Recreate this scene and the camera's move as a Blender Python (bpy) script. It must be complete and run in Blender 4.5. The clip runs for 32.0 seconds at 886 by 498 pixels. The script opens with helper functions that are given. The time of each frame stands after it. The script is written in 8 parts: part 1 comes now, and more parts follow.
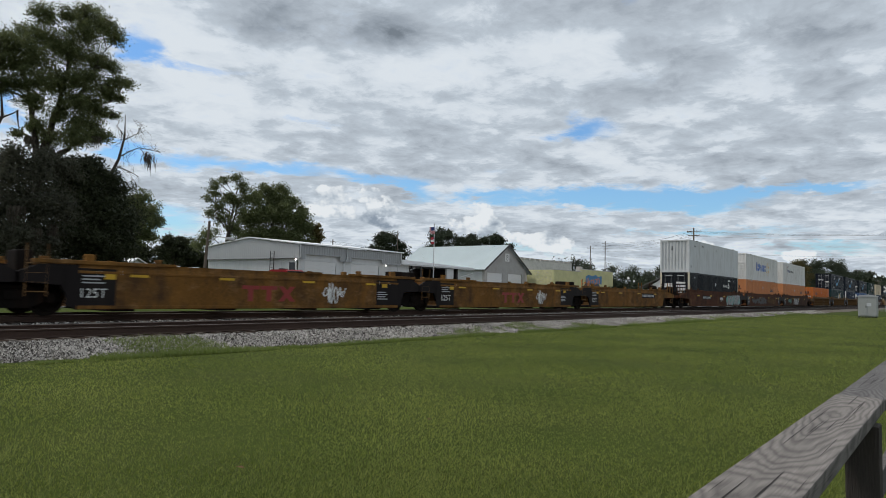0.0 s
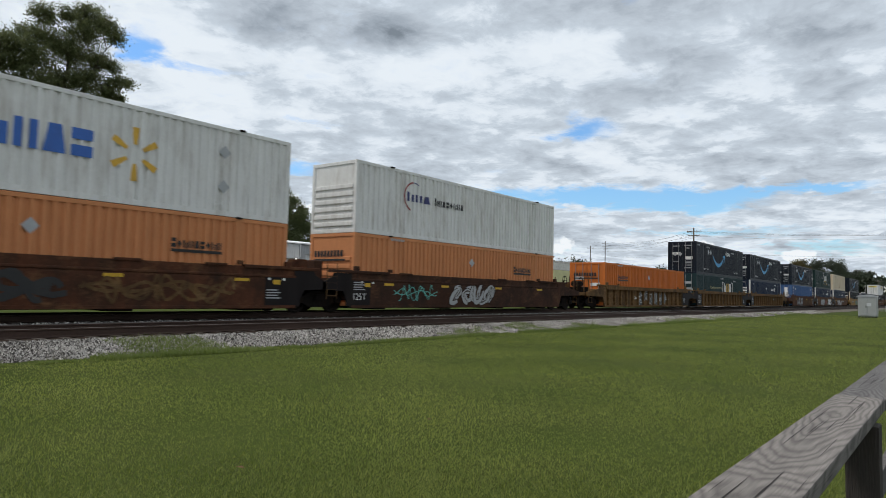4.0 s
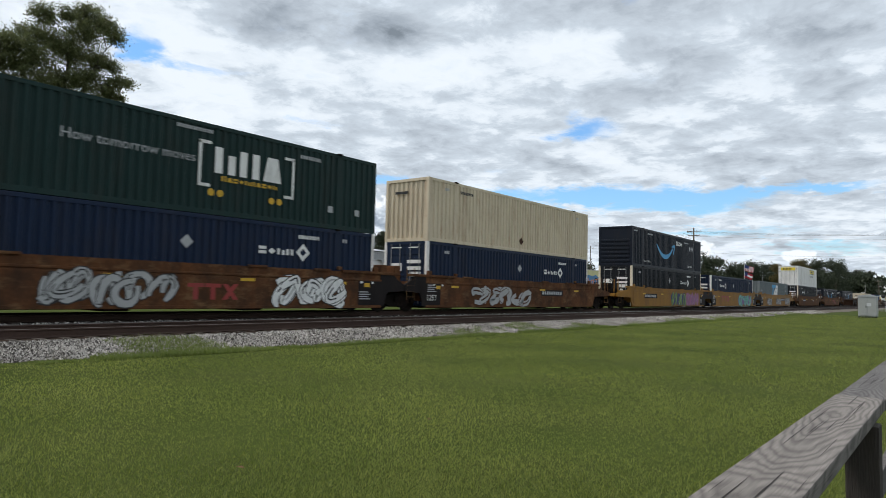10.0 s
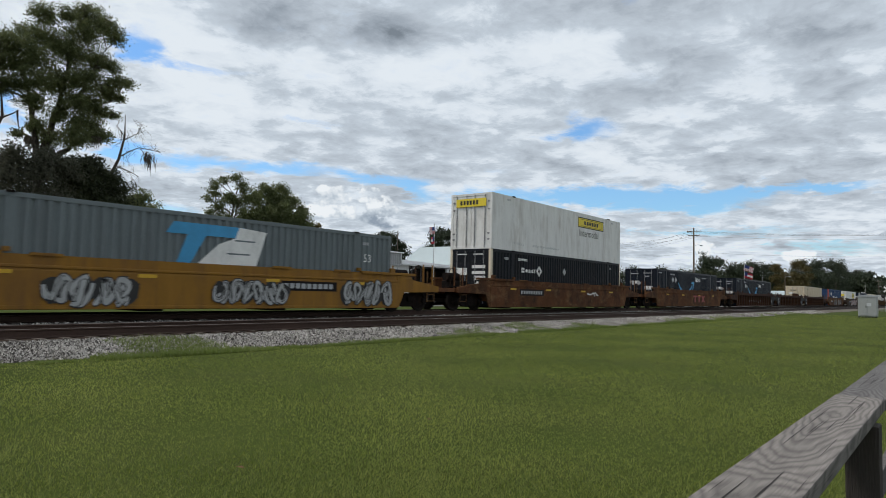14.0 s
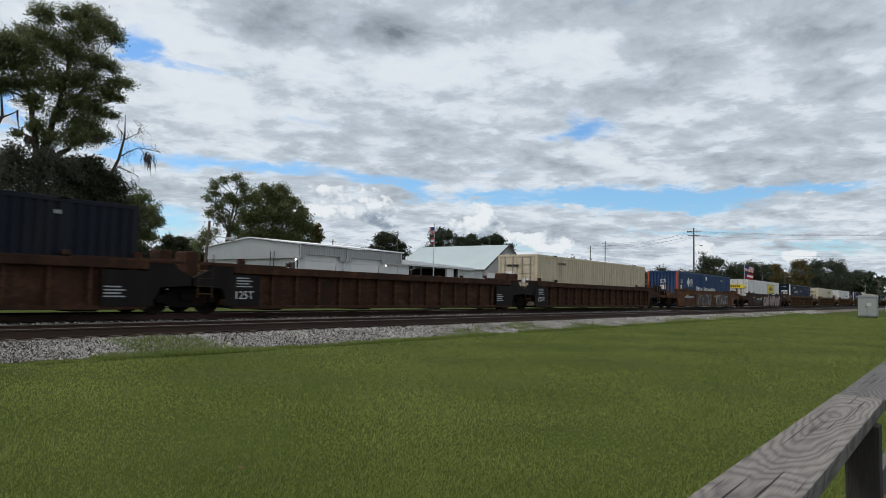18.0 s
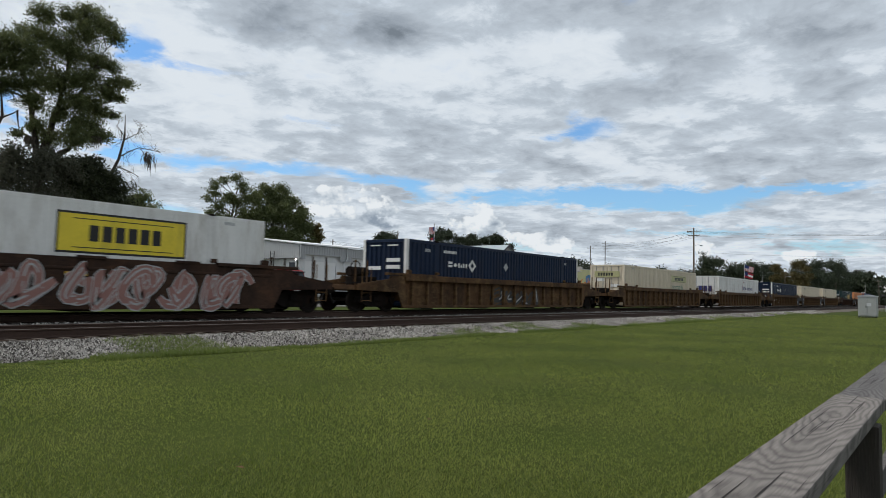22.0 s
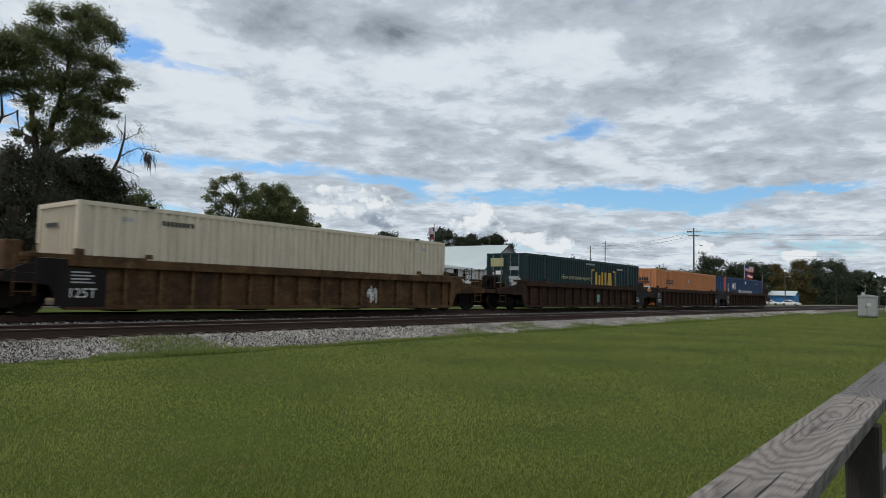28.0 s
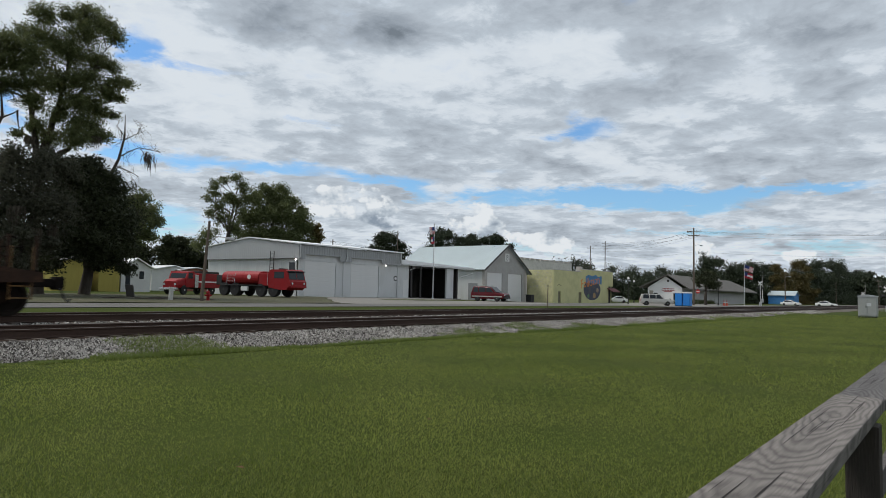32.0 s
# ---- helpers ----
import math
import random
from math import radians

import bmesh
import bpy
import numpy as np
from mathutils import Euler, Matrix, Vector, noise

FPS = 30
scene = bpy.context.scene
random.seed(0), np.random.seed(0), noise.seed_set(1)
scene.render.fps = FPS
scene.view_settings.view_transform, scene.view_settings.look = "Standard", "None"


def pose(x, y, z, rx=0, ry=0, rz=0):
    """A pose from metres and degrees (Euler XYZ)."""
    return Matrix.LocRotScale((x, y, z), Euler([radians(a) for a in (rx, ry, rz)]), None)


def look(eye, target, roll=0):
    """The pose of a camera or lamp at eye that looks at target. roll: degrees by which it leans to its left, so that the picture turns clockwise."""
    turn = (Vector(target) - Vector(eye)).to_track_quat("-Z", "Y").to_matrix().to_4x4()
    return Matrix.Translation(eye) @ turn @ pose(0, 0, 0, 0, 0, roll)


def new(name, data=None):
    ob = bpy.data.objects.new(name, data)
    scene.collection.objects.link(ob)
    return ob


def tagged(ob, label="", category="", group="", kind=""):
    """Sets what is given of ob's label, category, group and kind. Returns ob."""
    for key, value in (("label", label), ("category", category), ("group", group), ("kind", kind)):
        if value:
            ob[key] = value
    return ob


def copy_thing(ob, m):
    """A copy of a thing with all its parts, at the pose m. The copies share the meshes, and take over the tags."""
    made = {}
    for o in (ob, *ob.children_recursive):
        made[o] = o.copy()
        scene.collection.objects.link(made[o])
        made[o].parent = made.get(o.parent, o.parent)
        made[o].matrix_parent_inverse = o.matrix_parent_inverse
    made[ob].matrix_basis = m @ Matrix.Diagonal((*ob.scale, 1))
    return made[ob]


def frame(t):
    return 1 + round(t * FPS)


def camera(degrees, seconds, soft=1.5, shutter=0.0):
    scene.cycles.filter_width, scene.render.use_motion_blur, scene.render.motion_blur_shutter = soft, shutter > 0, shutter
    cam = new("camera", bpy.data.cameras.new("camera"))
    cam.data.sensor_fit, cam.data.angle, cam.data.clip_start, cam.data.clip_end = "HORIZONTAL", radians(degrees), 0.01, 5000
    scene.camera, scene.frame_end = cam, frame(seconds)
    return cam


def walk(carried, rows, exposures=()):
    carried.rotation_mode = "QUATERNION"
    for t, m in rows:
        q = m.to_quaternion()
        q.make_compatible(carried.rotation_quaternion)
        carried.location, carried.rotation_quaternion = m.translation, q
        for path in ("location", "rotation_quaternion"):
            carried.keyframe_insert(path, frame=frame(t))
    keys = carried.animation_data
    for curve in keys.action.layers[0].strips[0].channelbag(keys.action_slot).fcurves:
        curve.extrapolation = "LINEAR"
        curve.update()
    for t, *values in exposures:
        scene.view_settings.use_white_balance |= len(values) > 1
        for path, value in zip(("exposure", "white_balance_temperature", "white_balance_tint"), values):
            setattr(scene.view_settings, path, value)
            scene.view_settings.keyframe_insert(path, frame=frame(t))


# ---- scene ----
cam = camera(67.3, 32.0, soft=0.7, shutter=0.15)
# the camera stands still on a lawn beside the line; x runs along the rails, y away from the camera, z = 0 at the train's rail head
EYE = Vector((0.0, 0.0, 0.86))
AIM = EYE + Vector((math.cos(0.0646) * math.cos(0.6603), math.cos(0.0646) * math.sin(0.6603), math.sin(0.0646)))
VIEW = look(EYE, AIM, 1.41)
walk(cam, [(0.0, VIEW), (32.0, VIEW)], exposures=[(0.0, -0.36), (3.0, -0.18), (6.0, -0.15), (8.0, 0.0), (10.0, -0.03), (13.0, -0.2), (17.0, -0.29), (20.0, -0.32), (25.0, -0.32), (29.0, -0.36), (32.0, -0.38)])

# ---- light: broken cloud over a veiled sun ----
SUN_EL, SUN_AZ = radians(58), radians(118)   # azimuth from +x towards +y
sun = new("sun", bpy.data.lights.new("sun", "SUN"))
sun.data.energy, sun.data.angle, sun.data.color = 3.4, radians(14), (1.0, 0.95, 0.88)
SUN_DIR = Vector((math.cos(SUN_EL) * math.cos(SUN_AZ), math.cos(SUN_EL) * math.sin(SUN_AZ), math.sin(SUN_EL)))
sun.matrix_world = look(SUN_DIR * 200, (0, 0, 0))


def sky_world():
    w = bpy.data.worlds.new("sky")
    w.use_nodes = True
    scene.world = w
    nt = w.node_tree
    N, L = nt.nodes, nt.links
    N.clear()

    def node(kind, **kw):
        n = N.new(kind)
        for k, v in kw.items():
            n.inputs[k].default_value = v
        return n

    def math_node(op, a, b=None, clamp=False):
        n = N.new("ShaderNodeMath")
        n.operation, n.use_clamp = op, clamp
        for i, v in enumerate((a, b)):
            if v is None:
                continue
            if isinstance(v, (int, float)):
                n.inputs[i].default_value = v
            else:
                L.new(v, n.inputs[i])
        return n.outputs[0]

    sky = N.new("ShaderNodeTexSky")
    sky.sky_type, sky.sun_disc = "NISHITA", False
    sky.sun_elevation, sky.sun_rotation = SUN_EL, radians(90) - SUN_AZ
    sky.air_density, sky.dust_density, sky.ozone_density = 1.2, 0.6, 1.5
    tc = N.new("ShaderNodeTexCoord")
    sep = N.new("ShaderNodeSeparateXYZ")
    L.new(tc.outputs["Generated"], sep.inputs[0])
    X, Y, Z = sep.outputs
    up = math_node("MAXIMUM", Z, 0.0)
    # a flat cloud deck seen in perspective
    den = math_node("ADD", up, 0.13)
    deck = N.new("ShaderNodeCombineXYZ")
    L.new(math_node("DIVIDE", X, den), deck.inputs[0])
    L.new(math_node("DIVIDE", Y, den), deck.inputs[1])
    big = node("ShaderNodeTexNoise", Scale=0.9, Detail=10.0, Roughness=0.56, Distortion=0.3)
    L.new(deck.outputs[0], big.inputs["Vector"])
    rip = node("ShaderNodeTexNoise", Scale=5.2, Detail=10.0, Roughness=0.60, Distortion=0.25)
    L.new(deck.outputs[0], rip.inputs["Vector"])
    puff = node("ShaderNodeTexVoronoi", Scale=4.0, Detail=4.0, Roughness=0.6)
    puff.feature, puff.normalize = "SMOOTH_F1", True
    puff.inputs["Smoothness"].default_value = 0.7
    soft = N.new("ShaderNodeMix")
    soft.data_type = "VECTOR"
    soft.inputs["Factor"].default_value = 0.2
    L.new(deck.outputs[0], soft.inputs["A"])
    L.new(rip.outputs["Color"], soft.inputs["B"])
    L.new(soft.outputs["Result"], puff.inputs["Vector"])

    def span(v, a, b, lo=0.0, hi=1.0, smooth=True):
        n = N.new("ShaderNodeMapRange")
        n.interpolation_type = "SMOOTHSTEP" if smooth else "LINEAR"
        for k, x in (("From Min", a), ("From Max", b), ("To Min", lo), ("To Max", hi)):
            n.inputs[k].default_value = x
        L.new(v, n.inputs[0])
        return n.outputs[0]

    # bearing and height of a direction in degrees, frayed by noise
    az = math_node("MULTIPLY", math_node("ARCTAN2", Y, X), 57.2958)
    polar = N.new("ShaderNodeCombineXYZ")
    L.new(az, polar.inputs[0])
    L.new(math_node("MULTIPLY", Z, 57.2958), polar.inputs[1])

    def frayed(source, across, upward):
        n = N.new("ShaderNodeVectorMath")
        n.operation = "MULTIPLY_ADD"
        L.new(source, n.inputs[0])
        n.inputs[1].default_value = (across, upward, 0.0)
        L.new(polar.outputs[0], n.inputs[2])
        m = N.new("ShaderNodeVectorMath")
        m.operation = "SUBTRACT"
        L.new(n.outputs[0], m.inputs[0])
        m.inputs[1].default_value = (across / 2, upward / 2, 0.0)
        return m.outputs[0]

    def fields(where, rows):
        """The sum of soft oval fields: bearing, height, half width, half height, weight."""
        total = None
        for a, h, wa, wh, amount in rows:
            n = N.new("ShaderNodeVectorMath")
            n.operation = "MULTIPLY_ADD"
            L.new(where, n.inputs[0])
            n.inputs[1].default_value = (1 / wa, 1 / wh, 0.0)
            n.inputs[2].default_value = (-a / wa, -h / wh, 0.0)
            d = N.new("ShaderNodeVectorMath")
            d.operation = "LENGTH"
            L.new(n.outputs[0], d.inputs[0])
            q = span(d.outputs["Value"], 0.1, 1.5, amount, 0.0)
            total = q if total is None else math_node("ADD", total, q)
        return total

    rough = frayed(rip.outputs["Color"], 9.0, 2.6)
    # clear sky between the deck and the heaps far off, and a few holes in the deck
    gap = fields(rough, [(59.3, 10.0, 6.6, 0.9, 0.85), (50.7, 9.9, 5.2, 0.6, 0.70), (42.6, 9.5, 3.9, 0.8, 0.9), (40.4, 8.4, 1.9, 1.0, 0.9), (34.7, 8.3, 3.9, 0.8, 0.85), (27.5, 8.3, 5.1, 0.9, 0.85), (21.4, 7.9, 5.7, 1.3, 0.95), (15.4, 7.9, 4.8, 1.2, 0.95), (10.1, 8.5, 4.1, 0.6, 0.85), (6.4, 8.5, 3.1, 0.4, 0.60)])
    holes = fields(rough, [(63.4, 17.7, 2.0, 1.3, 1.0), (25.9, 13.7, 3.5, 1.1, 0.9), (60.3, 5.1, 3.0, 1.6, 0.85), (63.6, 10.2, 1.6, 1.4, 0.8), (71.8, 12.3, 1.2, 2.1, 0.9), (23.3, 23.0, 1.4, 0.7, 0.6)])
    low = fields(rough, [(15.8, 5.3, 8.6, 0.5, 0.75), (7.9, 4.0, 4.5, 0.5, 0.8), (29.8, 4.0, 4.3, 0.6, 0.6), (33.3, 10.5, 2.9, 0.4, 0.35), (58.8, 17.0, 5.4, 0.3, 0.45), (49.0, 13.9, 4.3, 0.3, 0.35)])
    clear = math_node("ADD", gap, math_node("ADD", holes, low))
    dens = math_node("ADD", math_node("MULTIPLY", big.outputs[0], 0.5), math_node("MULTIPLY", rip.outputs[0], 0.9))
    cover = span(math_node("SUBTRACT", dens, math_node("MULTIPLY", clear, 0.62)), 0.06, 0.60)
    # heaped clouds stand along the horizon, tallest in the north
    pile_c = N.new("ShaderNodeCombineXYZ")
    L.new(X, pile_c.inputs[0])
    L.new(Y, pile_c.inputs[1])
    L.new(math_node("MULTIPLY", Z, 1.25), pile_c.inputs[2])

    def heap(vec):
        n = node("ShaderNodeTexNoise", Scale=9.0, Detail=9.0, Roughness=0.55, Distortion=0.2)
        L.new(vec, n.inputs["Vector"])
        v = node("ShaderNodeTexVoronoi", Scale=26.0, Detail=3.0, Roughness=0.6)
        v.feature = "SMOOTH_F1"
        v.inputs["Smoothness"].default_value = 0.35
        L.new(vec, v.inputs["Vector"])
        return math_node("SUBTRACT", n.outputs[0], math_node("MULTIPLY", v.outputs["Distance"], 0.26))

    pile = heap(pile_c.outputs[0])
    mound = fields(polar.outputs[0], [(46.9, 7.2, 3.6, 1.9, 1.0), (44.0, 7.7, 3.4, 2.0, 1.0), (49.7, 7.4, 2.8, 1.4, 0.9), (42.0, 5.9, 2.4, 1.4, 1.0), (37.1, 5.9, 2.7, 1.9, 1.0), (34.9, 6.9, 2.2, 1.8, 1.0), (33.4, 5.3, 1.9, 1.2, 1.0), (28.1, 4.6, 2.1, 1.3, 1.0), (30.3, 4.5, 2.4, 1.0, 0.9), (16.6, 4.1, 1.5, 1.3, 1.0), (9.4, 3.4, 1.9, 0.6, 0.9)])
    pd = math_node("ADD", pile, math_node("MULTIPLY", math_node("MINIMUM", mound, 1.0), 0.50))
    pcov = span(pd, 0.60, 0.70)
    # light and dark within the deck: soft ripples, and one heavy grey bank overhead
    wide = frayed(big.outputs["Color"], 8.0, 3.0)
    heavy = fields(wide, [(46.4, 22.0, 12.9, 2.7, 0.11), (52.2, 20.9, 4.3, 1.9, 0.10), (42.9, 20.3, 4.5, 1.6, 0.09), (28.4, 22.5, 5.2, 1.7, 0.08), (13.2, 17.6, 14.8, 5.3, 0.05), (8.2, 11.0, 8.8, 2.4, 0.06), (22.9, 16.5, 6.7, 1.5, 0.05), (45.1, 13.0, 9.8, 1.1, 0.04), (61.0, 18.8, 7.0, 3.0, -0.06), (59.4, 13.2, 9.9, 3.3, -0.05), (27.1, 19.0, 5.6, 1.7, -0.04), (39.4, 18.6, 7.9, 1.7, -0.03), (47.5, 8.6, 8.0, 1.8, 0.06), (30.0, 5.0, 9.0, 1.2, 0.05)])
    shade = math_node("ADD", math_node("MULTIPLY", big.outputs[0], 0.36), math_node("ADD", math_node("MULTIPLY", rip.outputs[0], 0.44), math_node("MULTIPLY", puff.outputs["Distance"], 0.48)))
    shade = math_node("ADD", shade, math_node("MULTIPLY", heavy, 1.1))
    tone = N.new("ShaderNodeValToRGB")
    cr = tone.color_ramp
    cr.elements[0].position, cr.elements[0].color = 0.45, (0.897, 0.970, 1.040, 1)
    cr.elements[1].position, cr.elements[1].color = 0.76, (0.232, 0.275, 0.324, 1)
    for p, c in ((0.505, (0.820, 0.900, 0.984, 1)), (0.555, (0.637, 0.720, 0.809, 1)), (0.61, (0.550, 0.620, 0.700, 1)), (0.69, (0.386, 0.445, 0.515, 1))):
        e = cr.elements.new(p)
        e.color = c
    L.new(shade, tone.inputs[0])
    # the heaps are bright above and grey-blue below
    lift = N.new("ShaderNodeVectorMath")
    lift.operation = "ADD"
    L.new(pile_c.outputs[0], lift.inputs[0])
    lift.inputs[1].default_value = (0.006, 0.006, 0.026)
    lit = math_node("ADD", math_node("MULTIPLY", math_node("SUBTRACT", pile, heap(lift.outputs[0])), 2.6), math_node("SUBTRACT", 0.80, fields(polar.outputs[0], [(43.7, 5.9, 3.2, 1.3, 0.6), (34.2, 5.2, 1.9, 1.0, 0.5), (41.9, 7.0, 1.2, 1.2, 0.35), (48.2, 5.2, 3.4, 1.1, 0.4)])), True)
    ptone = N.new("ShaderNodeValToRGB")
    cr = ptone.color_ramp
    cr.elements[0].position, cr.elements[0].color = 0.05, (0.328, 0.400, 0.494, 1)
    cr.elements[1].position, cr.elements[1].color = 0.90, (0.990, 1.040, 1.080, 1)
    e = cr.elements.new(0.50)
    e.color = (0.637, 0.720, 0.803, 1)
    L.new(lit, ptone.inputs[0])
    blue = N.new("ShaderNodeMix")
    blue.data_type = "RGBA"
    blue.blend_type = "MULTIPLY"
    blue.inputs["Factor"].default_value = 1.0
    L.new(sky.outputs[0], blue.inputs["A"])
    blue.inputs["B"].default_value = (0.098, 0.140, 0.182, 1)

    def mixed(fac, a, b):
        m = N.new("ShaderNodeMix")
        m.data_type = "RGBA"
        L.new(fac, m.inputs["Factor"])
        L.new(a, m.inputs["A"])
        L.new(b, m.inputs["B"])
        return m.outputs["Result"]

    col = mixed(cover, blue.outputs["Result"], tone.outputs[0])
    col = mixed(pcov, col, ptone.outputs[0])
    bg = N.new("ShaderNodeBackground")
    bg.inputs["Strength"].default_value = 1.0
    L.new(col, bg.inputs["Color"])
    out = N.new("ShaderNodeOutputWorld")
    L.new(bg.outputs[0], out.inputs["Surface"])


sky_world()


# ---- materials ----
def surf(name, base, rough=0.7, metal=0.0, var=0.18, scale=2.0, fine=40.0, bump=0.15, dirt=None, amount=0.0, stretch=(1, 1, 1), rand=0.0, dscale=1.3, dmin=0.48, spec=0.4, streak=None, run=0.5):
    """A painted, earthen or wooden surface: base colour, broad stains, fine grain and relief."""
    m = bpy.data.materials.new(name)
    m.use_nodes = True
    nt = m.node_tree
    N, L = nt.nodes, nt.links
    b = N["Principled BSDF"]
    b.inputs["Roughness"].default_value, b.inputs["Metallic"].default_value = rough, metal
    b.inputs["Specular IOR Level"].default_value = spec
    tc = N.new("ShaderNodeTexCoord")
    mp = N.new("ShaderNodeMapping")
    mp.inputs["Scale"].default_value = stretch
    L.new(tc.outputs["Object"], mp.inputs[0])
    n1 = N.new("ShaderNodeTexNoise")
    n1.inputs["Scale"].default_value, n1.inputs["Detail"].default_value = scale, 5.0
    L.new(mp.outputs[0], n1.inputs["Vector"])
    n2 = N.new("ShaderNodeTexNoise")
    n2.inputs["Scale"].default_value, n2.inputs["Detail"].default_value = fine, 3.0
    L.new(mp.outputs[0], n2.inputs["Vector"])
    add = N.new("ShaderNodeMath")
    add.operation = "ADD"
    L.new(n1.outputs[0], add.inputs[0])
    L.new(n2.outputs[0], add.inputs[1])
    mr = N.new("ShaderNodeMapRange")
    mr.inputs["From Min"].default_value, mr.inputs["From Max"].default_value = 0.6, 1.4
    mr.inputs["To Min"].default_value, mr.inputs["To Max"].default_value = 1 - var, 1 + var
    L.new(add.outputs[0], mr.inputs[0])
    val = mr.outputs[0]
    if rand:
        oi = N.new("ShaderNodeObjectInfo")
        r = N.new("ShaderNodeMapRange")
        r.inputs["To Min"].default_value, r.inputs["To Max"].default_value = 1 - rand, 1 + rand
        L.new(oi.outputs["Random"], r.inputs[0])
        mu = N.new("ShaderNodeMath")
        mu.operation = "MULTIPLY"
        L.new(val, mu.inputs[0])
        L.new(r.outputs[0], mu.inputs[1])
        val = mu.outputs[0]
    mul = N.new("ShaderNodeVectorMath")
    mul.operation = "SCALE"
    mul.inputs[0].default_value = base
    L.new(val, mul.inputs["Scale"])
    col = mul.outputs[0]
    if dirt:
        n3 = N.new("ShaderNodeTexNoise")
        n3.inputs["Scale"].default_value, n3.inputs["Detail"].default_value, n3.inputs["Roughness"].default_value = dscale, 8.0, 0.65
        L.new(mp.outputs[0], n3.inputs["Vector"])
        dr = N.new("ShaderNodeMapRange")
        dr.inputs["From Min"].default_value, dr.inputs["From Max"].default_value = dmin, dmin + 0.22
        dr.inputs["To Max"].default_value = amount
        L.new(n3.outputs[0], dr.inputs[0])
        mx = N.new("ShaderNodeMix")
        mx.data_type = "RGBA"
        L.new(dr.outputs[0], mx.inputs["Factor"])
        L.new(col, mx.inputs["A"])
        mx.inputs["B"].default_value = (*dirt, 1)
        col = mx.outputs["Result"]
    if streak:
        sm = N.new("ShaderNodeMapping")
        sm.inputs["Scale"].default_value = (5.0, 5.0, 0.45)
        L.new(tc.outputs["Object"], sm.inputs[0])
        n4 = N.new("ShaderNodeTexNoise")
        n4.inputs["Scale"].default_value, n4.inputs["Detail"].default_value, n4.inputs["Roughness"].default_value = 1.6, 6.0, 0.7
        L.new(sm.outputs[0], n4.inputs["Vector"])
        sr = N.new("ShaderNodeMapRange")
        sr.inputs["From Min"].default_value, sr.inputs["From Max"].default_value, sr.inputs["To Max"].default_value = 0.54, 0.74, run
        L.new(n4.outputs[0], sr.inputs[0])
        ms = N.new("ShaderNodeMix")
        ms.data_type = "RGBA"
        L.new(sr.outputs[0], ms.inputs["Factor"])
        L.new(col, ms.inputs["A"])
        ms.inputs["B"].default_value = (*streak, 1)
        col = ms.outputs["Result"]
    L.new(col, b.inputs["Base Color"])
    if bump:
        bp = N.new("ShaderNodeBump")
        bp.inputs["Strength"].default_value, bp.inputs["Distance"].default_value = bump, 0.02
        L.new(add.outputs[0], bp.inputs["Height"])
        L.new(bp.outputs[0], b.inputs["Normal"])
    return m


def leafy(name, base, tip, rough=0.6, thin=0.0, spread=0.55, off=0.3):
    """Foliage that varies from leaf to leaf."""
    m = bpy.data.materials.new(name)
    m.use_nodes = True
    N, L = m.node_tree.nodes, m.node_tree.links
    b = N["Principled BSDF"]
    b.inputs["Roughness"].default_value = rough
    b.inputs["Specular IOR Level"].default_value = 0.25
    g = N.new("ShaderNodeNewGeometry")
    tc = N.new("ShaderNodeTexCoord")
    no = N.new("ShaderNodeTexNoise")
    no.inputs["Scale"].default_value, no.inputs["Detail"].default_value = 0.35, 3.0
    L.new(tc.outputs["Object"], no.inputs["Vector"])
    ad = N.new("ShaderNodeMath")
    ad.operation = "MULTIPLY_ADD"
    L.new(g.outputs["Random Per Island"], ad.inputs[0])
    ad.inputs[1].default_value = spread
    L.new(no.outputs[0], ad.inputs[2])
    sb = N.new("ShaderNodeMath")
    sb.operation, sb.use_clamp = "SUBTRACT", True
    L.new(ad.outputs[0], sb.inputs[0])
    sb.inputs[1].default_value = off
    mx = N.new("ShaderNodeMix")
    mx.data_type = "RGBA"
    L.new(sb.outputs[0], mx.inputs["Factor"])
    mx.inputs["A"].default_value, mx.inputs["B"].default_value = (*base, 1), (*tip, 1)
    L.new(mx.outputs["Result"], b.inputs["Base Color"])
    if thin:
        tr = N.new("ShaderNodeBsdfTranslucent")
        L.new(mx.outputs["Result"], tr.inputs["Color"])
        mix = N.new("ShaderNodeMixShader")
        mix.inputs[0].default_value = thin
        L.new(b.outputs[0], mix.inputs[1])
        L.new(tr.outputs[0], mix.inputs[2])
        L.new(mix.outputs[0], N["Material Output"].inputs["Surface"])
    return m


def glassy(name, tint=(0.02, 0.025, 0.03)):
    m = bpy.data.materials.new(name)
    m.use_nodes = True
    b = m.node_tree.nodes["Principled BSDF"]
    b.inputs["Base Color"].default_value = (*tint, 1)
    b.inputs["Roughness"].default_value, b.inputs["Specular IOR Level"].default_value = 0.10, 0.3
    return m


def glow(name, colour, strength):
    m = bpy.data.materials.new(name)
    m.use_nodes = True
    b = m.node_tree.nodes["Principled BSDF"]
    b.inputs["Base Color"].default_value = (*colour, 1)
    b.inputs["Emission Color"].default_value = (*colour, 1)
    b.inputs["Emission Strength"].default_value = strength
    return m


RUST = (0.10, 0.045, 0.022)
GRIME = (0.035, 0.028, 0.022)
M = {}


def paint(key, base, **kw):
    args = dict(spec=0.15, rough=0.6, var=0.14, scale=1.6, fine=30, bump=0.06, dirt=GRIME, amount=0.35, stretch=(1.5, 1, 0.35), dscale=1.1, dmin=0.5)
    args.update(kw)
    M[key] = surf(key, base, **args)
    return M[key]


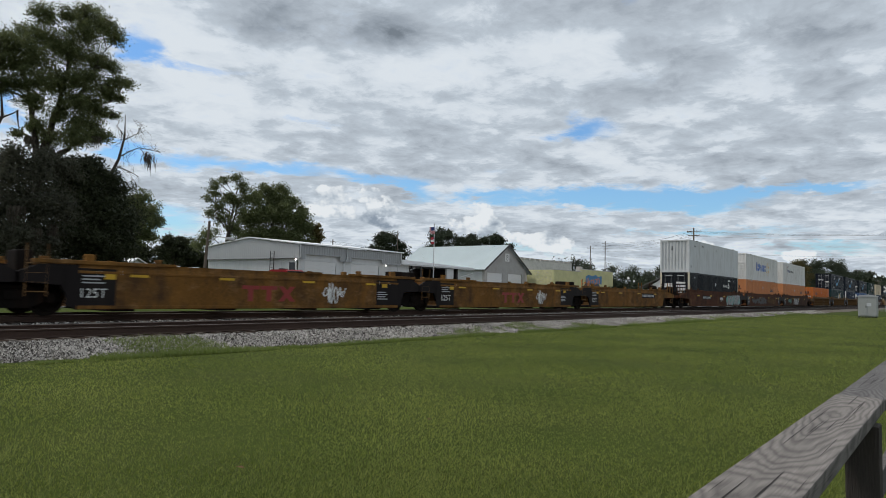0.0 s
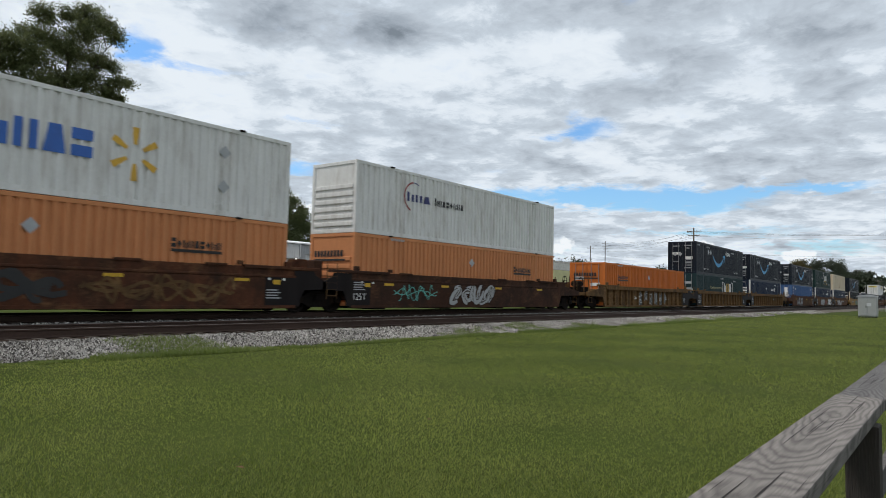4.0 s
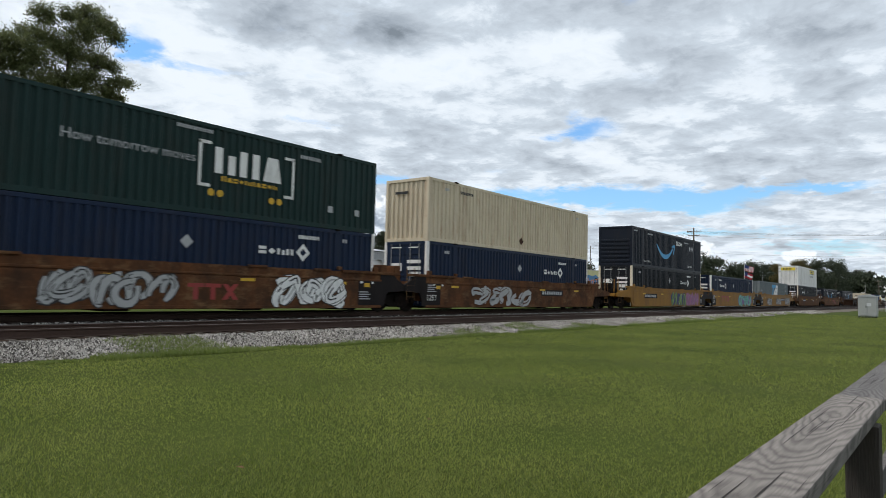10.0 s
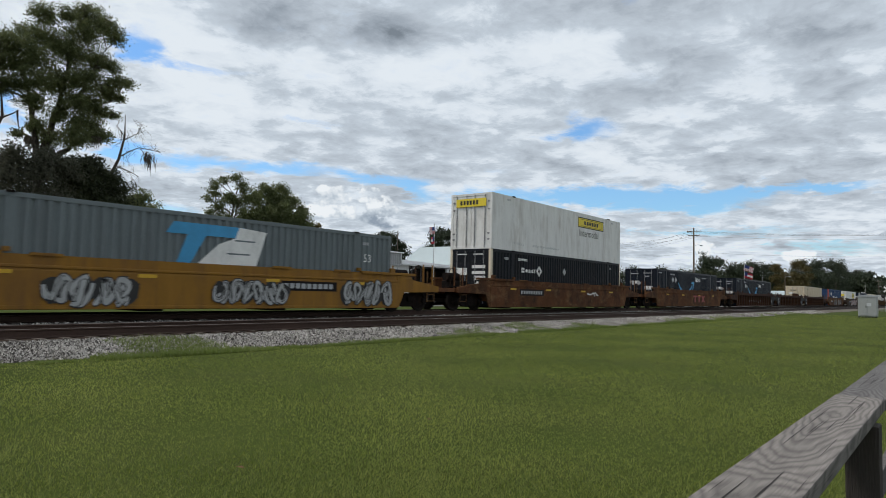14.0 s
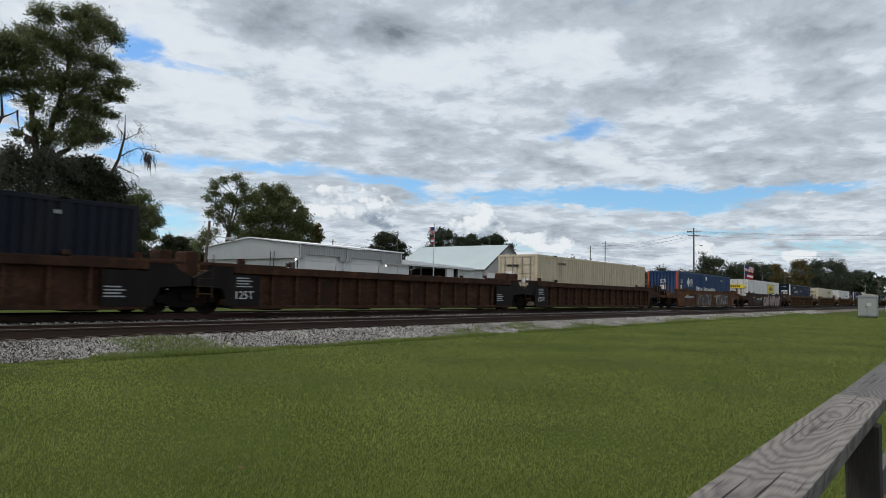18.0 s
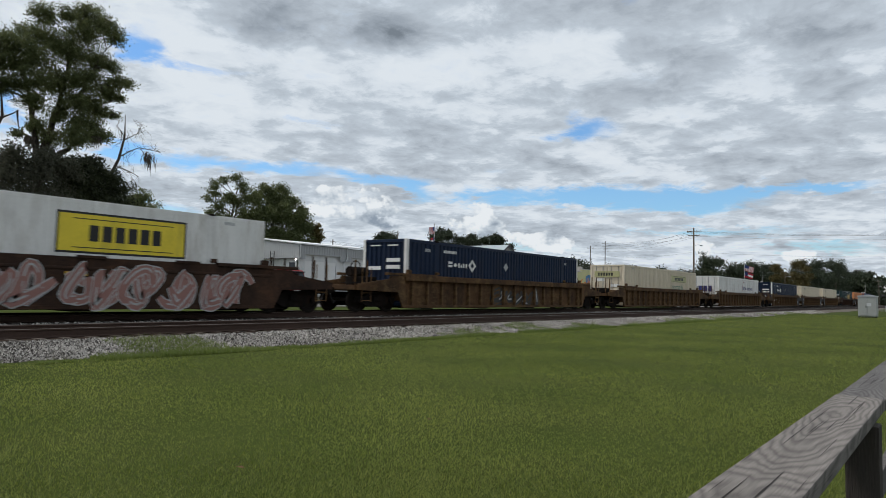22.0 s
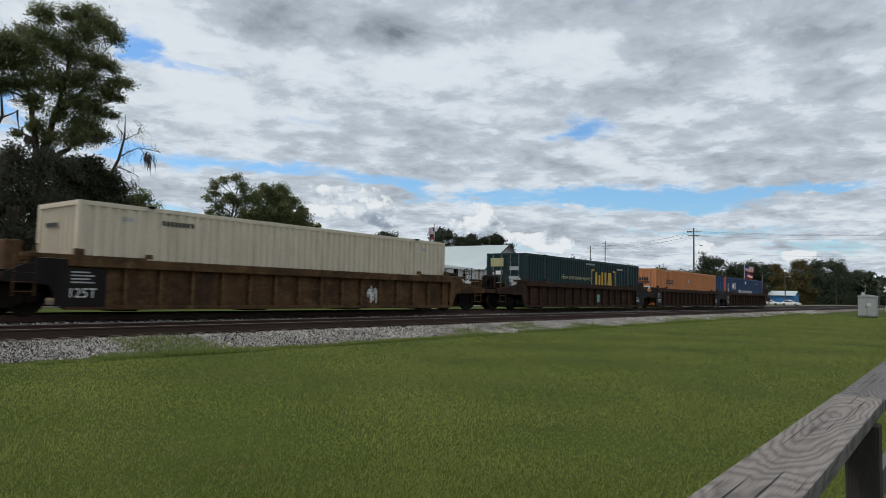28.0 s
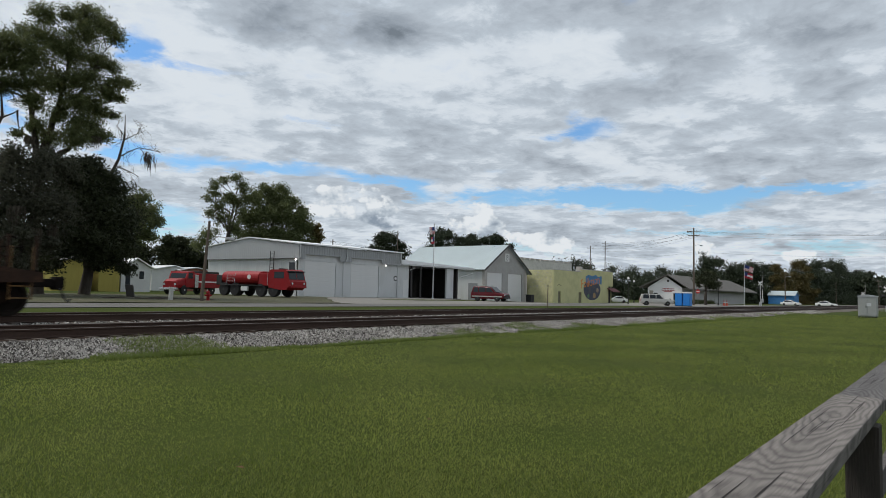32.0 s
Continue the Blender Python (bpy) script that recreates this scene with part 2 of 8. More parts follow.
def worn(name, base, soot, pale):
    """Old wagon paint: sooty blotches, pale scoured patches, rust runs and dusty panels."""
    m = surf(name, base, rough=0.85, var=0.34, scale=1.1, fine=14, bump=0.25, dirt=soot, amount=0.85, stretch=(1.0, 1.0, 0.8), dscale=0.95, dmin=0.44, spec=0.12, streak=soot, run=0.75)
    N, L = m.node_tree.nodes, m.node_tree.links
    b = N["Principled BSDF"]
    old = b.inputs["Base Color"].links[0].from_socket
    tc = N.new("ShaderNodeTexCoord")
    mp = N.new("ShaderNodeMapping")
    mp.inputs["Location"].default_value, mp.inputs["Scale"].default_value = (3.7, 1.0, 5.1), (0.9, 1.0, 1.6)
    L.new(tc.outputs["Object"], mp.inputs[0])
    n = N.new("ShaderNodeTexNoise")
    n.inputs["Scale"].default_value, n.inputs["Detail"].default_value, n.inputs["Roughness"].default_value = 1.5, 9.0, 0.72
    L.new(mp.outputs[0], n.inputs["Vector"])
    r = N.new("ShaderNodeMapRange")
    r.inputs["From Min"].default_value, r.inputs["From Max"].default_value, r.inputs["To Max"].default_value = 0.52, 0.68, 0.75
    L.new(n.outputs[0], r.inputs[0])
    mx = N.new("ShaderNodeMix")
    mx.data_type = "RGBA"
    L.new(r.outputs[0], mx.inputs["Factor"])
    L.new(old, mx.inputs["A"])
    mx.inputs["B"].default_value = (*pale, 1)
    L.new(mx.outputs["Result"], b.inputs["Base Color"])
    return m


# ---- mesh helpers ----
class Shape:
    """Collects the faces of one part."""

    def __init__(self):
        self.v, self.f = [], []

    def add(self, verts, faces):
        o = len(self.v)
        self.v.extend(verts)
        self.f.extend([tuple(i + o for i in f) for f in faces])
        return self

    def box(self, x0, x1, y0, y1, z0, z1):
        return self.add([(x0, y0, z0), (x1, y0, z0), (x1, y1, z0), (x0, y1, z0), (x0, y0, z1), (x1, y0, z1), (x1, y1, z1), (x0, y1, z1)],
                        [(3, 2, 1, 0), (4, 5, 6, 7), (0, 1, 5, 4), (1, 2, 6, 5), (2, 3, 7, 6), (3, 0, 4, 7)])

    def bevel(self, x0, x1, y0, y1, z0, z1, b=0.01):
        """A box with chamfered upright and level edges."""
        bm = bmesh.new()
        bmesh.ops.create_cube(bm, size=1, matrix=Matrix.Translation(((x0 + x1) / 2, (y0 + y1) / 2, (z0 + z1) / 2)) @ Matrix.Diagonal((x1 - x0, y1 - y0, z1 - z0, 1)))
        bmesh.ops.bevel(bm, geom=bm.edges[:], offset=b, segments=2, profile=0.6, affect="EDGES")
        bm.verts.index_update()
        self.add([tuple(v.co) for v in bm.verts], [tuple(v.index for v in f.verts) for f in bm.faces])
        bm.free()
        return self

    def prism(self, prof, axis, a, b):
        """Extrudes a closed profile of (u, w) along an axis from a to b. x: (y, z); y: (x, z); z: (x, y)."""
        def put(u, w, s):
            return {"x": (s, u, w), "y": (u, s, w), "z": (u, w, s)}[axis]
        n = len(prof)
        area = sum(prof[i][0] * prof[(i + 1) % n][1] - prof[(i + 1) % n][0] * prof[i][1] for i in range(n))
        if (area < 0) != (axis == "y"):
            prof = prof[::-1]
        vs = [put(u, w, a) for u, w in prof] + [put(u, w, b) for u, w in prof]
        fs = [tuple(range(n))[::-1], tuple(range(n, 2 * n))] + [(i, (i + 1) % n, n + (i + 1) % n, n + i) for i in range(n)]
        return self.add(vs, fs)

    def tube(self, pts, radii, n=6, cap=True):
        """A round bar through the points."""
        pts = [Vector(p) for p in pts]
        if isinstance(radii, (int, float)):
            radii = [radii] * len(pts)
        vs, fs = [], []
        for i, p in enumerate(pts):
            d = (pts[min(i + 1, len(pts) - 1)] - pts[max(i - 1, 0)]).normalized()
            s = d.cross(Vector((0, 0, 1)) if abs(d.z) < 0.9 else Vector((1, 0, 0))).normalized()
            t = d.cross(s)
            for k in range(n):
                a = 2 * math.pi * k / n
                vs.append(tuple(p + radii[i] * (math.cos(a) * s + math.sin(a) * t)))
        for i in range(len(pts) - 1):
            for k in range(n):
                fs.append((i * n + k, (i + 1) * n + k, (i + 1) * n + (k + 1) % n, i * n + (k + 1) % n))
        if cap:
            fs += [tuple(range(n)), tuple(range((len(pts) - 1) * n, len(pts) * n))[::-1]]
        return self.add(vs, fs)

    def lathe(self, prof, cx, cy, cz, axis="z", n=16):
        """Turns a profile of (radius, along) round an axis."""
        vs, fs = [], []
        for r, h in prof:
            for k in range(n):
                a = 2 * math.pi * k / n
                c, s = r * math.cos(a), r * math.sin(a)
                vs.append({"z": (cx + c, cy + s, cz + h), "y": (cx + c, cy + h, cz + s), "x": (cx + h, cy + c, cz + s)}[axis])
        for i in range(len(prof) - 1):
            for k in range(n):
                q = (i * n + k, i * n + (k + 1) % n, (i + 1) * n + (k + 1) % n, (i + 1) * n + k)
                fs.append(q if axis != "y" else q[::-1])
        fs += [tuple(range(n))[::-1], tuple(range((len(prof) - 1) * n, len(prof) * n))]
        return self.add(vs, fs)

    def ribbon(self, pts, wide, y):
        """A flat stroke in the upright plane at y, facing -y. wide: one width or a list."""
        if isinstance(wide, (int, float)):
            wide = [wide] * len(pts)
        vs = []
        for i, (x, z) in enumerate(pts):
            a, b = pts[max(i - 1, 0)], pts[min(i + 1, len(pts) - 1)]
            dx, dz = b[0] - a[0], b[1] - a[1]
            k = math.hypot(dx, dz) or 1
            ox, oz = -dz / k * wide[i] / 2, dx / k * wide[i] / 2
            vs += [(x + ox, y, z + oz), (x - ox, y, z - oz)]
        return self.add(vs, [(2 * i, 2 * i + 1, 2 * i + 3, 2 * i + 2) for i in range(len(pts) - 1)])

    def flat(self, poly, y):
        """A flat piece in the upright plane at y, facing -y."""
        return self.add([(x, y, z) for x, z in poly], [tuple(range(len(poly)))])

    def rect(self, x0, x1, z0, z1, y):
        return self.flat([(x0, z0), (x1, z0), (x1, z1), (x0, z1)], y)

    def mesh(self, name, mat, smooth=False):
        me = bpy.data.meshes.new(name)
        me.from_pydata(self.v, [], self.f)
        if mat:
            me.materials.append(mat)
        if smooth:
            me.shade_smooth()
        return me


def part(name, shape, mat, parent, label="", at=None, smooth=False):
    """Links a shape, or a mesh, as ONE mesh under its thing."""
    me = shape.mesh(name, mat, smooth) if isinstance(shape, Shape) else shape
    ob = new(name, me)
    ob.parent = parent
    if at is not None:
        ob.matrix_basis = at if isinstance(at, Matrix) else Matrix.Translation(at)
    if label:
        ob["label"] = label
    return ob


def thing(name, m, label, category, group="", kind=""):
    ob = new(name)
    ob.empty_display_size = 0.2
    ob.matrix_basis = m if isinstance(m, Matrix) else Matrix.Translation(m)
    return tagged(ob, label, category, group, kind)


def whole(name, shape, mat, label, category="", kind="", smooth=False, at=None):
    ob = new(name, shape.mesh(name, mat, smooth))
    if at is not None:
        ob.matrix_basis = at if isinstance(at, Matrix) else Matrix.Translation(at)
    return tagged(ob, label, category, "", kind)


WORDS = {}


def words(text, size, mat):
    """A mesh of flat lettering, upright, facing -y, from its lower left corner."""
    key = (text, size, mat.name)
    if key not in WORDS:
        cu = bpy.data.curves.new("lettering", "FONT")
        cu.body, cu.size, cu.resolution_u = text, size, 2
        ob = new("lettering", cu)
        me = bpy.data.meshes.new_from_object(ob.evaluated_get(bpy.context.evaluated_depsgraph_get()))
        bpy.data.objects.remove(ob)
        me.transform(Matrix.Rotation(radians(90), 4, "X"))
        me.materials.clear()
        me.materials.append(mat)
        WORDS[key] = me
    return WORDS[key]


def arc(cx, cz, rx, rz, a0, a1, n=14):
    return [(cx + rx * math.cos(radians(a0 + (a1 - a0) * i / n)), cz + rz * math.sin(radians(a0 + (a1 - a0) * i / n))) for i in range(n + 1)]

# ---- ground ----
def ramp(v, a, b):
    t = min(1, max(0, (v - a) / (b - a)))
    return t * t * (3 - 2 * t)


def land(x, y):
    """Height of the ground: a low lawn, the ballast bed, and the street side beyond the line, falling away to the east."""
    z = -0.52 + 0.03 * noise.noise((x * 0.12, y * 0.12, 0))
    back = -0.22 + 0.12 * ramp(y, 38, 58) * (1 - ramp(x, 66, 90)) - 0.28 * ramp(x, 72, 100) - 0.16 * ramp(x, 84, 104) * ramp(y, 42, 54) * (1 - ramp(x, 122, 150))
    k = ramp(y, 21.5, 24.0)
    if y > 14:
        z = -0.52 + (back + 0.52) * k
    return z


def bed(x, y):
    """The ballast: a bank from the lawn, a level top, a step between the tracks."""
    wob = 0.6 * noise.noise((x * 0.35, 0, 3)) + 0.35 * noise.noise((x * 1.3, 2, 3))
    z = -0.58 + 0.27 * min(1, max(0, (y - 12.5 - wob) / 1.6))
    z += 0.11 * ramp(y, 16.9, 18.2)
    z -= 0.33 * ramp(y, 21.6, 23.6)
    return z + 0.012 * noise.noise((x * 6, y * 6, 0))


def grid(xs, ys, hf):
    v = [(x, y, hf(x, y)) for y in ys for x in xs]
    n = len(xs)
    f = [(j * n + i, j * n + i + 1, (j + 1) * n + i + 1, (j + 1) * n + i) for j in range(len(ys) - 1) for i in range(n - 1)]
    s = Shape()
    s.v, s.f = v, f
    return s


def grass_material():
    m = surf("lawn_grass", (0.038, 0.053, 0.010), rough=0.95, var=0.20, scale=0.9, fine=120, bump=0.3, dirt=(0.056, 0.064, 0.018), amount=0.4, dscale=0.5, dmin=0.42, spec=0.05)
    return m


GRASS = grass_material()
xs = [-1500, -600, -250, -120, -60] + [-40 + 2 * i for i in range(146)] + [270, 320, 400, 600, 900, 1500, 2500]
ys = [-1200, -400, -150, -60, -30] + [-20 + 1.0 * i for i in range(101)] + [88, 100, 120, 150, 200, 300, 500, 900, 1600, 2600]
tagged(new("ground", grid(xs, ys, land).mesh("ground", GRASS, True)), "mown green lawn and rough grass, dry in patches", "ground", "", "structure")

# grass blades of the mown lawn near the camera
def blades():
    rng = np.random.default_rng(4)
    n = 760000
    ang = radians(37.8) + (rng.random(n) - 0.5) * radians(78)
    r = 3.2 + 75 * rng.random(n) ** 2.3
    x, y = r * np.cos(ang), r * np.sin(ang)
    keep = (y > -4) & (y < 12.95 + 0.35 * np.sin(x * 0.9) + 0.25 * np.sin(x * 2.3) - 0.5 * rng.random(n) ** 2)
    x, y, r = x[keep], y[keep], r[keep]
    n = len(x)
    z = np.array([max(land(a, b), bed(a, b)) if b > 12.3 else land(a, b) for a, b in zip(x, y)])
    h = (0.012 + 0.026 * rng.random(n)) * (0.8 + 0.35 * np.sin(x * 1.3) * np.cos(y * 1.1))
    w = 0.0011 + 0.00042 * r
    t, l = rng.random(n) * 2 * np.pi, rng.random(n) * 2 * np.pi
    k = (0.4 + 1.4 * rng.random(n)) * h
    t = l + np.pi / 2 + rng.normal(size=n) * 0.3
    v = np.empty((n, 3, 3), np.float32)
    v[:, 0] = np.stack([x - w * np.cos(t), y - w * np.sin(t), z - 0.005], 1)
    v[:, 1] = np.stack([x + w * np.cos(t), y + w * np.sin(t), z - 0.005], 1)
    v[:, 2] = np.stack([x + k * np.cos(l), y + k * np.sin(l), z + h], 1)
    return tri_mesh("grass", v, True)


def tri_mesh(name, v, upward=False):
    """A mesh of loose triangles from an array (n, 3, 3)."""
    n = len(v)
    if upward:
        nz = np.cross(v[:, 1] - v[:, 0], v[:, 2] - v[:, 0])[:, 2] < 0
        v[nz] = v[nz][:, [1, 0, 2]]
    me = bpy.data.meshes.new(name)
    me.vertices.add(3 * n)
    me.vertices.foreach_set("co", np.ascontiguousarray(v, np.float32).ravel())
    me.loops.add(3 * n)
    me.loops.foreach_set("vertex_index", np.arange(3 * n, dtype=np.int32))
    me.polygons.add(n)
    me.polygons.foreach_set("loop_start", np.arange(0, 3 * n, 3, dtype=np.int32))
    me.update()
    return me


g = new("grass", blades())
g.data.materials.append(leafy("grass_blade", (0.074, 0.110, 0.0165), (0.280, 0.308, 0.076), thin=0.5, spread=0.9, off=0.44))
tagged(g, "short mown lawn grass, green with straw-coloured tips", "grass", "", "stuff")

# ---- street side: asphalt road, forecourts and verges ----
ASPHALT = surf("asphalt", (0.098, 0.094, 0.088), rough=0.9, var=0.2, scale=0.5, fine=25, bump=0.3, dirt=(0.10, 0.095, 0.085), amount=0.5, dscale=0.3)
CONCRETE = surf("concrete", (0.165, 0.158, 0.144), rough=0.9, var=0.15, scale=0.6, fine=20, bump=0.2, dirt=(0.18, 0.165, 0.14), amount=0.5, dscale=0.4)


def sheet(name, outline, mat, label, lift, step=2.0, kind="structure"):
    """A paved sheet that follows the ground; outline gives, for each x, the near and far edge."""
    s = Shape()
    n = 8
    for x, a, b in outline:
        for j in range(n + 1):
            y = a + (b - a) * j / n
            s.v.append((x, y, land(x, y) + lift))
    for i in range(len(outline) - 1):
        for j in range(n):
            p = i * (n + 1) + j
            s.f.append((p, p + n + 1, p + n + 2, p + 1))
    return tagged(new(name, s.mesh(name, mat, True)), label, name.replace("_", " "), "", kind)


sheet("road", [(x, 30.2 + 0.25 * math.sin(x * 0.05), 36.6 + 0.2 * math.sin(x * 0.07)) for x in range(-80, 420, 4)], ASPHALT, "grey worn asphalt street running beside the railway line", 0.03)
sheet("forecourt", [(36 + i, 36.0, min(60.2, 39.4 + (i - 1) * 1.2)) for i in range(0, 36)], CONCRETE, "pale concrete forecourt before the garage doors", 0.045)
sheet("parking_lot", [(74 + 3 * i, 36.0, 62 - 4 * ramp(74 + 3 * i, 100, 108)) for i in range(0, 33)], CONCRETE, "pale concrete parking lot and driveway", 0.042)
sheet("crossing_road", [(128 + 2 * i, -60.0, 31.0) for i in range(0, 5)], ASPHALT, "grey asphalt road that crosses the railway", 0.05)

# ---- two railway tracks on ballast ----
BALLAST = surf("ballast", (0.085, 0.071, 0.060), rough=0.95, var=0.5, scale=9, fine=38, bump=1.0, dirt=(0.07, 0.055, 0.045), amount=0.5, dscale=3.0)
NEAR_Y, FAR_Y = 15.75, 19.955       # centre lines
NEAR_Z = -0.10                      # rail head of the empty track


bx = [-60 + 4 * i for i in range(15)] + [0.0 + 0.5 * i for i in range(160)] + [80 + 3 * i for i in range(110)]
by = [12.3 + 0.28 * i for i in range(42)]
tagged(new("ballast", grid(bx, by, bed).mesh("ballast", BALLAST)), "grey crushed stone ballast bank under the railway tracks", "ballast", "", "structure")


def tufts():
    """Longer grass and weeds that creep up the foot of the ballast bank in patches."""
    rng = np.random.default_rng(14)
    n = 150000
    x = 2.0 + 75 * rng.random(n) ** 1.8
    y = 12.1 + 1.9 * rng.random(n) ** 1.3
    patch = np.array([noise.noise((a * 0.33, b * 0.5, 9.0)) + 0.55 * noise.noise((a * 1.4, b * 1.6, 4.0)) for a, b in zip(x, y)])
    patch += 0.75 * np.exp(-((x - 7.9) / 1.1) ** 2) + 0.35 * np.exp(-((x - 11.5) / 0.9) ** 2)
    keep = patch > 0.50 * (y - 13.0)
    x, y = x[keep], y[keep]
    n = len(x)
    z = np.array([max(land(a, b), bed(a, b)) for a, b in zip(x, y)])
    h = 0.03 + 0.075 * rng.random(n) ** 1.6 + 0.06 * np.clip(patch[keep], 0, 1.2) * rng.random(n)
    w = 0.0016 + 0.00035 * np.hypot(x, y)
    t, l = rng.random(n) * 2 * np.pi, rng.random(n) * 2 * np.pi
    k = (0.3 + 1.4 * rng.random(n)) * h
    t = l + np.pi / 2
    v = np.empty((n, 3, 3), np.float32)
    v[:, 0] = np.stack([x - w * np.cos(t), y - w * np.sin(t), z - 0.01], 1)
    v[:, 1] = np.stack([x + w * np.cos(t), y + w * np.sin(t), z - 0.01], 1)
    v[:, 2] = np.stack([x + k * np.cos(l), y + k * np.sin(l), z + h], 1)
    return tri_mesh("weeds", v, True)


weeds = new("weeds", tufts())
weeds.data.materials.append(leafy("weed_blade", (0.060, 0.102, 0.016), (0.165, 0.200, 0.050), thin=0.5))
tagged(weeds, "ragged green weeds creeping over the foot of the ballast", "grass", "", "stuff")


def stones():
    """Loose ballast stones on the bank that faces the lawn."""
    rng = np.random.default_rng(7)
    base = np.array([(1, 0, -.35), (-.5, .87, -.35), (-.5, -.87, -.35), (0, 0, .8), (.55, .9, .2), (-1, .1, .15), (.5, -.9, .25)], np.float32)
    tri = np.array([(0, 3, 6), (0, 4, 3), (4, 1, 3), (1, 5, 3), (5, 2, 3), (2, 6, 3), (0, 6, 2), (0, 1, 4), (1, 2, 5)])
    out = []
    n = 56000
    xs_ = 2.5 + 90 * rng.random(n) ** 1.7
    ys_ = 12.35 + 1.95 * rng.random(n) ** 0.85
    more = 2600
    xs_ = np.concatenate([xs_, 3 + 50 * rng.random(more) ** 1.4])
    ys_ = np.concatenate([ys_, 16.85 + 1.9 * rng.random(more)])
    for x, y in zip(xs_, ys_):
        z = bed(x, y)
        if z < land(x, y) - 0.02:
            continue
        s = (0.016 + 0.030 * rng.random() ** 1.2) * (1 + x * 0.008)
        a = rng.random() * 6.28
        c, q = math.cos(a), math.sin(a)
        p = base * s * (0.7 + 0.6 * rng.random((7, 3)))
        p = np.stack([p[:, 0] * c - p[:, 1] * q + x, p[:, 0] * q + p[:, 1] * c + y, p[:, 2] + z + s * 0.25], 1)
        out.append(p[tri])
    return tri_mesh("ballast_stones", np.concatenate(out))


STONE = leafy("stone", (0.022, 0.019, 0.017), (0.43, 0.41, 0.38), 0.95, spread=1.1, off=0.62)
STONE.node_tree.nodes["Noise Texture"].inputs["Scale"].default_value = 0.8
st = new("ballast_stones", stones())
st.data.materials.append(STONE)
tagged(st, "loose grey and white crushed ballast stones", "stones", "", "stuff")

RAIL = surf("rail_steel", (0.048, 0.027, 0.019), rough=0.8, metal=0.1, var=0.3, scale=3, fine=50, bump=0.2, stretch=(0.3, 1, 1))
HEAD = surf("rail_head", (0.12, 0.10, 0.088), rough=0.5, metal=0.6, var=0.1, scale=2, fine=40, bump=0.02, stretch=(0.1, 1, 1))
TIE = surf("crosstie_wood", (0.030, 0.021, 0.016), spec=0.05, rough=1.0, var=0.3, scale=3, fine=30, bump=0.4, stretch=(1, 0.3, 1), rand=0.3)
X0, X1 = -40.0, 420.0


def track(name, yc, zc, label, first, count):
    t = thing(name, (0, yc, zc), label, "railway track", kind="structure")
    for s in (-1, 1):
        y = s * 0.7525
        prof = [(-.068, -.185), (.068, -.185), (.068, -.172), (.012, -.15), (.012, -.045), (.034, -.034), (.034, -.006), (-.034, -.006), (-.034, -.034), (-.012, -.045), (-.012, -.15), (-.068, -.172)]
        r = part("rail", Shape().prism([(y + a, b) for a, b in prof], "x", X0, X1), RAIL, t, "brown rusty steel rail with a worn bright head")
        part("rail_head", Shape().prism([(y - .031, -.006), (y + .031, -.006), (y + .024, 0), (y - .024, 0)], "x", X0, X1), HEAD, r)
    me = Shape().bevel(-0.115, 0.115, -1.3, 1.3, -0.36, -0.185, 0.012).mesh("crosstie", TIE)
    plate = Shape()
    rest = Shape()
    rr = random.Random(11)
    i = 0
    x = X0
    while x < X1:
        if first <= x and i < count:
            part("crosstie", me, None, t, at=pose(x, rr.uniform(-.05, .05), rr.uniform(-.012, .0), 0, 0, rr.uniform(-1, 1)))
            i += 1
        else:
            rest.box(x - .115, x + .115, -1.3, 1.3, -.36, -.187)
        x += 0.53
    tagged(part("far_crossties", rest, TIE, t), kind="stuff")
    return t


track("track_near", NEAR_Y, NEAR_Z, "empty railway track with brown rusty rails on crossties", 2.0, 200)
track("track_far", FAR_Y, 0.0, "railway track with brown rails that carries the train", 2.0, 120)

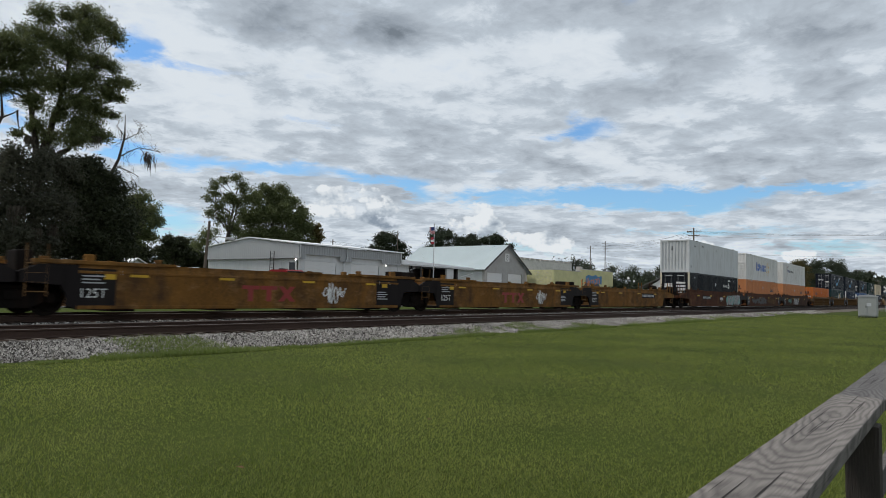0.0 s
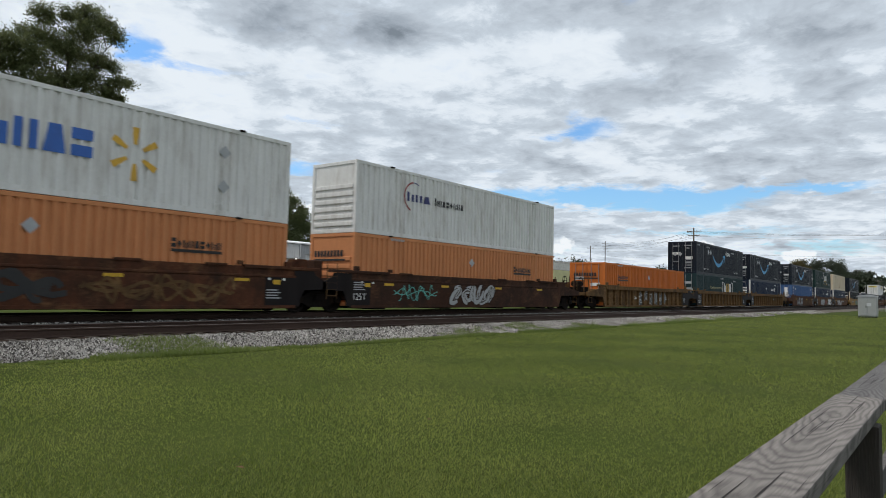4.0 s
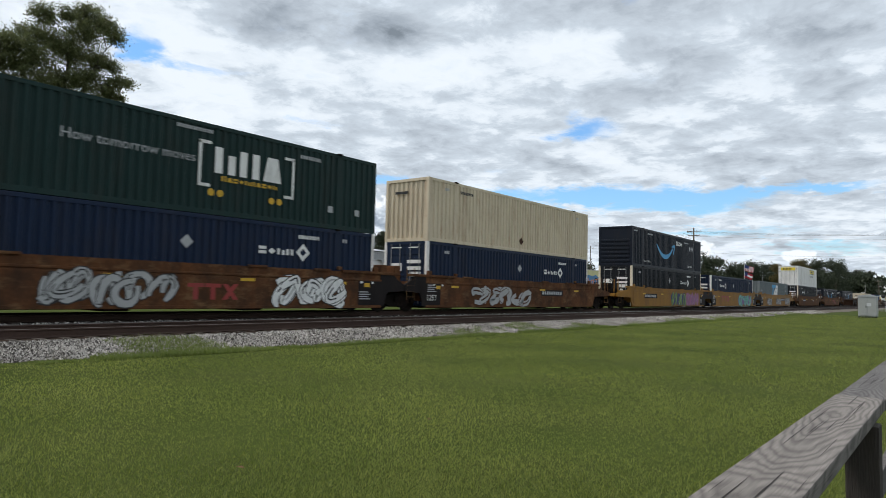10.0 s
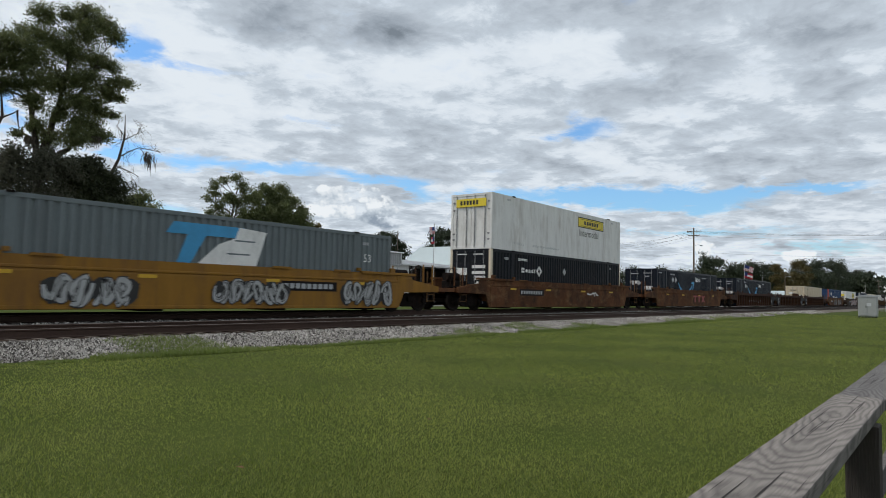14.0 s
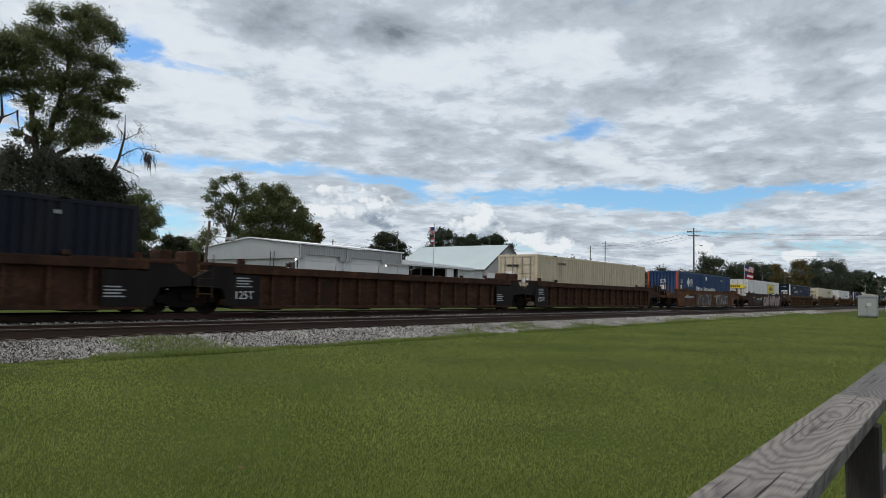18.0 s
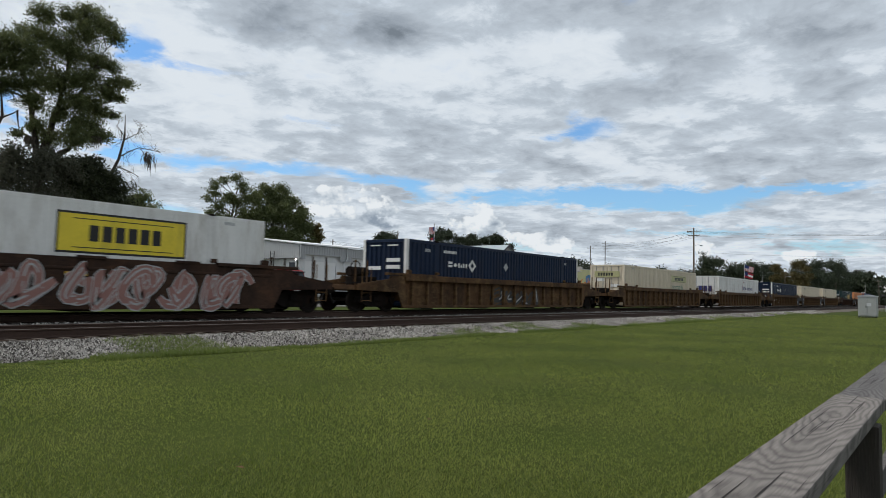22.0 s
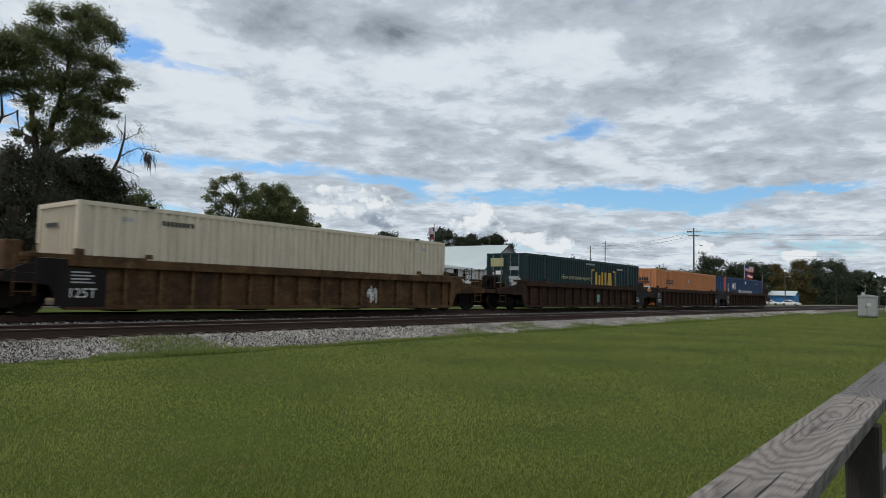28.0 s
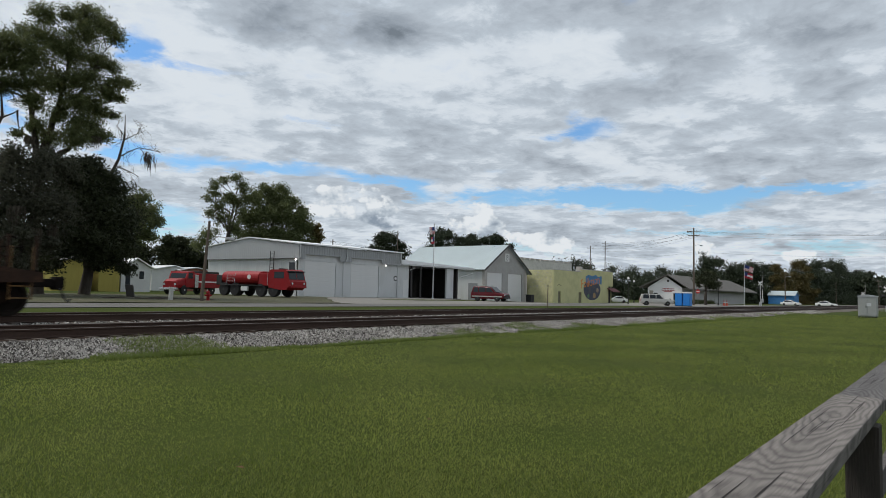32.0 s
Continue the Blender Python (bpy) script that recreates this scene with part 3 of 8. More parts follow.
# ---- weathered handrail beside the camera ----
def old_wood(name, base, knot, freq=75.0):
    """Weathered timber along x: growth rings arch round a knot, with long dark cracks."""
    m = surf(name, base, rough=0.92, var=0.22, scale=2.5, fine=22, bump=0.0, stretch=(0.5, 4, 4), spec=0.2)
    N, L = m.node_tree.nodes, m.node_tree.links
    b = N["Principled BSDF"]
    tc = N.new("ShaderNodeTexCoord")

    def mapped(loc, sc):
        mp = N.new("ShaderNodeMapping")
        mp.inputs["Location"].default_value, mp.inputs["Scale"].default_value = loc, sc
        L.new(tc.outputs["Object"], mp.inputs[0])
        return mp.outputs[0]

    def op(kind, a, v=None):
        n = N.new("ShaderNodeMath")
        n.operation = kind
        for i, x in enumerate((a, v)):
            if isinstance(x, (int, float)):
                n.inputs[i].default_value = x
            elif x is not None:
                L.new(x, n.inputs[i])
        return n.outputs[0]

    def fit(a, lo, hi, to0, to1):
        n = N.new("ShaderNodeMapRange")
        for k, x in (("From Min", lo), ("From Max", hi), ("To Min", to0), ("To Max", to1)):
            n.inputs[k].default_value = x
        L.new(a, n.inputs[0])
        return n.outputs[0]

    ln = N.new("ShaderNodeVectorMath")
    ln.operation = "LENGTH"
    L.new(mapped((-knot[0] * 0.16, -knot[1], 0.0), (0.16, 1.0, 1.0)), ln.inputs[0])
    warp = N.new("ShaderNodeTexNoise")
    warp.inputs["Scale"].default_value, warp.inputs["Detail"].default_value = 1.0, 4.0
    L.new(mapped((0, 0, 0), (2.2, 14.0, 14.0)), warp.inputs["Vector"])
    broad = N.new("ShaderNodeTexNoise")
    broad.inputs["Scale"].default_value, broad.inputs["Detail"].default_value = 1.0, 2.0
    L.new(mapped((1.7, 0, 0), (2.6, 9.0, 9.0)), broad.inputs["Vector"])
    ring = op("ADD", op("MULTIPLY", ln.outputs["Value"], freq * 6.28), op("ADD", op("MULTIPLY", warp.outputs[0], 16.0), op("MULTIPLY", broad.outputs[0], 34.0)))
    grain = fit(op("POWER", fit(op("SINE", ring), -1.0, 1.0, 0.0, 1.0), 0.6), 0.0, 1.0, 0.66, 1.12)
    crack = N.new("ShaderNodeTexNoise")
    crack.inputs["Scale"].default_value, crack.inputs["Detail"].default_value = 1.0, 2.0
    L.new(mapped((3.0, 0, 0), (2.0, 190.0, 190.0)), crack.inputs["Vector"])
    dark = fit(crack.outputs[0], 0.315, 0.365, 0.16, 1.0)
    fibre = N.new("ShaderNodeTexNoise")
    fibre.inputs["Scale"].default_value, fibre.inputs["Detail"].default_value = 1.0, 4.0
    L.new(mapped((0, 0, 0), (9.0, 320.0, 320.0)), fibre.inputs["Vector"])
    mu = op("MULTIPLY", op("MULTIPLY", grain, dark), fit(fibre.outputs[0], 0.3, 0.7, 0.86, 1.14))
    old = b.inputs["Base Color"].links[0].from_socket
    sc = N.new("ShaderNodeVectorMath")
    sc.operation = "SCALE"
    L.new(old, sc.inputs[0])
    L.new(mu, sc.inputs["Scale"])
    L.new(sc.outputs[0], b.inputs["Base Color"])
    bp = N.new("ShaderNodeBump")
    bp.inputs["Strength"].default_value, bp.inputs["Distance"].default_value = 0.7, 0.004
    L.new(mu, bp.inputs["Height"])
    L.new(bp.outputs[0], b.inputs["Normal"])
    return m


WOOD = old_wood("weathered_wood", (0.150, 0.137, 0.128), (0.87, 0.006))
WOOD_DARK = old_wood("darker_weathered_wood", (0.105, 0.100, 0.098), (-0.6, 0.05), 110.0)
POST = surf("old_post_wood", (0.040, 0.033, 0.029), rough=0.95, var=0.35, scale=3, fine=30, bump=0.5, stretch=(8, 8, 0.6))
fence = thing("handrail", (0, 0, 0), "weathered grey wooden handrail with cracked grain on square posts", "fence")
part("rail_board", Shape().bevel(-1.62, 1.398, -.0745, .0745, -.019, .019, .004), WOOD, fence, "cracked grey plank with swirling grain", at=pose(1.378, 0.2895, 0.511, 0, 0, -0.24))
part("rail_board", Shape().bevel(0, 3.6, -.0745, .0745, -.019, .019, .004), WOOD_DARK, fence, "darker weathered plank", at=pose(2.782, 0.2815, 0.508, 0, 0, -0.18))
for x in (-0.4, 2.44, 5.2):
    part("post", Shape().bevel(-.045, .045, -.045, .045, -.6, .489, .005), POST, fence, "dark brown square post", at=(x, 0.242, 0))
part("lower_rail", Shape().bevel(-1.6, 5.0, -.019, .019, -.07, .07, .004), WOOD_DARK, fence, at=(0.3, 0.365, -0.12))
# dry strip and worn dirt beside the street
DRY = surf("dry_grass", (0.048, 0.050, 0.020), rough=0.95, var=0.4, scale=0.8, fine=30, bump=0.5, dirt=(0.075, 0.058, 0.040), amount=0.8, dscale=0.4)
sheet("verge", [(10 + i, max(37.2, 39.4 + (i - 27) * 1.2) + .4 * math.sin(i * .9), 61.0) for i in range(0, 44)], DRY, "dry brown grass and worn dirt beside the street", 0.06)
sheet("grass_island", [(52 + i, 46.6 + .3 * math.sin(i), 49.0 + 1.2 * math.sin(i * .12)) for i in range(0, 26)], GRASS, "narrow strip of green grass by the flagpole", 0.07)

# ---- the container train ----
CL, CH, CW = 16.154, 2.896, 2.591      # a 53-foot container
FLOOR_Z = 0.222                        # its underside in the well
SIDE = -1.2955

for key, col, kw in (
        ("box_white", (0.69, 0.685, 0.665), dict(streak=(0.28, 0.22, 0.15), run=0.4, dirt=(0.20, 0.15, 0.10), amount=0.45, dmin=0.52)),
        ("box_grey_white", (0.56, 0.575, 0.58), dict(dirt=(0.20, 0.17, 0.13), amount=0.4, dmin=0.52)),
        ("box_cream", (0.58, 0.50, 0.37), dict(streak=(0.30, 0.13, 0.05), run=0.55, dirt=(0.22, 0.12, 0.06), amount=0.5, dmin=0.53)),
        ("box_ivory", (0.62, 0.55, 0.43), dict(streak=(0.34, 0.24, 0.14), run=0.4, dirt=(0.24, 0.18, 0.11), amount=0.35, dmin=0.54)),
        ("box_black", (0.008, 0.0115, 0.020), dict(rough=0.45)),
        ("box_charcoal", (0.010, 0.012, 0.016), dict(rough=0.5)),
        ("box_navy", (0.009, 0.019, 0.046), dict(rough=0.5)),
        ("box_blue", (0.040, 0.098, 0.235), dict(streak=(0.16, 0.22, 0.33), run=0.5, dirt=(0.20, 0.24, 0.30), amount=0.4)),
        ("box_royal", (0.030, 0.062, 0.145), dict(dirt=(0.10, 0.13, 0.17), amount=0.5)),
        ("box_green", (0.011, 0.030, 0.028), dict(rough=0.5)),
        ("box_teal", (0.014, 0.036, 0.040), dict(rough=0.5)),
        ("box_orange", (0.52, 0.145, 0.030), dict(dirt=(0.28, 0.10, 0.04), amount=0.4)),
        ("box_salmon", (0.55, 0.225, 0.095), dict(dirt=(0.35, 0.15, 0.07), amount=0.4)),
        ("box_grey", (0.15, 0.175, 0.182), dict(dirt=(0.11, 0.12, 0.12), amount=0.5)),
        ("post_red", (0.42, 0.085, 0.035), {}),
        ("well_yellow", (0.25, 0.125, 0.021), dict(streak=(0.12, 0.055, 0.025), run=0.5, dirt=(0.13, 0.065, 0.03), amount=0.6, dmin=0.46)),
        ("black_panel", (0.016, 0.013, 0.013), dict(spec=0.08)),
        ("truck_iron", (0.011, 0.009, 0.008), dict(rough=0.9, spec=0.08, dirt=(0.045, 0.022, 0.012), amount=0.45)),
        ("wheel_iron", (0.014, 0.011, 0.009), dict(rough=0.8, spec=0.1))):
    paint(key, col, **kw)
for key, col, kw in (
        ("well_ochre", (0.185, 0.088, 0.022), dict(soot=(0.05, 0.030, 0.018), pale=(0.27, 0.15, 0.06))),
        ("well_rust", (0.088, 0.034, 0.018), dict(soot=(0.028, 0.018, 0.013), pale=(0.17, 0.085, 0.04))),
        ("well_orange", (0.112, 0.047, 0.020), dict(soot=(0.032, 0.020, 0.014), pale=(0.20, 0.115, 0.055))),
        ("well_brown", (0.056, 0.026, 0.016), dict(soot=(0.022, 0.015, 0.012), pale=(0.12, 0.060, 0.03))),
        ("well_tan", (0.150, 0.083, 0.033), dict(soot=(0.042, 0.027, 0.018), pale=(0.23, 0.145, 0.07))),
        ("well_dark", (0.048, 0.027, 0.018), dict(soot=(0.020, 0.014, 0.012), pale=(0.09, 0.045, 0.025))),
        ("well_mottled", (0.098, 0.054, 0.026), dict(soot=(0.028, 0.019, 0.014), pale=(0.185, 0.118, 0.055)))):
    M[key] = worn(key, col, **kw)
for key, col in (("ink_white", (0.70, 0.70, 0.68)), ("ink_grey", (0.36, 0.37, 0.38)), ("ink_black", (0.012, 0.012, 0.013)), ("ink_red", (0.26, 0.030, 0.025)),
                 ("ink_blue", (0.035, 0.12, 0.42)), ("ink_sky", (0.045, 0.27, 0.50)), ("ink_gold", (0.62, 0.36, 0.04)), ("ink_yellow", (0.72, 0.56, 0.04)),
                 ("ink_lemon", (0.40, 0.39, 0.20)), ("ink_navy", (0.025, 0.030, 0.13)), ("ink_green", (0.03, 0.16, 0.12)), ("ink_amber", (0.55, 0.33, 0.02)),
                 ("spray_teal", (0.12, 0.40, 0.34)), ("spray_silver", (0.36, 0.365, 0.36)), ("spray_pink", (0.33, 0.11, 0.20)), ("spray_lime", (0.16, 0.28, 0.06)),
                 ("spray_purple", (0.17, 0.07, 0.24)), ("spray_rose", (0.27, 0.135, 0.115)), ("spray_black", (0.02, 0.02, 0.02)), ("steel_grey", (0.22, 0.225, 0.23))):
    M[key] = surf(key, col, rough=0.55, var=0.12, scale=3, fine=25, bump=0.03, dirt=(0.06, 0.05, 0.045), amount=0.28, dscale=2.0, dmin=0.52, stretch=(1.2, 1, 0.5))


def corrugated(x0, x1, y, z0, z1, facing, pitch=0.277, deep=0.06):
    """A steel sheet with upright folds; the outer crests lie at y."""
    n = max(1, round((x1 - x0) / pitch))
    p = (x1 - x0) / n
    prof = []
    for i in range(n):
        a = x0 + i * p
        prof += [(a, 0), (a + p * 0.36, 0), (a + p * 0.5, deep), (a + p * 0.86, deep)]
    prof.append((x1, 0))
    v = [(a, y - facing * d, z) for z in (z0, z1) for a, d in prof]
    k = len(prof)
    f = [(i, i + 1, k + i + 1, k + i) if facing < 0 else (i + 1, i, k + i, k + i + 1) for i in range(k - 1)]
    s = Shape()
    s.v, s.f = v, f
    return s


def seamed(x0, x1, y, z0, z1, facing, pitch=1.22):
    """A smooth plate wall with narrow upright seams."""
    n = round((x1 - x0) / pitch)
    p = (x1 - x0) / n
    prof = []
    for i in range(n):
        a = x0 + i * p
        prof += [(a, .014), (a + .012, 0), (a + p - .012, 0), (a + p, .014)]
    v = [(a, y - facing * d, z) for z in (z0, z1) for a, d in prof]
    k = len(prof)
    s = Shape()
    s.v = v
    s.f = [(i, i + 1, k + i + 1, k + i) if facing < 0 else (i + 1, i, k + i, k + i + 1) for i in range(k - 1)]
    return s


BODY = {}


def container(name_label, mat, end="doors", wall="fold", posts=None, end_mat=None, marks=()):
    """A 53-foot container, origin at the middle of its underside; the end at -x is the one that shows."""
    c = thing("shipping_container", (0, 0, 0), name_label, "container", "containers on the train")
    m, pm, em = M[mat], M[posts or mat], M[end_mat or mat]
    h, x0, x1 = CH, -CL / 2, CL / 2
    for s in (-1, 1):
        y = s * 1.2955
        f = s
        make = corrugated if wall == "fold" else seamed
        for a, b in ((x0 + .16, x0 + 1.95), (x0 + 2.13, x1 - 2.13), (x1 - 1.95, x1 - .16)):
            part("side_wall", make(a, b, y, .16, h - .12, f), m, c)
        part("top_rail", Shape().bevel(x0 + .15, x1 - .15, y - .06 if s > 0 else y - .004, y + .004 if s > 0 else y + .06, h - .13, h - .005, .01), m, c)
        part("bottom_rail", Shape().bevel(x0 + .15, x1 - .15, y - .07 if s > 0 else y - .004, y + .004 if s > 0 else y + .07, .01, .17, .01), m, c)
        for x in (x0 + 2.04, x1 - 2.04):
            part("side_post", Shape().bevel(x - .095, x + .095, min(y, y + s * .006 - s * .06), max(y + s * .006, y + s * .006 - s * .06), .02, h - .01, .008), m, c)
            part("stacking_fitting", Shape().bevel(x - .10, x + .10, y - .09, y + .09, h - .035, h + .018, .01), M["truck_iron"], c)
    for x in (x0, x1):
        for y in (-1, 1):
            a, b = (x, x + .16) if x < 0 else (x - .16, x)
            part("corner_post", Shape().bevel(a, b, y * 1.2955 - (.15 if y > 0 else 0), y * 1.2955 + (0 if y > 0 else .15), 0, h, .012), pm, c)
    part("roof", Shape().box(x0 + .1, x1 - .1, -1.25, 1.25, h - .06, h - .03), m, c)
    part("underside", Shape().box(x0 + .1, x1 - .1, -1.25, 1.25, .05, .12), M["truck_iron"], c)
    part("end_wall", corrugated_end(x1 - .03, h), m, c)
    xe = x0
    if end == "doors":
        for s in (-1, 1):
            a, b = (-1.14, -.01) if s < 0 else (.01, 1.14)
            d = part("door", Shape().box(xe + .03, xe + .08, a, b, .14, h - .13), em, c)
            for i in range(5):
                z = .30 + i * .50
                part("door_panel", Shape().bevel(xe + .012, xe + .04, a + .07, b - .07, z, z + .36, .012), em, d)
            for y in (a + .30, b - .30):
                part("lock_rod", Shape().tube([(xe - .012, y, .1), (xe - .012, y, h - .09)], .02, 6), M["steel_grey"], d, "bare steel lock rod")
            part("handle", Shape().box(xe - .03, xe, a + .3, b - .3, 1.02, 1.07), M["steel_grey"], d)
            part("placard", Shape().box(xe + .004, xe + .011, a + .2, b - .25, 1.5 + .2 * s, 1.72 + .2 * s), M["ink_white"], d)
    elif end == "flatdoors":
        for s in (-1, 1):
            a, b = (-1.14, -.01) if s < 0 else (.01, 1.14)
            d = part("door", Shape().bevel(xe + .02, xe + .08, a, b, .14, h - .13, .01), em, c)
            for y in (a + .28, b - .22):
                part("lock_rod", Shape().tube([(xe - .005, y, .1), (xe - .005, y, h - .09)], .022, 6), M["steel_grey"], d, "bare steel lock rod")
            for z in (.45, .75, 2.0, 2.4):
                part("hinge", Shape().bevel(xe - .01, xe + .03, s * 1.10 - .06, s * 1.10 + .06, z, z + .09, .008), M["steel_grey"], d)
    elif end == "ribs":
        part("end_wall", Shape().box(xe + .03, xe + .08, -1.14, 1.14, .14, h - .13), em, c)
        for i in range(6):
            z = .28 + i * .30
            part("end_rib", Shape().bevel(xe - .012, xe + .035, -1.1, 1.1, z, z + .17, .02), em, c)
    else:
        part("end_wall", corrugated_end(xe + .03, h, -1), em, c)
    part("end_header", Shape().bevel(xe + .005, xe + .12, -1.2, 1.2, h - .14, h - .005, .01), em, c)
    part("end_sill", Shape().bevel(xe + .005, xe + .12, -1.2, 1.2, .005, .15, .01), em, c)
    for fn in marks:
        fn(c)
    return c


def corrugated_end(x, h, s=1):
    q = corrugated(-1.14, 1.14, 0, .14, h - .13, -1)
    o = Shape()
    o.v = [(x + v[1] * (1 if s < 0 else -1), v[0], v[2]) for v in q.v]
    o.f = q.f if s > 0 else [f[::-1] for f in q.f]
    return o


# -- marks painted on the side that faces the camera; x from the container's left end, z from its underside --
PY = SIDE - 0.006


def at_x(x):
    return x - CL / 2


def bars(c, rows, mat="ink_white", y=PY, name="marking"):
    for x0, x1, z0, z1 in rows:
        part(name, Shape().rect(at_x(x0), at_x(x1), z0, z1, y), M[mat], c)


def small_print(c, x, z, n=7, size=.11, mat="ink_white"):
    s = Shape()
    for i in range(n):
        s.rect(at_x(x + i * size * .95), at_x(x + i * size * .95 + size * .7), z, z + size, PY)
    tagged(part("small_print", s, M[mat], c), kind="stuff")


def diamond(c, x, z, r, mat="ink_white", ring=False):
    s = Shape()
    x = at_x(x)
    if ring:
        o = [(x - r, z), (x, z - r), (x + r, z), (x, z + r)]
        k = .45
        q = [(x - r * k, z), (x, z - r * k), (x + r * k, z), (x, z + r * k)]
        for i in range(4):
            j = (i + 1) % 4
            s.flat([o[i], o[j], q[j], q[i]], PY)
    else:
        s.flat([(x - r, z), (x, z - r), (x + r, z), (x, z + r)], PY)
    part("emblem" if ring else "placard", s, M[mat], c)


def m_swoosh(c):
    pts, wd = [], []
    for i in range(17):
        t = i / 16
        x = 4.93 + 3.75 * t
        z = 1.92 - 3.35 * t * (1 - t) * 1.02 + (-.12) * t
        pts.append((at_x(x), z))
        wd.append(.04 + .32 * math.sin(math.pi * min(1, t * 0.93 + .02)) ** .8)
    s = Shape().ribbon(pts, wd, PY)
    s.flat([(at_x(8.45), 2.02), (at_x(8.35), 1.88), (at_x(8.95), 1.86), (at_x(9.2), 2.02), (at_x(9.0), 2.10)], PY)
    s.flat([(at_x(8.95), 1.86), (at_x(8.66), 1.32), (at_x(8.84), 1.30), (at_x(9.2), 2.02)], PY)
    part("emblem", s, M["ink_sky"], c, "curved blue arrow emblem")


def m_wordbar(x0, x1, z0, z1, mat="ink_white", n=5, tall=(0,), other=None):
    """A brand name as a row of plain bars, wedges and lozenges; other: (place, ink) of one in another colour."""
    def go(c):
        w = (x1 - x0) / n
        for i in range(n):
            a, b = at_x(x0 + i * w), at_x(x0 + (i + .82) * w)
            h = (z1 - z0) * (1.0 if i in tall else .80)
            m, k = (a + b) / 2, (b - a) * .36
            top = z0 + h
            ink = M[other[1] if other and other[0] == i else mat]
            kind = (i * 2 + n) % 5
            if kind in (0, 3):
                part("emblem", Shape().rect(a, a + k, z0, top, PY), ink, c)
                part("emblem", Shape().rect(b - k, b, z0, top - (h * .25 if kind == 3 else 0), PY), ink, c)
            elif kind == 1:
                part("emblem", Shape().flat([(a, z0 + h * .5), (m, z0), (b, z0 + h * .5), (m, top)], PY), ink, c)
            elif kind == 2:
                part("emblem", Shape().flat([(a, z0), (b, z0), (b - k * .6, top), (a + k * .6, top)], PY), ink, c)
            else:
                part("emblem", Shape().rect(a, b, z0, z0 + h * .40, PY), ink, c)
                part("emblem", Shape().rect(a, b, z0 + h * .60, top, PY), ink, c)
    return go


def m_black_box(rear=False):
    def go(c):
        m_swoosh(c)
        m_wordbar(9.46, 11.0, 2.10, 2.50)(c)
        if rear:
            diamond(c, 13.0, 2.05, .24, "ink_grey")
            diamond(c, 13.65, 2.05, .24, "ink_grey")
        else:
            diamond(c, 3.65, 2.11, .27, "ink_grey")
            diamond(c, 4.33, 2.11, .27, "ink_grey")
        for x, z, n in ((3.0, 2.50, 12), (11.47, 2.42, 12), (.35, 2.55, 7), (13.9, 2.45, 2)):
            small_print(c, x, z, n, .10, "ink_grey")
        for x in (2.15, 12.45):
            part("lettering", words("TOP LIFT ONLY", .20, M["ink_white"]), None, c, at=(at_x(x), PY, .40))
        if not rear:
            diamond_end(c)
    return go


def diamond_end(c):
    x = -CL / 2 - .022
    for y in (.62, .16):
        part("placard", Shape().add([(x, y - .19, 1.75), (x, y, 1.56), (x, y + .19, 1.75), (x, y, 1.94)], [(0, 3, 2, 1)]), M["ink_grey"], c)
    for z, y, w in ((2.5, -.55, .7), (2.25, -.5, .35), (1.2, -.6, .5), (.9, -.55, .6), (.7, -.6, .45), (.45, -.5, .6), (2.45, .5, .6)):
        part("marking", Shape().box(x, x + .004, y - w / 2, y + w / 2, z, z + .07), M["ink_grey"], c)


def m_lattice(right=True):
    """White word blocks with a ring of diamonds beside them."""
    def go(c):
        a = 10.56 if right else 2.95
        m_wordbar(a, a + 1.55, 1.80, 2.06, n=4)(c)
        diamond(c, a + 1.92, 1.93, .32, "ink_white", True)
        small_print(c, a + 1.7 if right else 2.6, 2.42, 8, .13)
        diamond(c, 7.9, 2.0, .22, "ink_grey")
        small_print(c, 1.25, 2.40, 3, .14, "ink_grey")
        small_print(c, 14.4, 2.42, 2, .14, "ink_grey")
    return go


def m_lattice_end(c):
    x = -CL / 2 - .024
    for y, z, w, h in ((.55, 1.55, .75, .16), (-.55, 1.9, .8, .16), (-.55, 1.6, .8, .16), (-.5, 2.6, .6, .05), (.5, 2.6, .6, .05)):
        part("marking", Shape().box(x, x + .004, y - w / 2, y + w / 2, z, z + h), M["ink_white"], c)
    part("placard", Shape().add([(x, -.75, 1.0), (x, -.5, .75), (x, -.25, 1.0), (x, -.5, 1.25)], [(0, 3, 2, 1)]), M["ink_white"], c)


def m_bracket(mat, letter, yellow, other=None):
    def go(c):
        s = Shape()
        for x, k in ((8.22, 1), (11.9, -1)):
            s.rect(at_x(x) - .05, at_x(x) + .05, .93, 2.30, PY)
            for z in (.88, 2.24):
                xs_ = sorted((at_x(x) - .05 * k, at_x(x) + .38 * k))
                s.rect(xs_[0], xs_[1], z, z + .10, PY)
        part("emblem", s, M[mat], c)
        m_wordbar(8.75, 11.55, 1.36, 2.20, mat, 3, (0, 1, 2), other)(c)
        m_wordbar(9.0, 11.25, 1.12, 1.30, yellow, 10)(c)
        part("lettering", words("How tomorrow moves", .42, M[letter]), None, c, at=(at_x(4.1), PY, 1.60))
        small_print(c, 7.4, 2.58, 12, .11, "ink_grey")
        small_print(c, 12.2, 2.42, 8, .13, "ink_grey")
        for x in (.95, 2.35, 13.6, 15.0):
            bars(c, [(x, x + .24, .62, .86)], "ink_grey")
    return go


def m_disc_row(c):
    s = Shape()
    for x in (8.65, 8.98, 11.0, 11.33):
        s.flat([(at_x(x) + .12 * math.cos(a * .6283), .72 + .12 * math.sin(a * .6283)) for a in range(10)], PY)
    part("marking", s, M["ink_amber"], c)


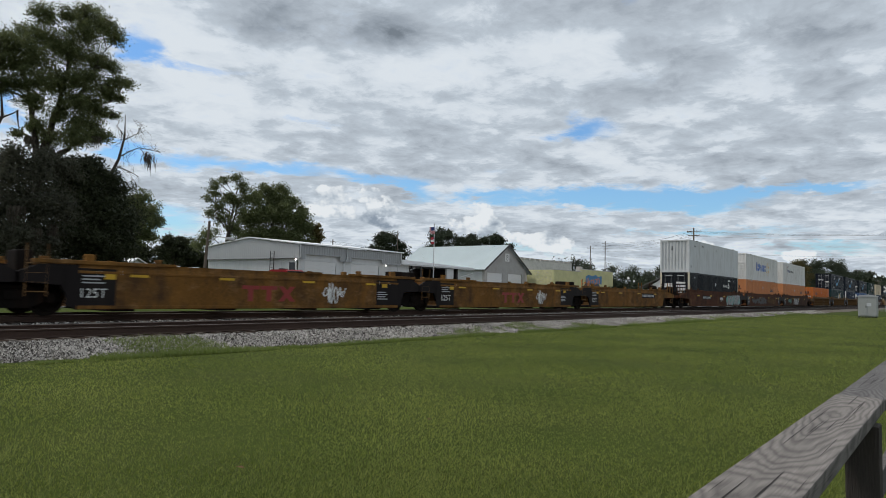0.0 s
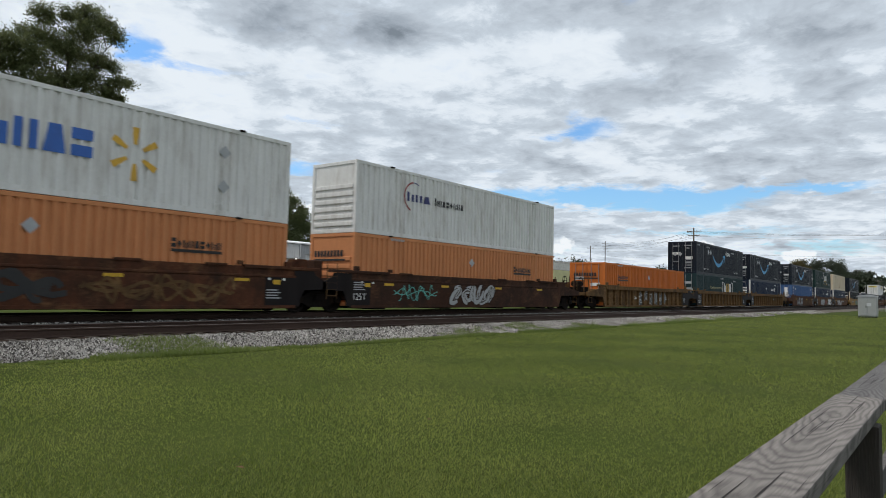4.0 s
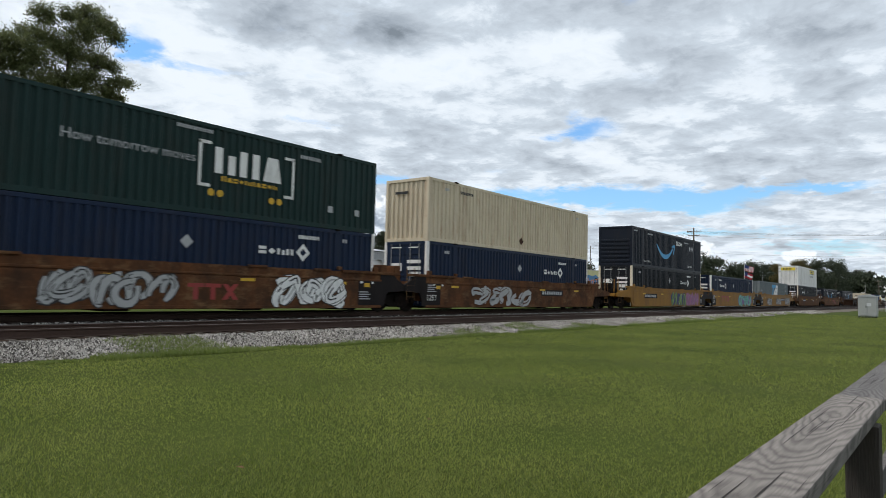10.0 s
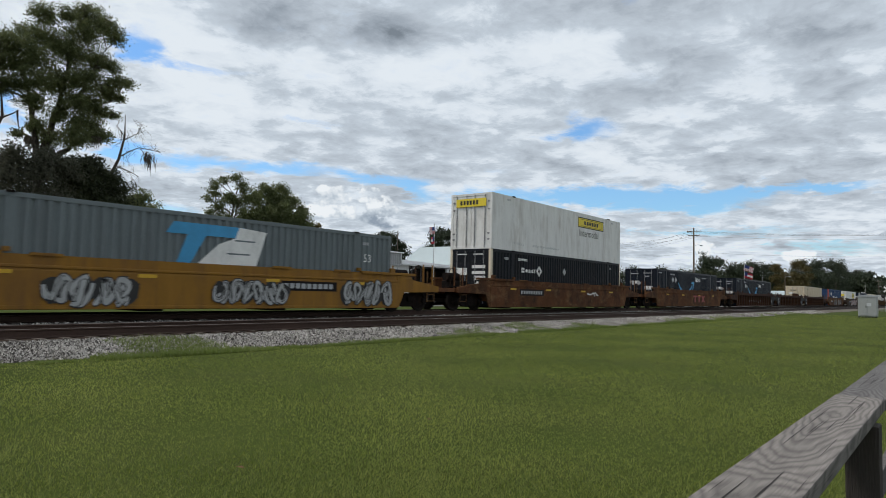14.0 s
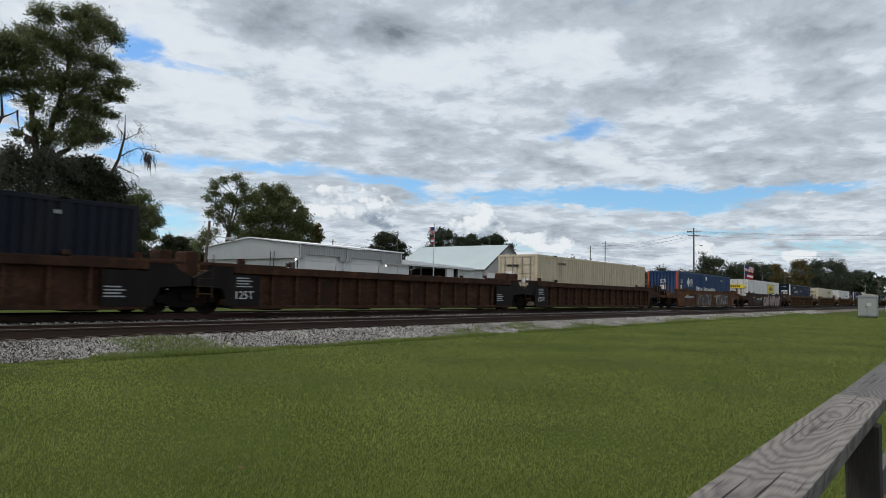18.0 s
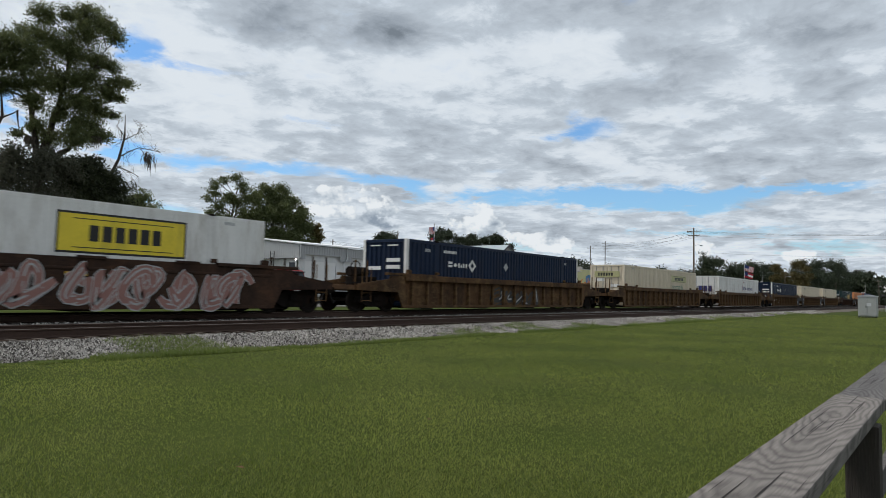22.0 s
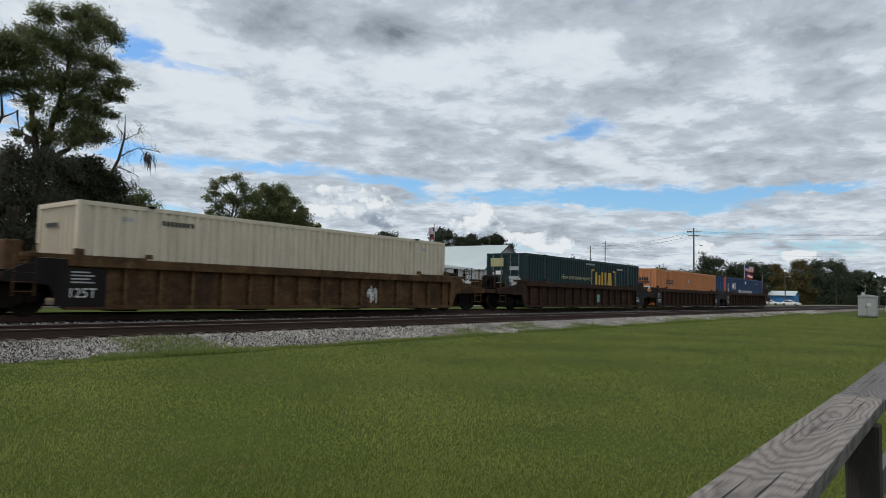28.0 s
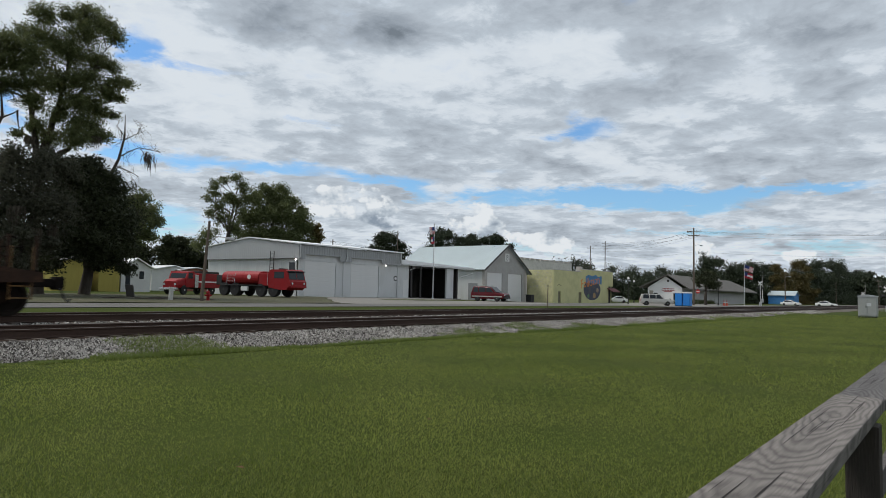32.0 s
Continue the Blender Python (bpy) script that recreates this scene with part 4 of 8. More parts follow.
def m_bracket_end(c):
    x = -CL / 2 - .024
    part("marking", Shape().box(x, x + .004, .15, 1.0, 2.15, 2.62), M["ink_lemon"], c)
    for y, z, w, h in ((-.55, 1.95, .6, .2), (-.55, 1.45, .65, .16), (-.6, 1.05, .4, .3), (-.5, .5, .5, .18), (.55, .95, .6, .3), (.5, .4, .6, .2)):
        part("marking", Shape().box(x, x + .004, y - w / 2, y + w / 2, z, z + h), M["ink_grey"], c)


def m_spark(c):
    m_wordbar(4.65, 9.5, 1.15, 2.10, "ink_blue", 7, (0, 2))(c)
    s = Shape()
    for k in range(6):
        a = radians(90 + 60 * k)
        p0, p1 = (.28, .78)
        s.ribbon([(at_x(10.55) + r * math.cos(a) * .95, 1.48 + r * math.sin(a)) for r in (p0, (p0 + p1) / 2, p1)], [.10, .17, .20], PY)
    part("emblem", s, M["ink_gold"], c, "six-rayed yellow emblem")
    for z in (2.07, .95):
        diamond(c, 13.5, z, .22, "ink_grey")
    for x in (2.2, 12.3):
        part("lettering", words("TOP LIFT ONLY", .20, M["ink_white"]), None, c, at=(at_x(x), PY, .35))
    part("marking", Shape().box(-CL / 2 - .012, -CL / 2 + .02, -.3, .6, 2.38, 2.52), M["ink_blue"], c)
    x = -CL / 2 - .02
    for z in (1.05, 1.75):
        part("placard", Shape().add([(x, .80, z), (x, 1.0, z - .2), (x, 1.2, z), (x, 1.0, z + .2)], [(0, 3, 2, 1)]), M["ink_grey"], c)


def m_ring(x0, x1, z0, z1, cx, rad, word_mat="ink_navy"):
    def go(c):
        m_wordbar(x0, x0 + (x1 - x0) * .40, z0, z1, word_mat, 3)(c)
        m_wordbar(x0 + (x1 - x0) * .46, x1, z0, z1 - .06, "ink_black" if x1 < 8 else word_mat, 8)(c)
        part("emblem", Shape().ribbon(arc(at_x(cx), (z0 + z1) / 2, rad, rad, 95, 250), .07, PY), M["ink_red"], c)
        part("emblem", Shape().ribbon(arc(at_x(cx), (z0 + z1) / 2, rad, rad, 60, 90), .05, PY), M["ink_navy"], c)
    return go


def m_ring_end(c):
    x = -CL / 2 - .025
    for i in range(3):
        part("marking", Shape().box(x, x + .004, -.62 + i * .45, -.25 + i * .45, 1.35, 1.92), M["ink_navy"], c)


def m_underlined(x0, z, big=1.0):
    def go(c):
        m_wordbar(x0, x0 + 1.75, z, z + .28, "ink_black", 9)(c)
        bars(c, [(x0, x0 + 1.75, z - .14, z - .05)], "ink_black", name="emblem")
        diamond(c, 7.95, 2.08 if z > 1.6 else 1.67, .22, "ink_grey")
        small_print(c, 2.1, 2.72, 9, .10, "ink_grey")
    return go


def m_underlined_end(c):
    x = -CL / 2 - .024
    for i in range(9):
        part("marking", Shape().box(x, x + .004, .85 - i * .19, .98 - i * .19, 1.95, 2.2), M["ink_black"], c)
    part("marking", Shape().box(x, x + .004, -.8, .98, 1.78, 1.86), M["ink_black"], c)


def m_plate(x0, x1, z0, z1, dark=True, letters=True, lettering_mat="ink_black"):
    """A bordered yellow plate with block letters, and the word beneath."""
    def go(c):
        if dark:
            bars(c, [(x0 - .06, x1 + .06, z0 - .06, z1 + .06)], "ink_black", PY + .002, "emblem")
        bars(c, [(x0, x1, z0, z1)], "ink_yellow" if dark else "ink_lemon", PY - .001, "emblem")
        w, k = x1 - x0, z1 - z0
        n = 6
        s = Shape()
        for i in range(n):
            a = x0 + w * .22 + i * w * .6 / n
            s.rect(at_x(a), at_x(a + w * .6 / n * .72), z0 + k * .28, z0 + k * .72, PY - .004)
        for z in (z0 + k * .10, z0 + k * .88):
            s.rect(at_x(x0 + w * .1), at_x(x1 - w * .1), z - .012, z + .012, PY - .004)
        part("emblem", s, M["ink_black"], c)
        if letters:
            part("lettering", words("Intermodal", .64, M[lettering_mat]), None, c, at=(at_x(x0 + .10), PY, z0 - .60))
        small_print(c, 1.4, 2.62, 4, .1, "ink_grey")
        small_print(c, 14.6, 2.62, 4, .1, "ink_grey")
    return go


def m_plate_end(z=2.2, pale=False):
    def go(c):
        x = -CL / 2 - .030
        part("marking", Shape().box(x, x + .004, -.95, .95, z, z + .42), M["ink_lemon" if pale else "ink_yellow"], c)
        for i in range(6):
            part("marking", Shape().box(x - .004, x - .001, .55 - i * .2, .68 - i * .2, z + .1, z + .32), M["ink_black"], c)
    return go


def m_reefer_text(c):
    part("lettering", words("30 Pallets | 48in x 40in | Reefer Container", .18, M["ink_grey"]), None, c, at=(at_x(4.1), PY, .36))
    part("lettering", words("TOP LIFT ONLY", .16, M["ink_grey"]), None, c, at=(at_x(2.1), PY, .36))


def m_53(c):
    for x, y in ((0.70, 1.90),):
        part("lettering", words("53", .52, M["ink_white"]), None, c, at=(at_x(x), PY, y))
    bars(c, [(.68, 1.08, 1.42, 1.76), (7.72, 8.16, 2.32, 2.62)], "ink_white")
    diamond(c, 2.75, 2.02, .40, "ink_white")
    s = Shape()
    for i in range(8):
        z = 1.68 + i * .085
        s.rect(at_x(2.95 + abs(2.02 - z) * .7), at_x(3.7 + .25 - abs(2.02 - z) * .5), z, z + .035, PY)
    part("emblem", s, M["ink_white"], c)
    m_wordbar(5.0, 7.0, 1.25, 1.72, "ink_white", 5)(c)
    m_wordbar(7.2, 10.9, 1.27, 1.70, "ink_white", 10)(c)
    small_print(c, 12.6, 2.35, 6, .12, "ink_grey")
    x = -CL / 2 - .012
    t = part("lettering", words("53", .52, M["ink_white"]), None, c, at=pose(x, .22, 1.85, 0, 0, -90))
    part("marking", Shape().box(x, x + .004, -.25, .25, 1.35, 1.72), M["ink_white"], c)


def m_split_sign(c):
    s = Shape().flat([(at_x(6.2), 2.22), (at_x(6.45), 2.58), (at_x(8.95), 2.58), (at_x(8.7), 2.22)], PY)
    s.flat([(at_x(6.9), 2.22), (at_x(7.55), 2.22), (at_x(7.0), 1.26), (at_x(6.55), 1.26)], PY)
    part("emblem", s, M["ink_sky"], c)
    s = Shape().flat([(at_x(7.2), 1.26), (at_x(9.45), 1.26), (at_x(9.85), 2.5), (at_x(8.75), 2.58), (at_x(8.62), 2.22), (at_x(8.0), 1.98)], PY - .002)
    part("emblem", s, M["ink_white"], c)
    s = Shape().rect(at_x(8.3), at_x(9.2), 1.68, 1.73, PY - .004).rect(at_x(8.6), at_x(9.4), 2.12, 2.17, PY - .004)
    part("emblem", s, M["box_grey"], c)
    part("lettering", words("53", .45, M["ink_white"]), None, c, at=(at_x(14.55), PY, 1.75))
    small_print(c, 14.5, 2.42, 3, .12, "ink_grey")
    small_print(c, .5, 1.75, 8, .11, "ink_grey")


def m_plain(c):
    small_print(c, 2.4, 2.40, 8, .14, "ink_black")
    small_print(c, 1.2, 2.42, 3, .12, "ink_grey")
    small_print(c, 14.5, 2.42, 3, .12, "ink_grey")
    x = -CL / 2 - .012
    part("marking", Shape().box(x, x + .004, -.1, .7, 2.2, 2.32), M["ink_black"], c)


def m_placard(c):
    diamond(c, 8.0, .58, .22, "well_brown")


def m_white_marks(c):
    small_print(c, 1.3, 2.30, 3, .16, "ink_black")
    small_print(c, 3.5, 2.42, 4, .16, "ink_black")
    bars(c, [(.30, .62, .42, .64), (8.0, 8.3, 2.32, 2.45)], "ink_grey")
    x = -CL / 2 - .012
    part("marking", Shape().box(x, x + .004, .18, .28, 1.95, 2.35), M["ink_black"], c)


def m_blue_label(c):
    s = Shape()
    for i in range(5):
        s.rect(at_x(1.0), at_x(1.14), 1.35 + .24 * i, 1.5 + .24 * i, PY)
    s.rect(at_x(.95), at_x(1.25), 2.45, 2.65, PY)
    s.rect(at_x(2.45), at_x(2.8), 2.2, 2.5, PY).rect(at_x(14.6), at_x(14.95), 2.3, 2.5, PY)
    part("marking", s, M["ink_white"], c)
    x = -CL / 2 - .024
    part("marking", Shape().box(x, x + .004, -.75, -.35, 1.2, 2.5), M["ink_white"], c)


# -- the well cars --
WELL_Y = 1.505


def spray(u, x0, x1, z0, z1, fill, edge, seed, n=5, glow_mat=None):
    """Sprayed graffiti shapes that spell nothing: fat interlocking strokes with an outline."""
    rr = random.Random(seed)
    y = -WELL_Y - .016
    w = (x1 - x0) / n
    h = z1 - z0
    if glow_mat:
        for i in range(n):
            cx, cz = x0 + (i + .5) * w, (z0 + z1) / 2
            blob = [(cx + w * .72 * math.cos(a * .5236) * rr.uniform(.8, 1.1), cz + h * .52 * math.sin(a * .5236) * rr.uniform(.75, 1.0)) for a in range(12)]
            part("graffiti_cloud", Shape().flat(blob, y - .0015 * i), M[glow_mat], u)
        y -= .012
    for i in range(n):
        cx = x0 + (i + .5) * w
        for j in range(rr.choice((3, 3, 4))):
            # a curve that starts at one edge of the band, swings across and hooks back
            a0, turn = rr.uniform(0, 6.28), rr.choice((-1, 1)) * rr.uniform(2.2, 4.6)
            rx, rz = w * rr.uniform(.28, .55), h * rr.uniform(.26, .42)
            ox, oz = cx + rr.uniform(-.25, .25) * w, (z0 + z1) / 2 + rr.uniform(-.10, .10) * h
            P = []
            for k in range(13):
                t = k / 12
                a = a0 + turn * t
                P.append((ox + rx * math.cos(a) * (1 - .35 * t) + .12 * w * math.sin(7 * t + i), min(z1 - .04, max(z0 + .05, oz + rz * math.sin(a * 1.15) * (1 + .2 * t)))))
            wd = [(.09 + .17 * math.sin(math.pi * (k + 1) / 14) ** .6) * min(1.25, w) * rr.uniform(.85, 1.15) for k in range(13)]
            yy = y - .0022 * (i * 3 + j) * .5
            part("graffiti_outline", Shape().ribbon(P, [q + .07 for q in wd], yy), M[edge], u)
            part("graffiti_stroke", Shape().ribbon(P, wd, yy - .0008), M[fill], u)
            part("graffiti_line", Shape().ribbon([(a, b + .02) for a, b in P[2:9]], [q * .22 for q in wd[2:9]], yy - .0014), M[edge if j % 2 else "spray_silver"], u)


def scrawl(u, x0, x1, z0, z1, mat, seed, n=3, wide=.035):
    """A thin sprayed line that loops along."""
    rr = random.Random(seed)
    s = Shape()
    for j in range(n):
        P = []
        a, b = rr.uniform(1.5, 3.5), rr.uniform(0, 6)
        for i in range(40):
            t = i / 39
            P.append((x0 + (x1 - x0) * (t * .86 + .07 + .06 * math.sin(a * 5 * t + b)), (z0 + z1) / 2 + (z1 - z0) * .45 * math.sin(a * 9 * t + b * 2 + j) * (.6 + .4 * math.sin(7 * t + b))))
        part("graffiti_line", Shape().ribbon(P, wide, -WELL_Y - .016 - .002 * j), M[mat], u)


def red_blocks(u, x0, x1, z0, z1, mat="ink_red"):
    """The car owner's three-letter mark as plain slanted blocks."""
    w = (x1 - x0) / 3
    y = -WELL_Y - .012
    s = Shape()
    for i in range(2):
        a = x0 + i * w
        s.rect(a, a + w * .92, z1 - (z1 - z0) * .24, z1, y).rect(a + w * .32, a + w * .60, z0, z1 - (z1 - z0) * .24, y)
    a = x0 + 2 * w
    s.flat([(a, z0), (a + w * .32, z0), (a + w, z1), (a + w * .68, z1)], y)
    s.flat([(a + w * .68, z0), (a + w, z0), (a + w * .32, z1), (a, z1)], y - .001)
    part("emblem", s, M[mat], u)


def truck_mesh():
    out = {}
    for y in (-1, 1):
        s = Shape()
        prof = [(-1.15, .36), (-1.15, .58), (-.70, .60), (-.38, .78), (.38, .78), (.70, .60), (1.15, .58), (1.15, .36), (.80, .36), (.45, .20), (-.45, .20), (-.80, .36)]
        s.prism(prof, "y", y * .99 - .07, y * .99 + .07)
        out["side_frame" if y < 0 else "far_frame"] = s
    out["bolster"] = Shape().bevel(-.22, .22, -1.15, 1.15, .42, .66, .03)
    sp = Shape()
    for y in (-1, 1):
        for x in (-.2, 0, .2):
            sp.tube([(x, y * 1.0, .22), (x, y * 1.0, .42)], .075, 8)
    out["spring"] = sp
    w = Shape()
    w.lathe([(.06, -.09), (.16, -.09), (.18, -.04), (.36, -.03), (.40, -.07), (.457, -.07), (.457, .035), (.485, .05), (.485, .075), (.38, .075), (.34, .02), (.18, .03), (.06, .06)], 0, 0, 0, "y", 22)
    out["wheel"] = w
    out["axle"] = Shape().tube([(0, -1.12, 0), (0, 1.12, 0)], .085, 8)
    b = Shape().lathe([(.05, -.05), (.13, -.05), (.13, .03), (.06, .05)], 0, 0, 0, "y", 10)
    out["bearing"] = b
    return {k: v.mesh(k, M["wheel_iron" if k in ("wheel", "axle") else "truck_iron"]) for k, v in out.items()}


TRUCK = truck_mesh()


def truck(u, x):
    t = part("truck", TRUCK["bolster"], None, u, "grimy cast iron two-axle truck", at=(x, 0, 0))
    part("side_frame", TRUCK["side_frame"], None, t)
    part("side_frame", TRUCK["far_frame"], None, t)
    part("spring", TRUCK["spring"], None, t)
    for a in (-.89, .89):
        part("axle", TRUCK["axle"], None, t, at=(a, 0, .47))
        for s in (-1, 1):
            part("wheel", TRUCK["wheel"], None, t, at=pose(a, s * .7525, .457, 0, 0, 0 if s > 0 else 180))
            part("bearing", TRUCK["bearing"], None, t, at=(a, s * 1.09, .457))


def coupler(u, x, s, mat):
    c = Shape().bevel(min(x, x + s * 1.0), max(x, x + s * 1.0), -.12, .12, .72, .96, .03)
    c.bevel(min(x + s * .85, x + s * 1.12), max(x + s * .85, x + s * 1.12), -.20, .20, .66, 1.02, .05)
    part("coupler", c, M["truck_iron"], u, "rusty iron knuckle coupler")
    hose = [(x + s * .9, -.45, .70), (x + s * 1.0, -.45, .45), (x + s * 1.12, -.42, .33), (x + s * 1.2, -.40, .42)]
    part("brake_hose", Shape().tube(hose, .028, 6), M["ink_black"], u)


def well_car(label, mat, style, left, right, half=8.1, marks=(), capacity=True, wheel_end=0, number=None):
    """One well of a double-stack car, origin on the rail heads at its middle. left, right: 'joint' or 'coupler'."""
    u = thing("well_car", (0, 0, 0), label, "rail car", "cars of the train")
    m = M[mat]
    hx = half + .25
    top = 1.56 if half > 7 else 1.42
    for s in (-1, 1):
        y = s * WELL_Y
        def slab(x0, x1, d0, d1, z0, z1, b=.012):
            a, q = sorted((y - s * d0, y - s * d1))
            return Shape().bevel(x0, x1, a, q, z0, z1, b)
        if style == "ribbed":
            part("side_sheet", slab(-hx, hx, .165, .19, .22, 1.34, .004), m, u)
            part("top_chord", slab(-hx, hx, -.03, .16, 1.30, top, .02), m, u)
            part("bottom_sill", slab(-hx, hx, .02, .22, .15, .27, .02), m, u)
            n = 16
            me = slab(-.045, .045, .02, .165, .26, 1.31, .008).mesh("side_post", m)
            for i in range(n):
                part("side_post", me, None, u, at=(-hx + .55 + i * (2 * hx - 1.1) / (n - 1), 0, 0))
        else:
            sh = Shape()
            prof = [(.03, .16), (.0, .22), (.0, 1.16), (.05, 1.30), (.05, top), (.14, top), (.14, 1.28), (.08, 1.14), (.08, .24), (.20, .16)]
            sh.prism([(y - s * a, b) for a, b in prof], "x", -hx, hx)
            part("side_sheet", sh, m, u)
            sill = slab(-hx, hx, -.012, .03, .17, .27, .01)
            part("bottom_sill", sill, m, u)
            part("top_chord", slab(-hx, hx, -.02, .12, 1.22 if half > 7 else 1.12, 1.30 if half > 7 else 1.2, .02), m, u)
            for x in (-hx * .62, hx * .28, hx * .62):
                part("side_tab", slab(x - .4, x + .4, -.01, .05, top - .03, top + .05, .01), m, u)
        # raised chord over each end, and the deep end plates that rise over the trucks
        for e, kind in ((-1, left), (1, right)):
            reach = half + (1.72 if kind == "joint" else 3.0)
            a, b = sorted((e * (half - 1.9), e * (half + 1.35)))
            part("end_chord", slab(a, b, -.02, .17, top - .06, top + .05, .02), m, u)
            p = [(e * (hx - .02), .16), (e * (hx + .10), .20), (e * (hx + .42), .80), (e * reach, .86), (e * reach, 1.10), (e * (half + 1.2), 1.34), (e * (half + 1.1), top - .07), (e * (hx - .02), top - .07)]
            black = kind == "joint" and capacity
            part("end_plate", Shape().prism(p, "y", y - s * .10 if s > 0 else y + .02, y - .02 if s > 0 else y + .10), M["black_panel"] if black else m, u, "black painted end plate" if black else "")
            part("corner_guide", slab(e * (half - .05) - .13, e * (half - .05) + .13, .02, .14, top, top + .22, .02), m, u)
            part("corner_guide", slab(e * (half - 2.0) - .09, e * (half - 2.0) + .09, .02, .14, top + .04, top + .17, .02), m, u)
        for x0 in (-hx * .78, -hx * .33, hx * .2, hx * .7):
            part("reflector", slab(x0, x0 + .55, -.018 if style != "ribbed" else -.004, .0, 1.06 if style != "ribbed" else 1.38, 1.16 if style != "ribbed" else 1.48, .003), M["ink_amber"], u, "yellow reflective strip")
    for x in (-hx * .8, -hx * .27, hx * .27, hx * .8):
        part("cross_floor", Shape().bevel(x - .35, x + .35, -1.42, 1.42, .10, .20, .02), M["truck_iron"], u)
    for e, kind in ((-1, left), (1, right)):
        a, b = sorted((e * hx, e * (hx + .10)))
        part("bulkhead", Shape().box(a, b, -1.38, 1.38, .45, 1.30), m, u)
        reach = half + (1.72 if kind == "joint" else 3.0)
        a, b = sorted((e * (hx + .1), e * reach))
        part("end_platform", Shape().bevel(a, b, -1.30, 1.30, .86, 1.06, .02), m, u)
        part("walkway", Shape().bevel(a, b, -1.25, -.55, 1.12, 1.16, .006), M["truck_iron"], u)
        if kind == "coupler":
            truck(u, e * (half + 1.55))
            coupler(u, e * (reach - .05), e, mat)
            for y in (-1.2, 1.2):
                for d in (.1, .75):
                    part("grab_rail", Shape().tube([(e * (reach - d), y, 1.0), (e * (reach - d), y, 2.05)], .035, 6), m, u)
            lad = Shape()
            for z in (.45, .75, 1.02):
                lad.tube([(e * (reach - .75), -1.44, z), (e * (reach - .25), -1.44, z)], .018, 6)
            for x in (reach - .75, reach - .25):
                lad.tube([(e * x, -1.44, .40), (e * x, -1.44, 1.75)], .018, 6)
            part("ladder", lad, M["well_tan"], u)
            part("equipment_box", Shape().bevel(e * (reach - 1.4) - .42, e * (reach - 1.4) + .42, -.75, .25, 1.06, 1.42, .03), M["truck_iron"], u)
            if wheel_end == e:
                bw = Shape().tube([(e * (reach - .55) + .28 * math.cos(a), -.75, 1.75 + .28 * math.sin(a)) for a in [k * math.pi / 6 for k in range(13)]], .022, 5)
                for k in range(4):
                    bw.tube([(e * (reach - .55), -.75, 1.75), (e * (reach - .55) + .27 * math.cos(k * 1.571), -.75, 1.75 + .27 * math.sin(k * 1.571))], .014, 4)
                bw.tube([(e * (reach - .55), -.6, 1.06), (e * (reach - .55), -.68, 1.75)], .04, 6)
                bw.lathe([(.20, -.5), (.20, .5)], e * (reach - 1.25), -.15, 1.62, "x", 12)
                part("brake_wheel", bw, M["truck_iron"], u, "dark iron hand brake wheel and cylinder")
        elif e > 0:
            truck(u, half + 1.72)
            part("joint_casting", Shape().bevel(half + 1.35, half + 2.1, -.3, .3, .75, 1.0, .04), M["truck_iron"], u)
        if kind == "joint":
            lad = Shape()
            for z in (.62, .86, 1.1, 1.34):
                lad.tube([(e * (half + 1.0), -1.47, z), (e * (half + 1.5), -1.47, z)], .018, 6)
            for x in (half + 1.0, half + 1.5):
                lad.tube([(e * x, -1.47, .5), (e * x, -1.47, 1.85)], .018, 6)
            if e < 0:
                part("ladder", lad, M["well_tan"], u)
            part("end_stand", Shape().bevel(e * (half + 1.25) - .2, e * (half + 1.25) + .2, -.7, .0, 1.06, 1.95 if half > 7 else 1.7, .04), m if half > 7 else M["truck_iron"], u)
            if capacity:
                a = -half + .15 if e < 0 else half - 1.15
                part("stencil_panel", Shape().rect(a - .70 if e < 0 else a + .1, a + .62 if e < 0 else a + 1.6, .24, 1.26, -WELL_Y - .010), M["black_panel"], u, "black stencilled panel")
                if e < 0:
                    part("lettering", words("125T", .36, M["ink_white"]), None, u, at=(a - .38, -WELL_Y - .014, .48))
                if style == "smooth":
                    q = a + .30 if e < 0 else a + .42
                    part("reflector", Shape().rect(q, q + .30, .98, 1.14, -WELL_Y - .014), M["ink_amber"], u, "yellow reflective plate")
                    for xa, xb in ((q - .22, q - .10), (q + .40, q + .52)):
                        part("corner_mark", Shape().rect(xa, xb, 1.12, 1.20, -WELL_Y - .014), M["ink_white"], u)
                st_ = Shape()
                for k in range(4):
                    st_.rect(a - .3 + (0.45 if e > 0 else 0), a + .3 + (0.45 if e > 0 else 0) - .12 * (k % 2), (.86 if e < 0 else .5) + k * .09, (.86 if e < 0 else .5) + k * .09 + .04, -WELL_Y - .014)
                tagged(part("stencil", st_, M["ink_grey"], u), kind="stuff")
    plain = set(u.children)
    if number is not None:
        small = Shape()
        for i in range(9):
            small.rect(number + .12 + i * .26, number + .12 + i * .26 + .19, .86, 1.04, -WELL_Y - .014)
        part("number_panel", Shape().rect(number, number + 2.6, .78, 1.12, -WELL_Y - .010), M["black_panel"], u)
        tagged(part("stencil", small, M["ink_grey"], u), kind="stuff")
    for fn in marks:
        fn(u)
    if style == "ribbed":
        # markings lie on the recessed sheet between the posts
        for ob in set(u.children) - plain:
            ob.matrix_basis = Matrix.Translation((0, .174, 0)) @ ob.matrix_basis
    return u


def mk(fn, *a, **k):
    return lambda u: fn(u, *a, **k)


def t53(x, z=.75, mat="ink_black"):
    return lambda u: part("lettering", words("53", .42, M[mat]), None, u, at=(x, -WELL_Y - .014, z))


SPEED, GAIN = 19.957, 0.02416
TRAIN = []      # every moving thing with its place along the line at the start


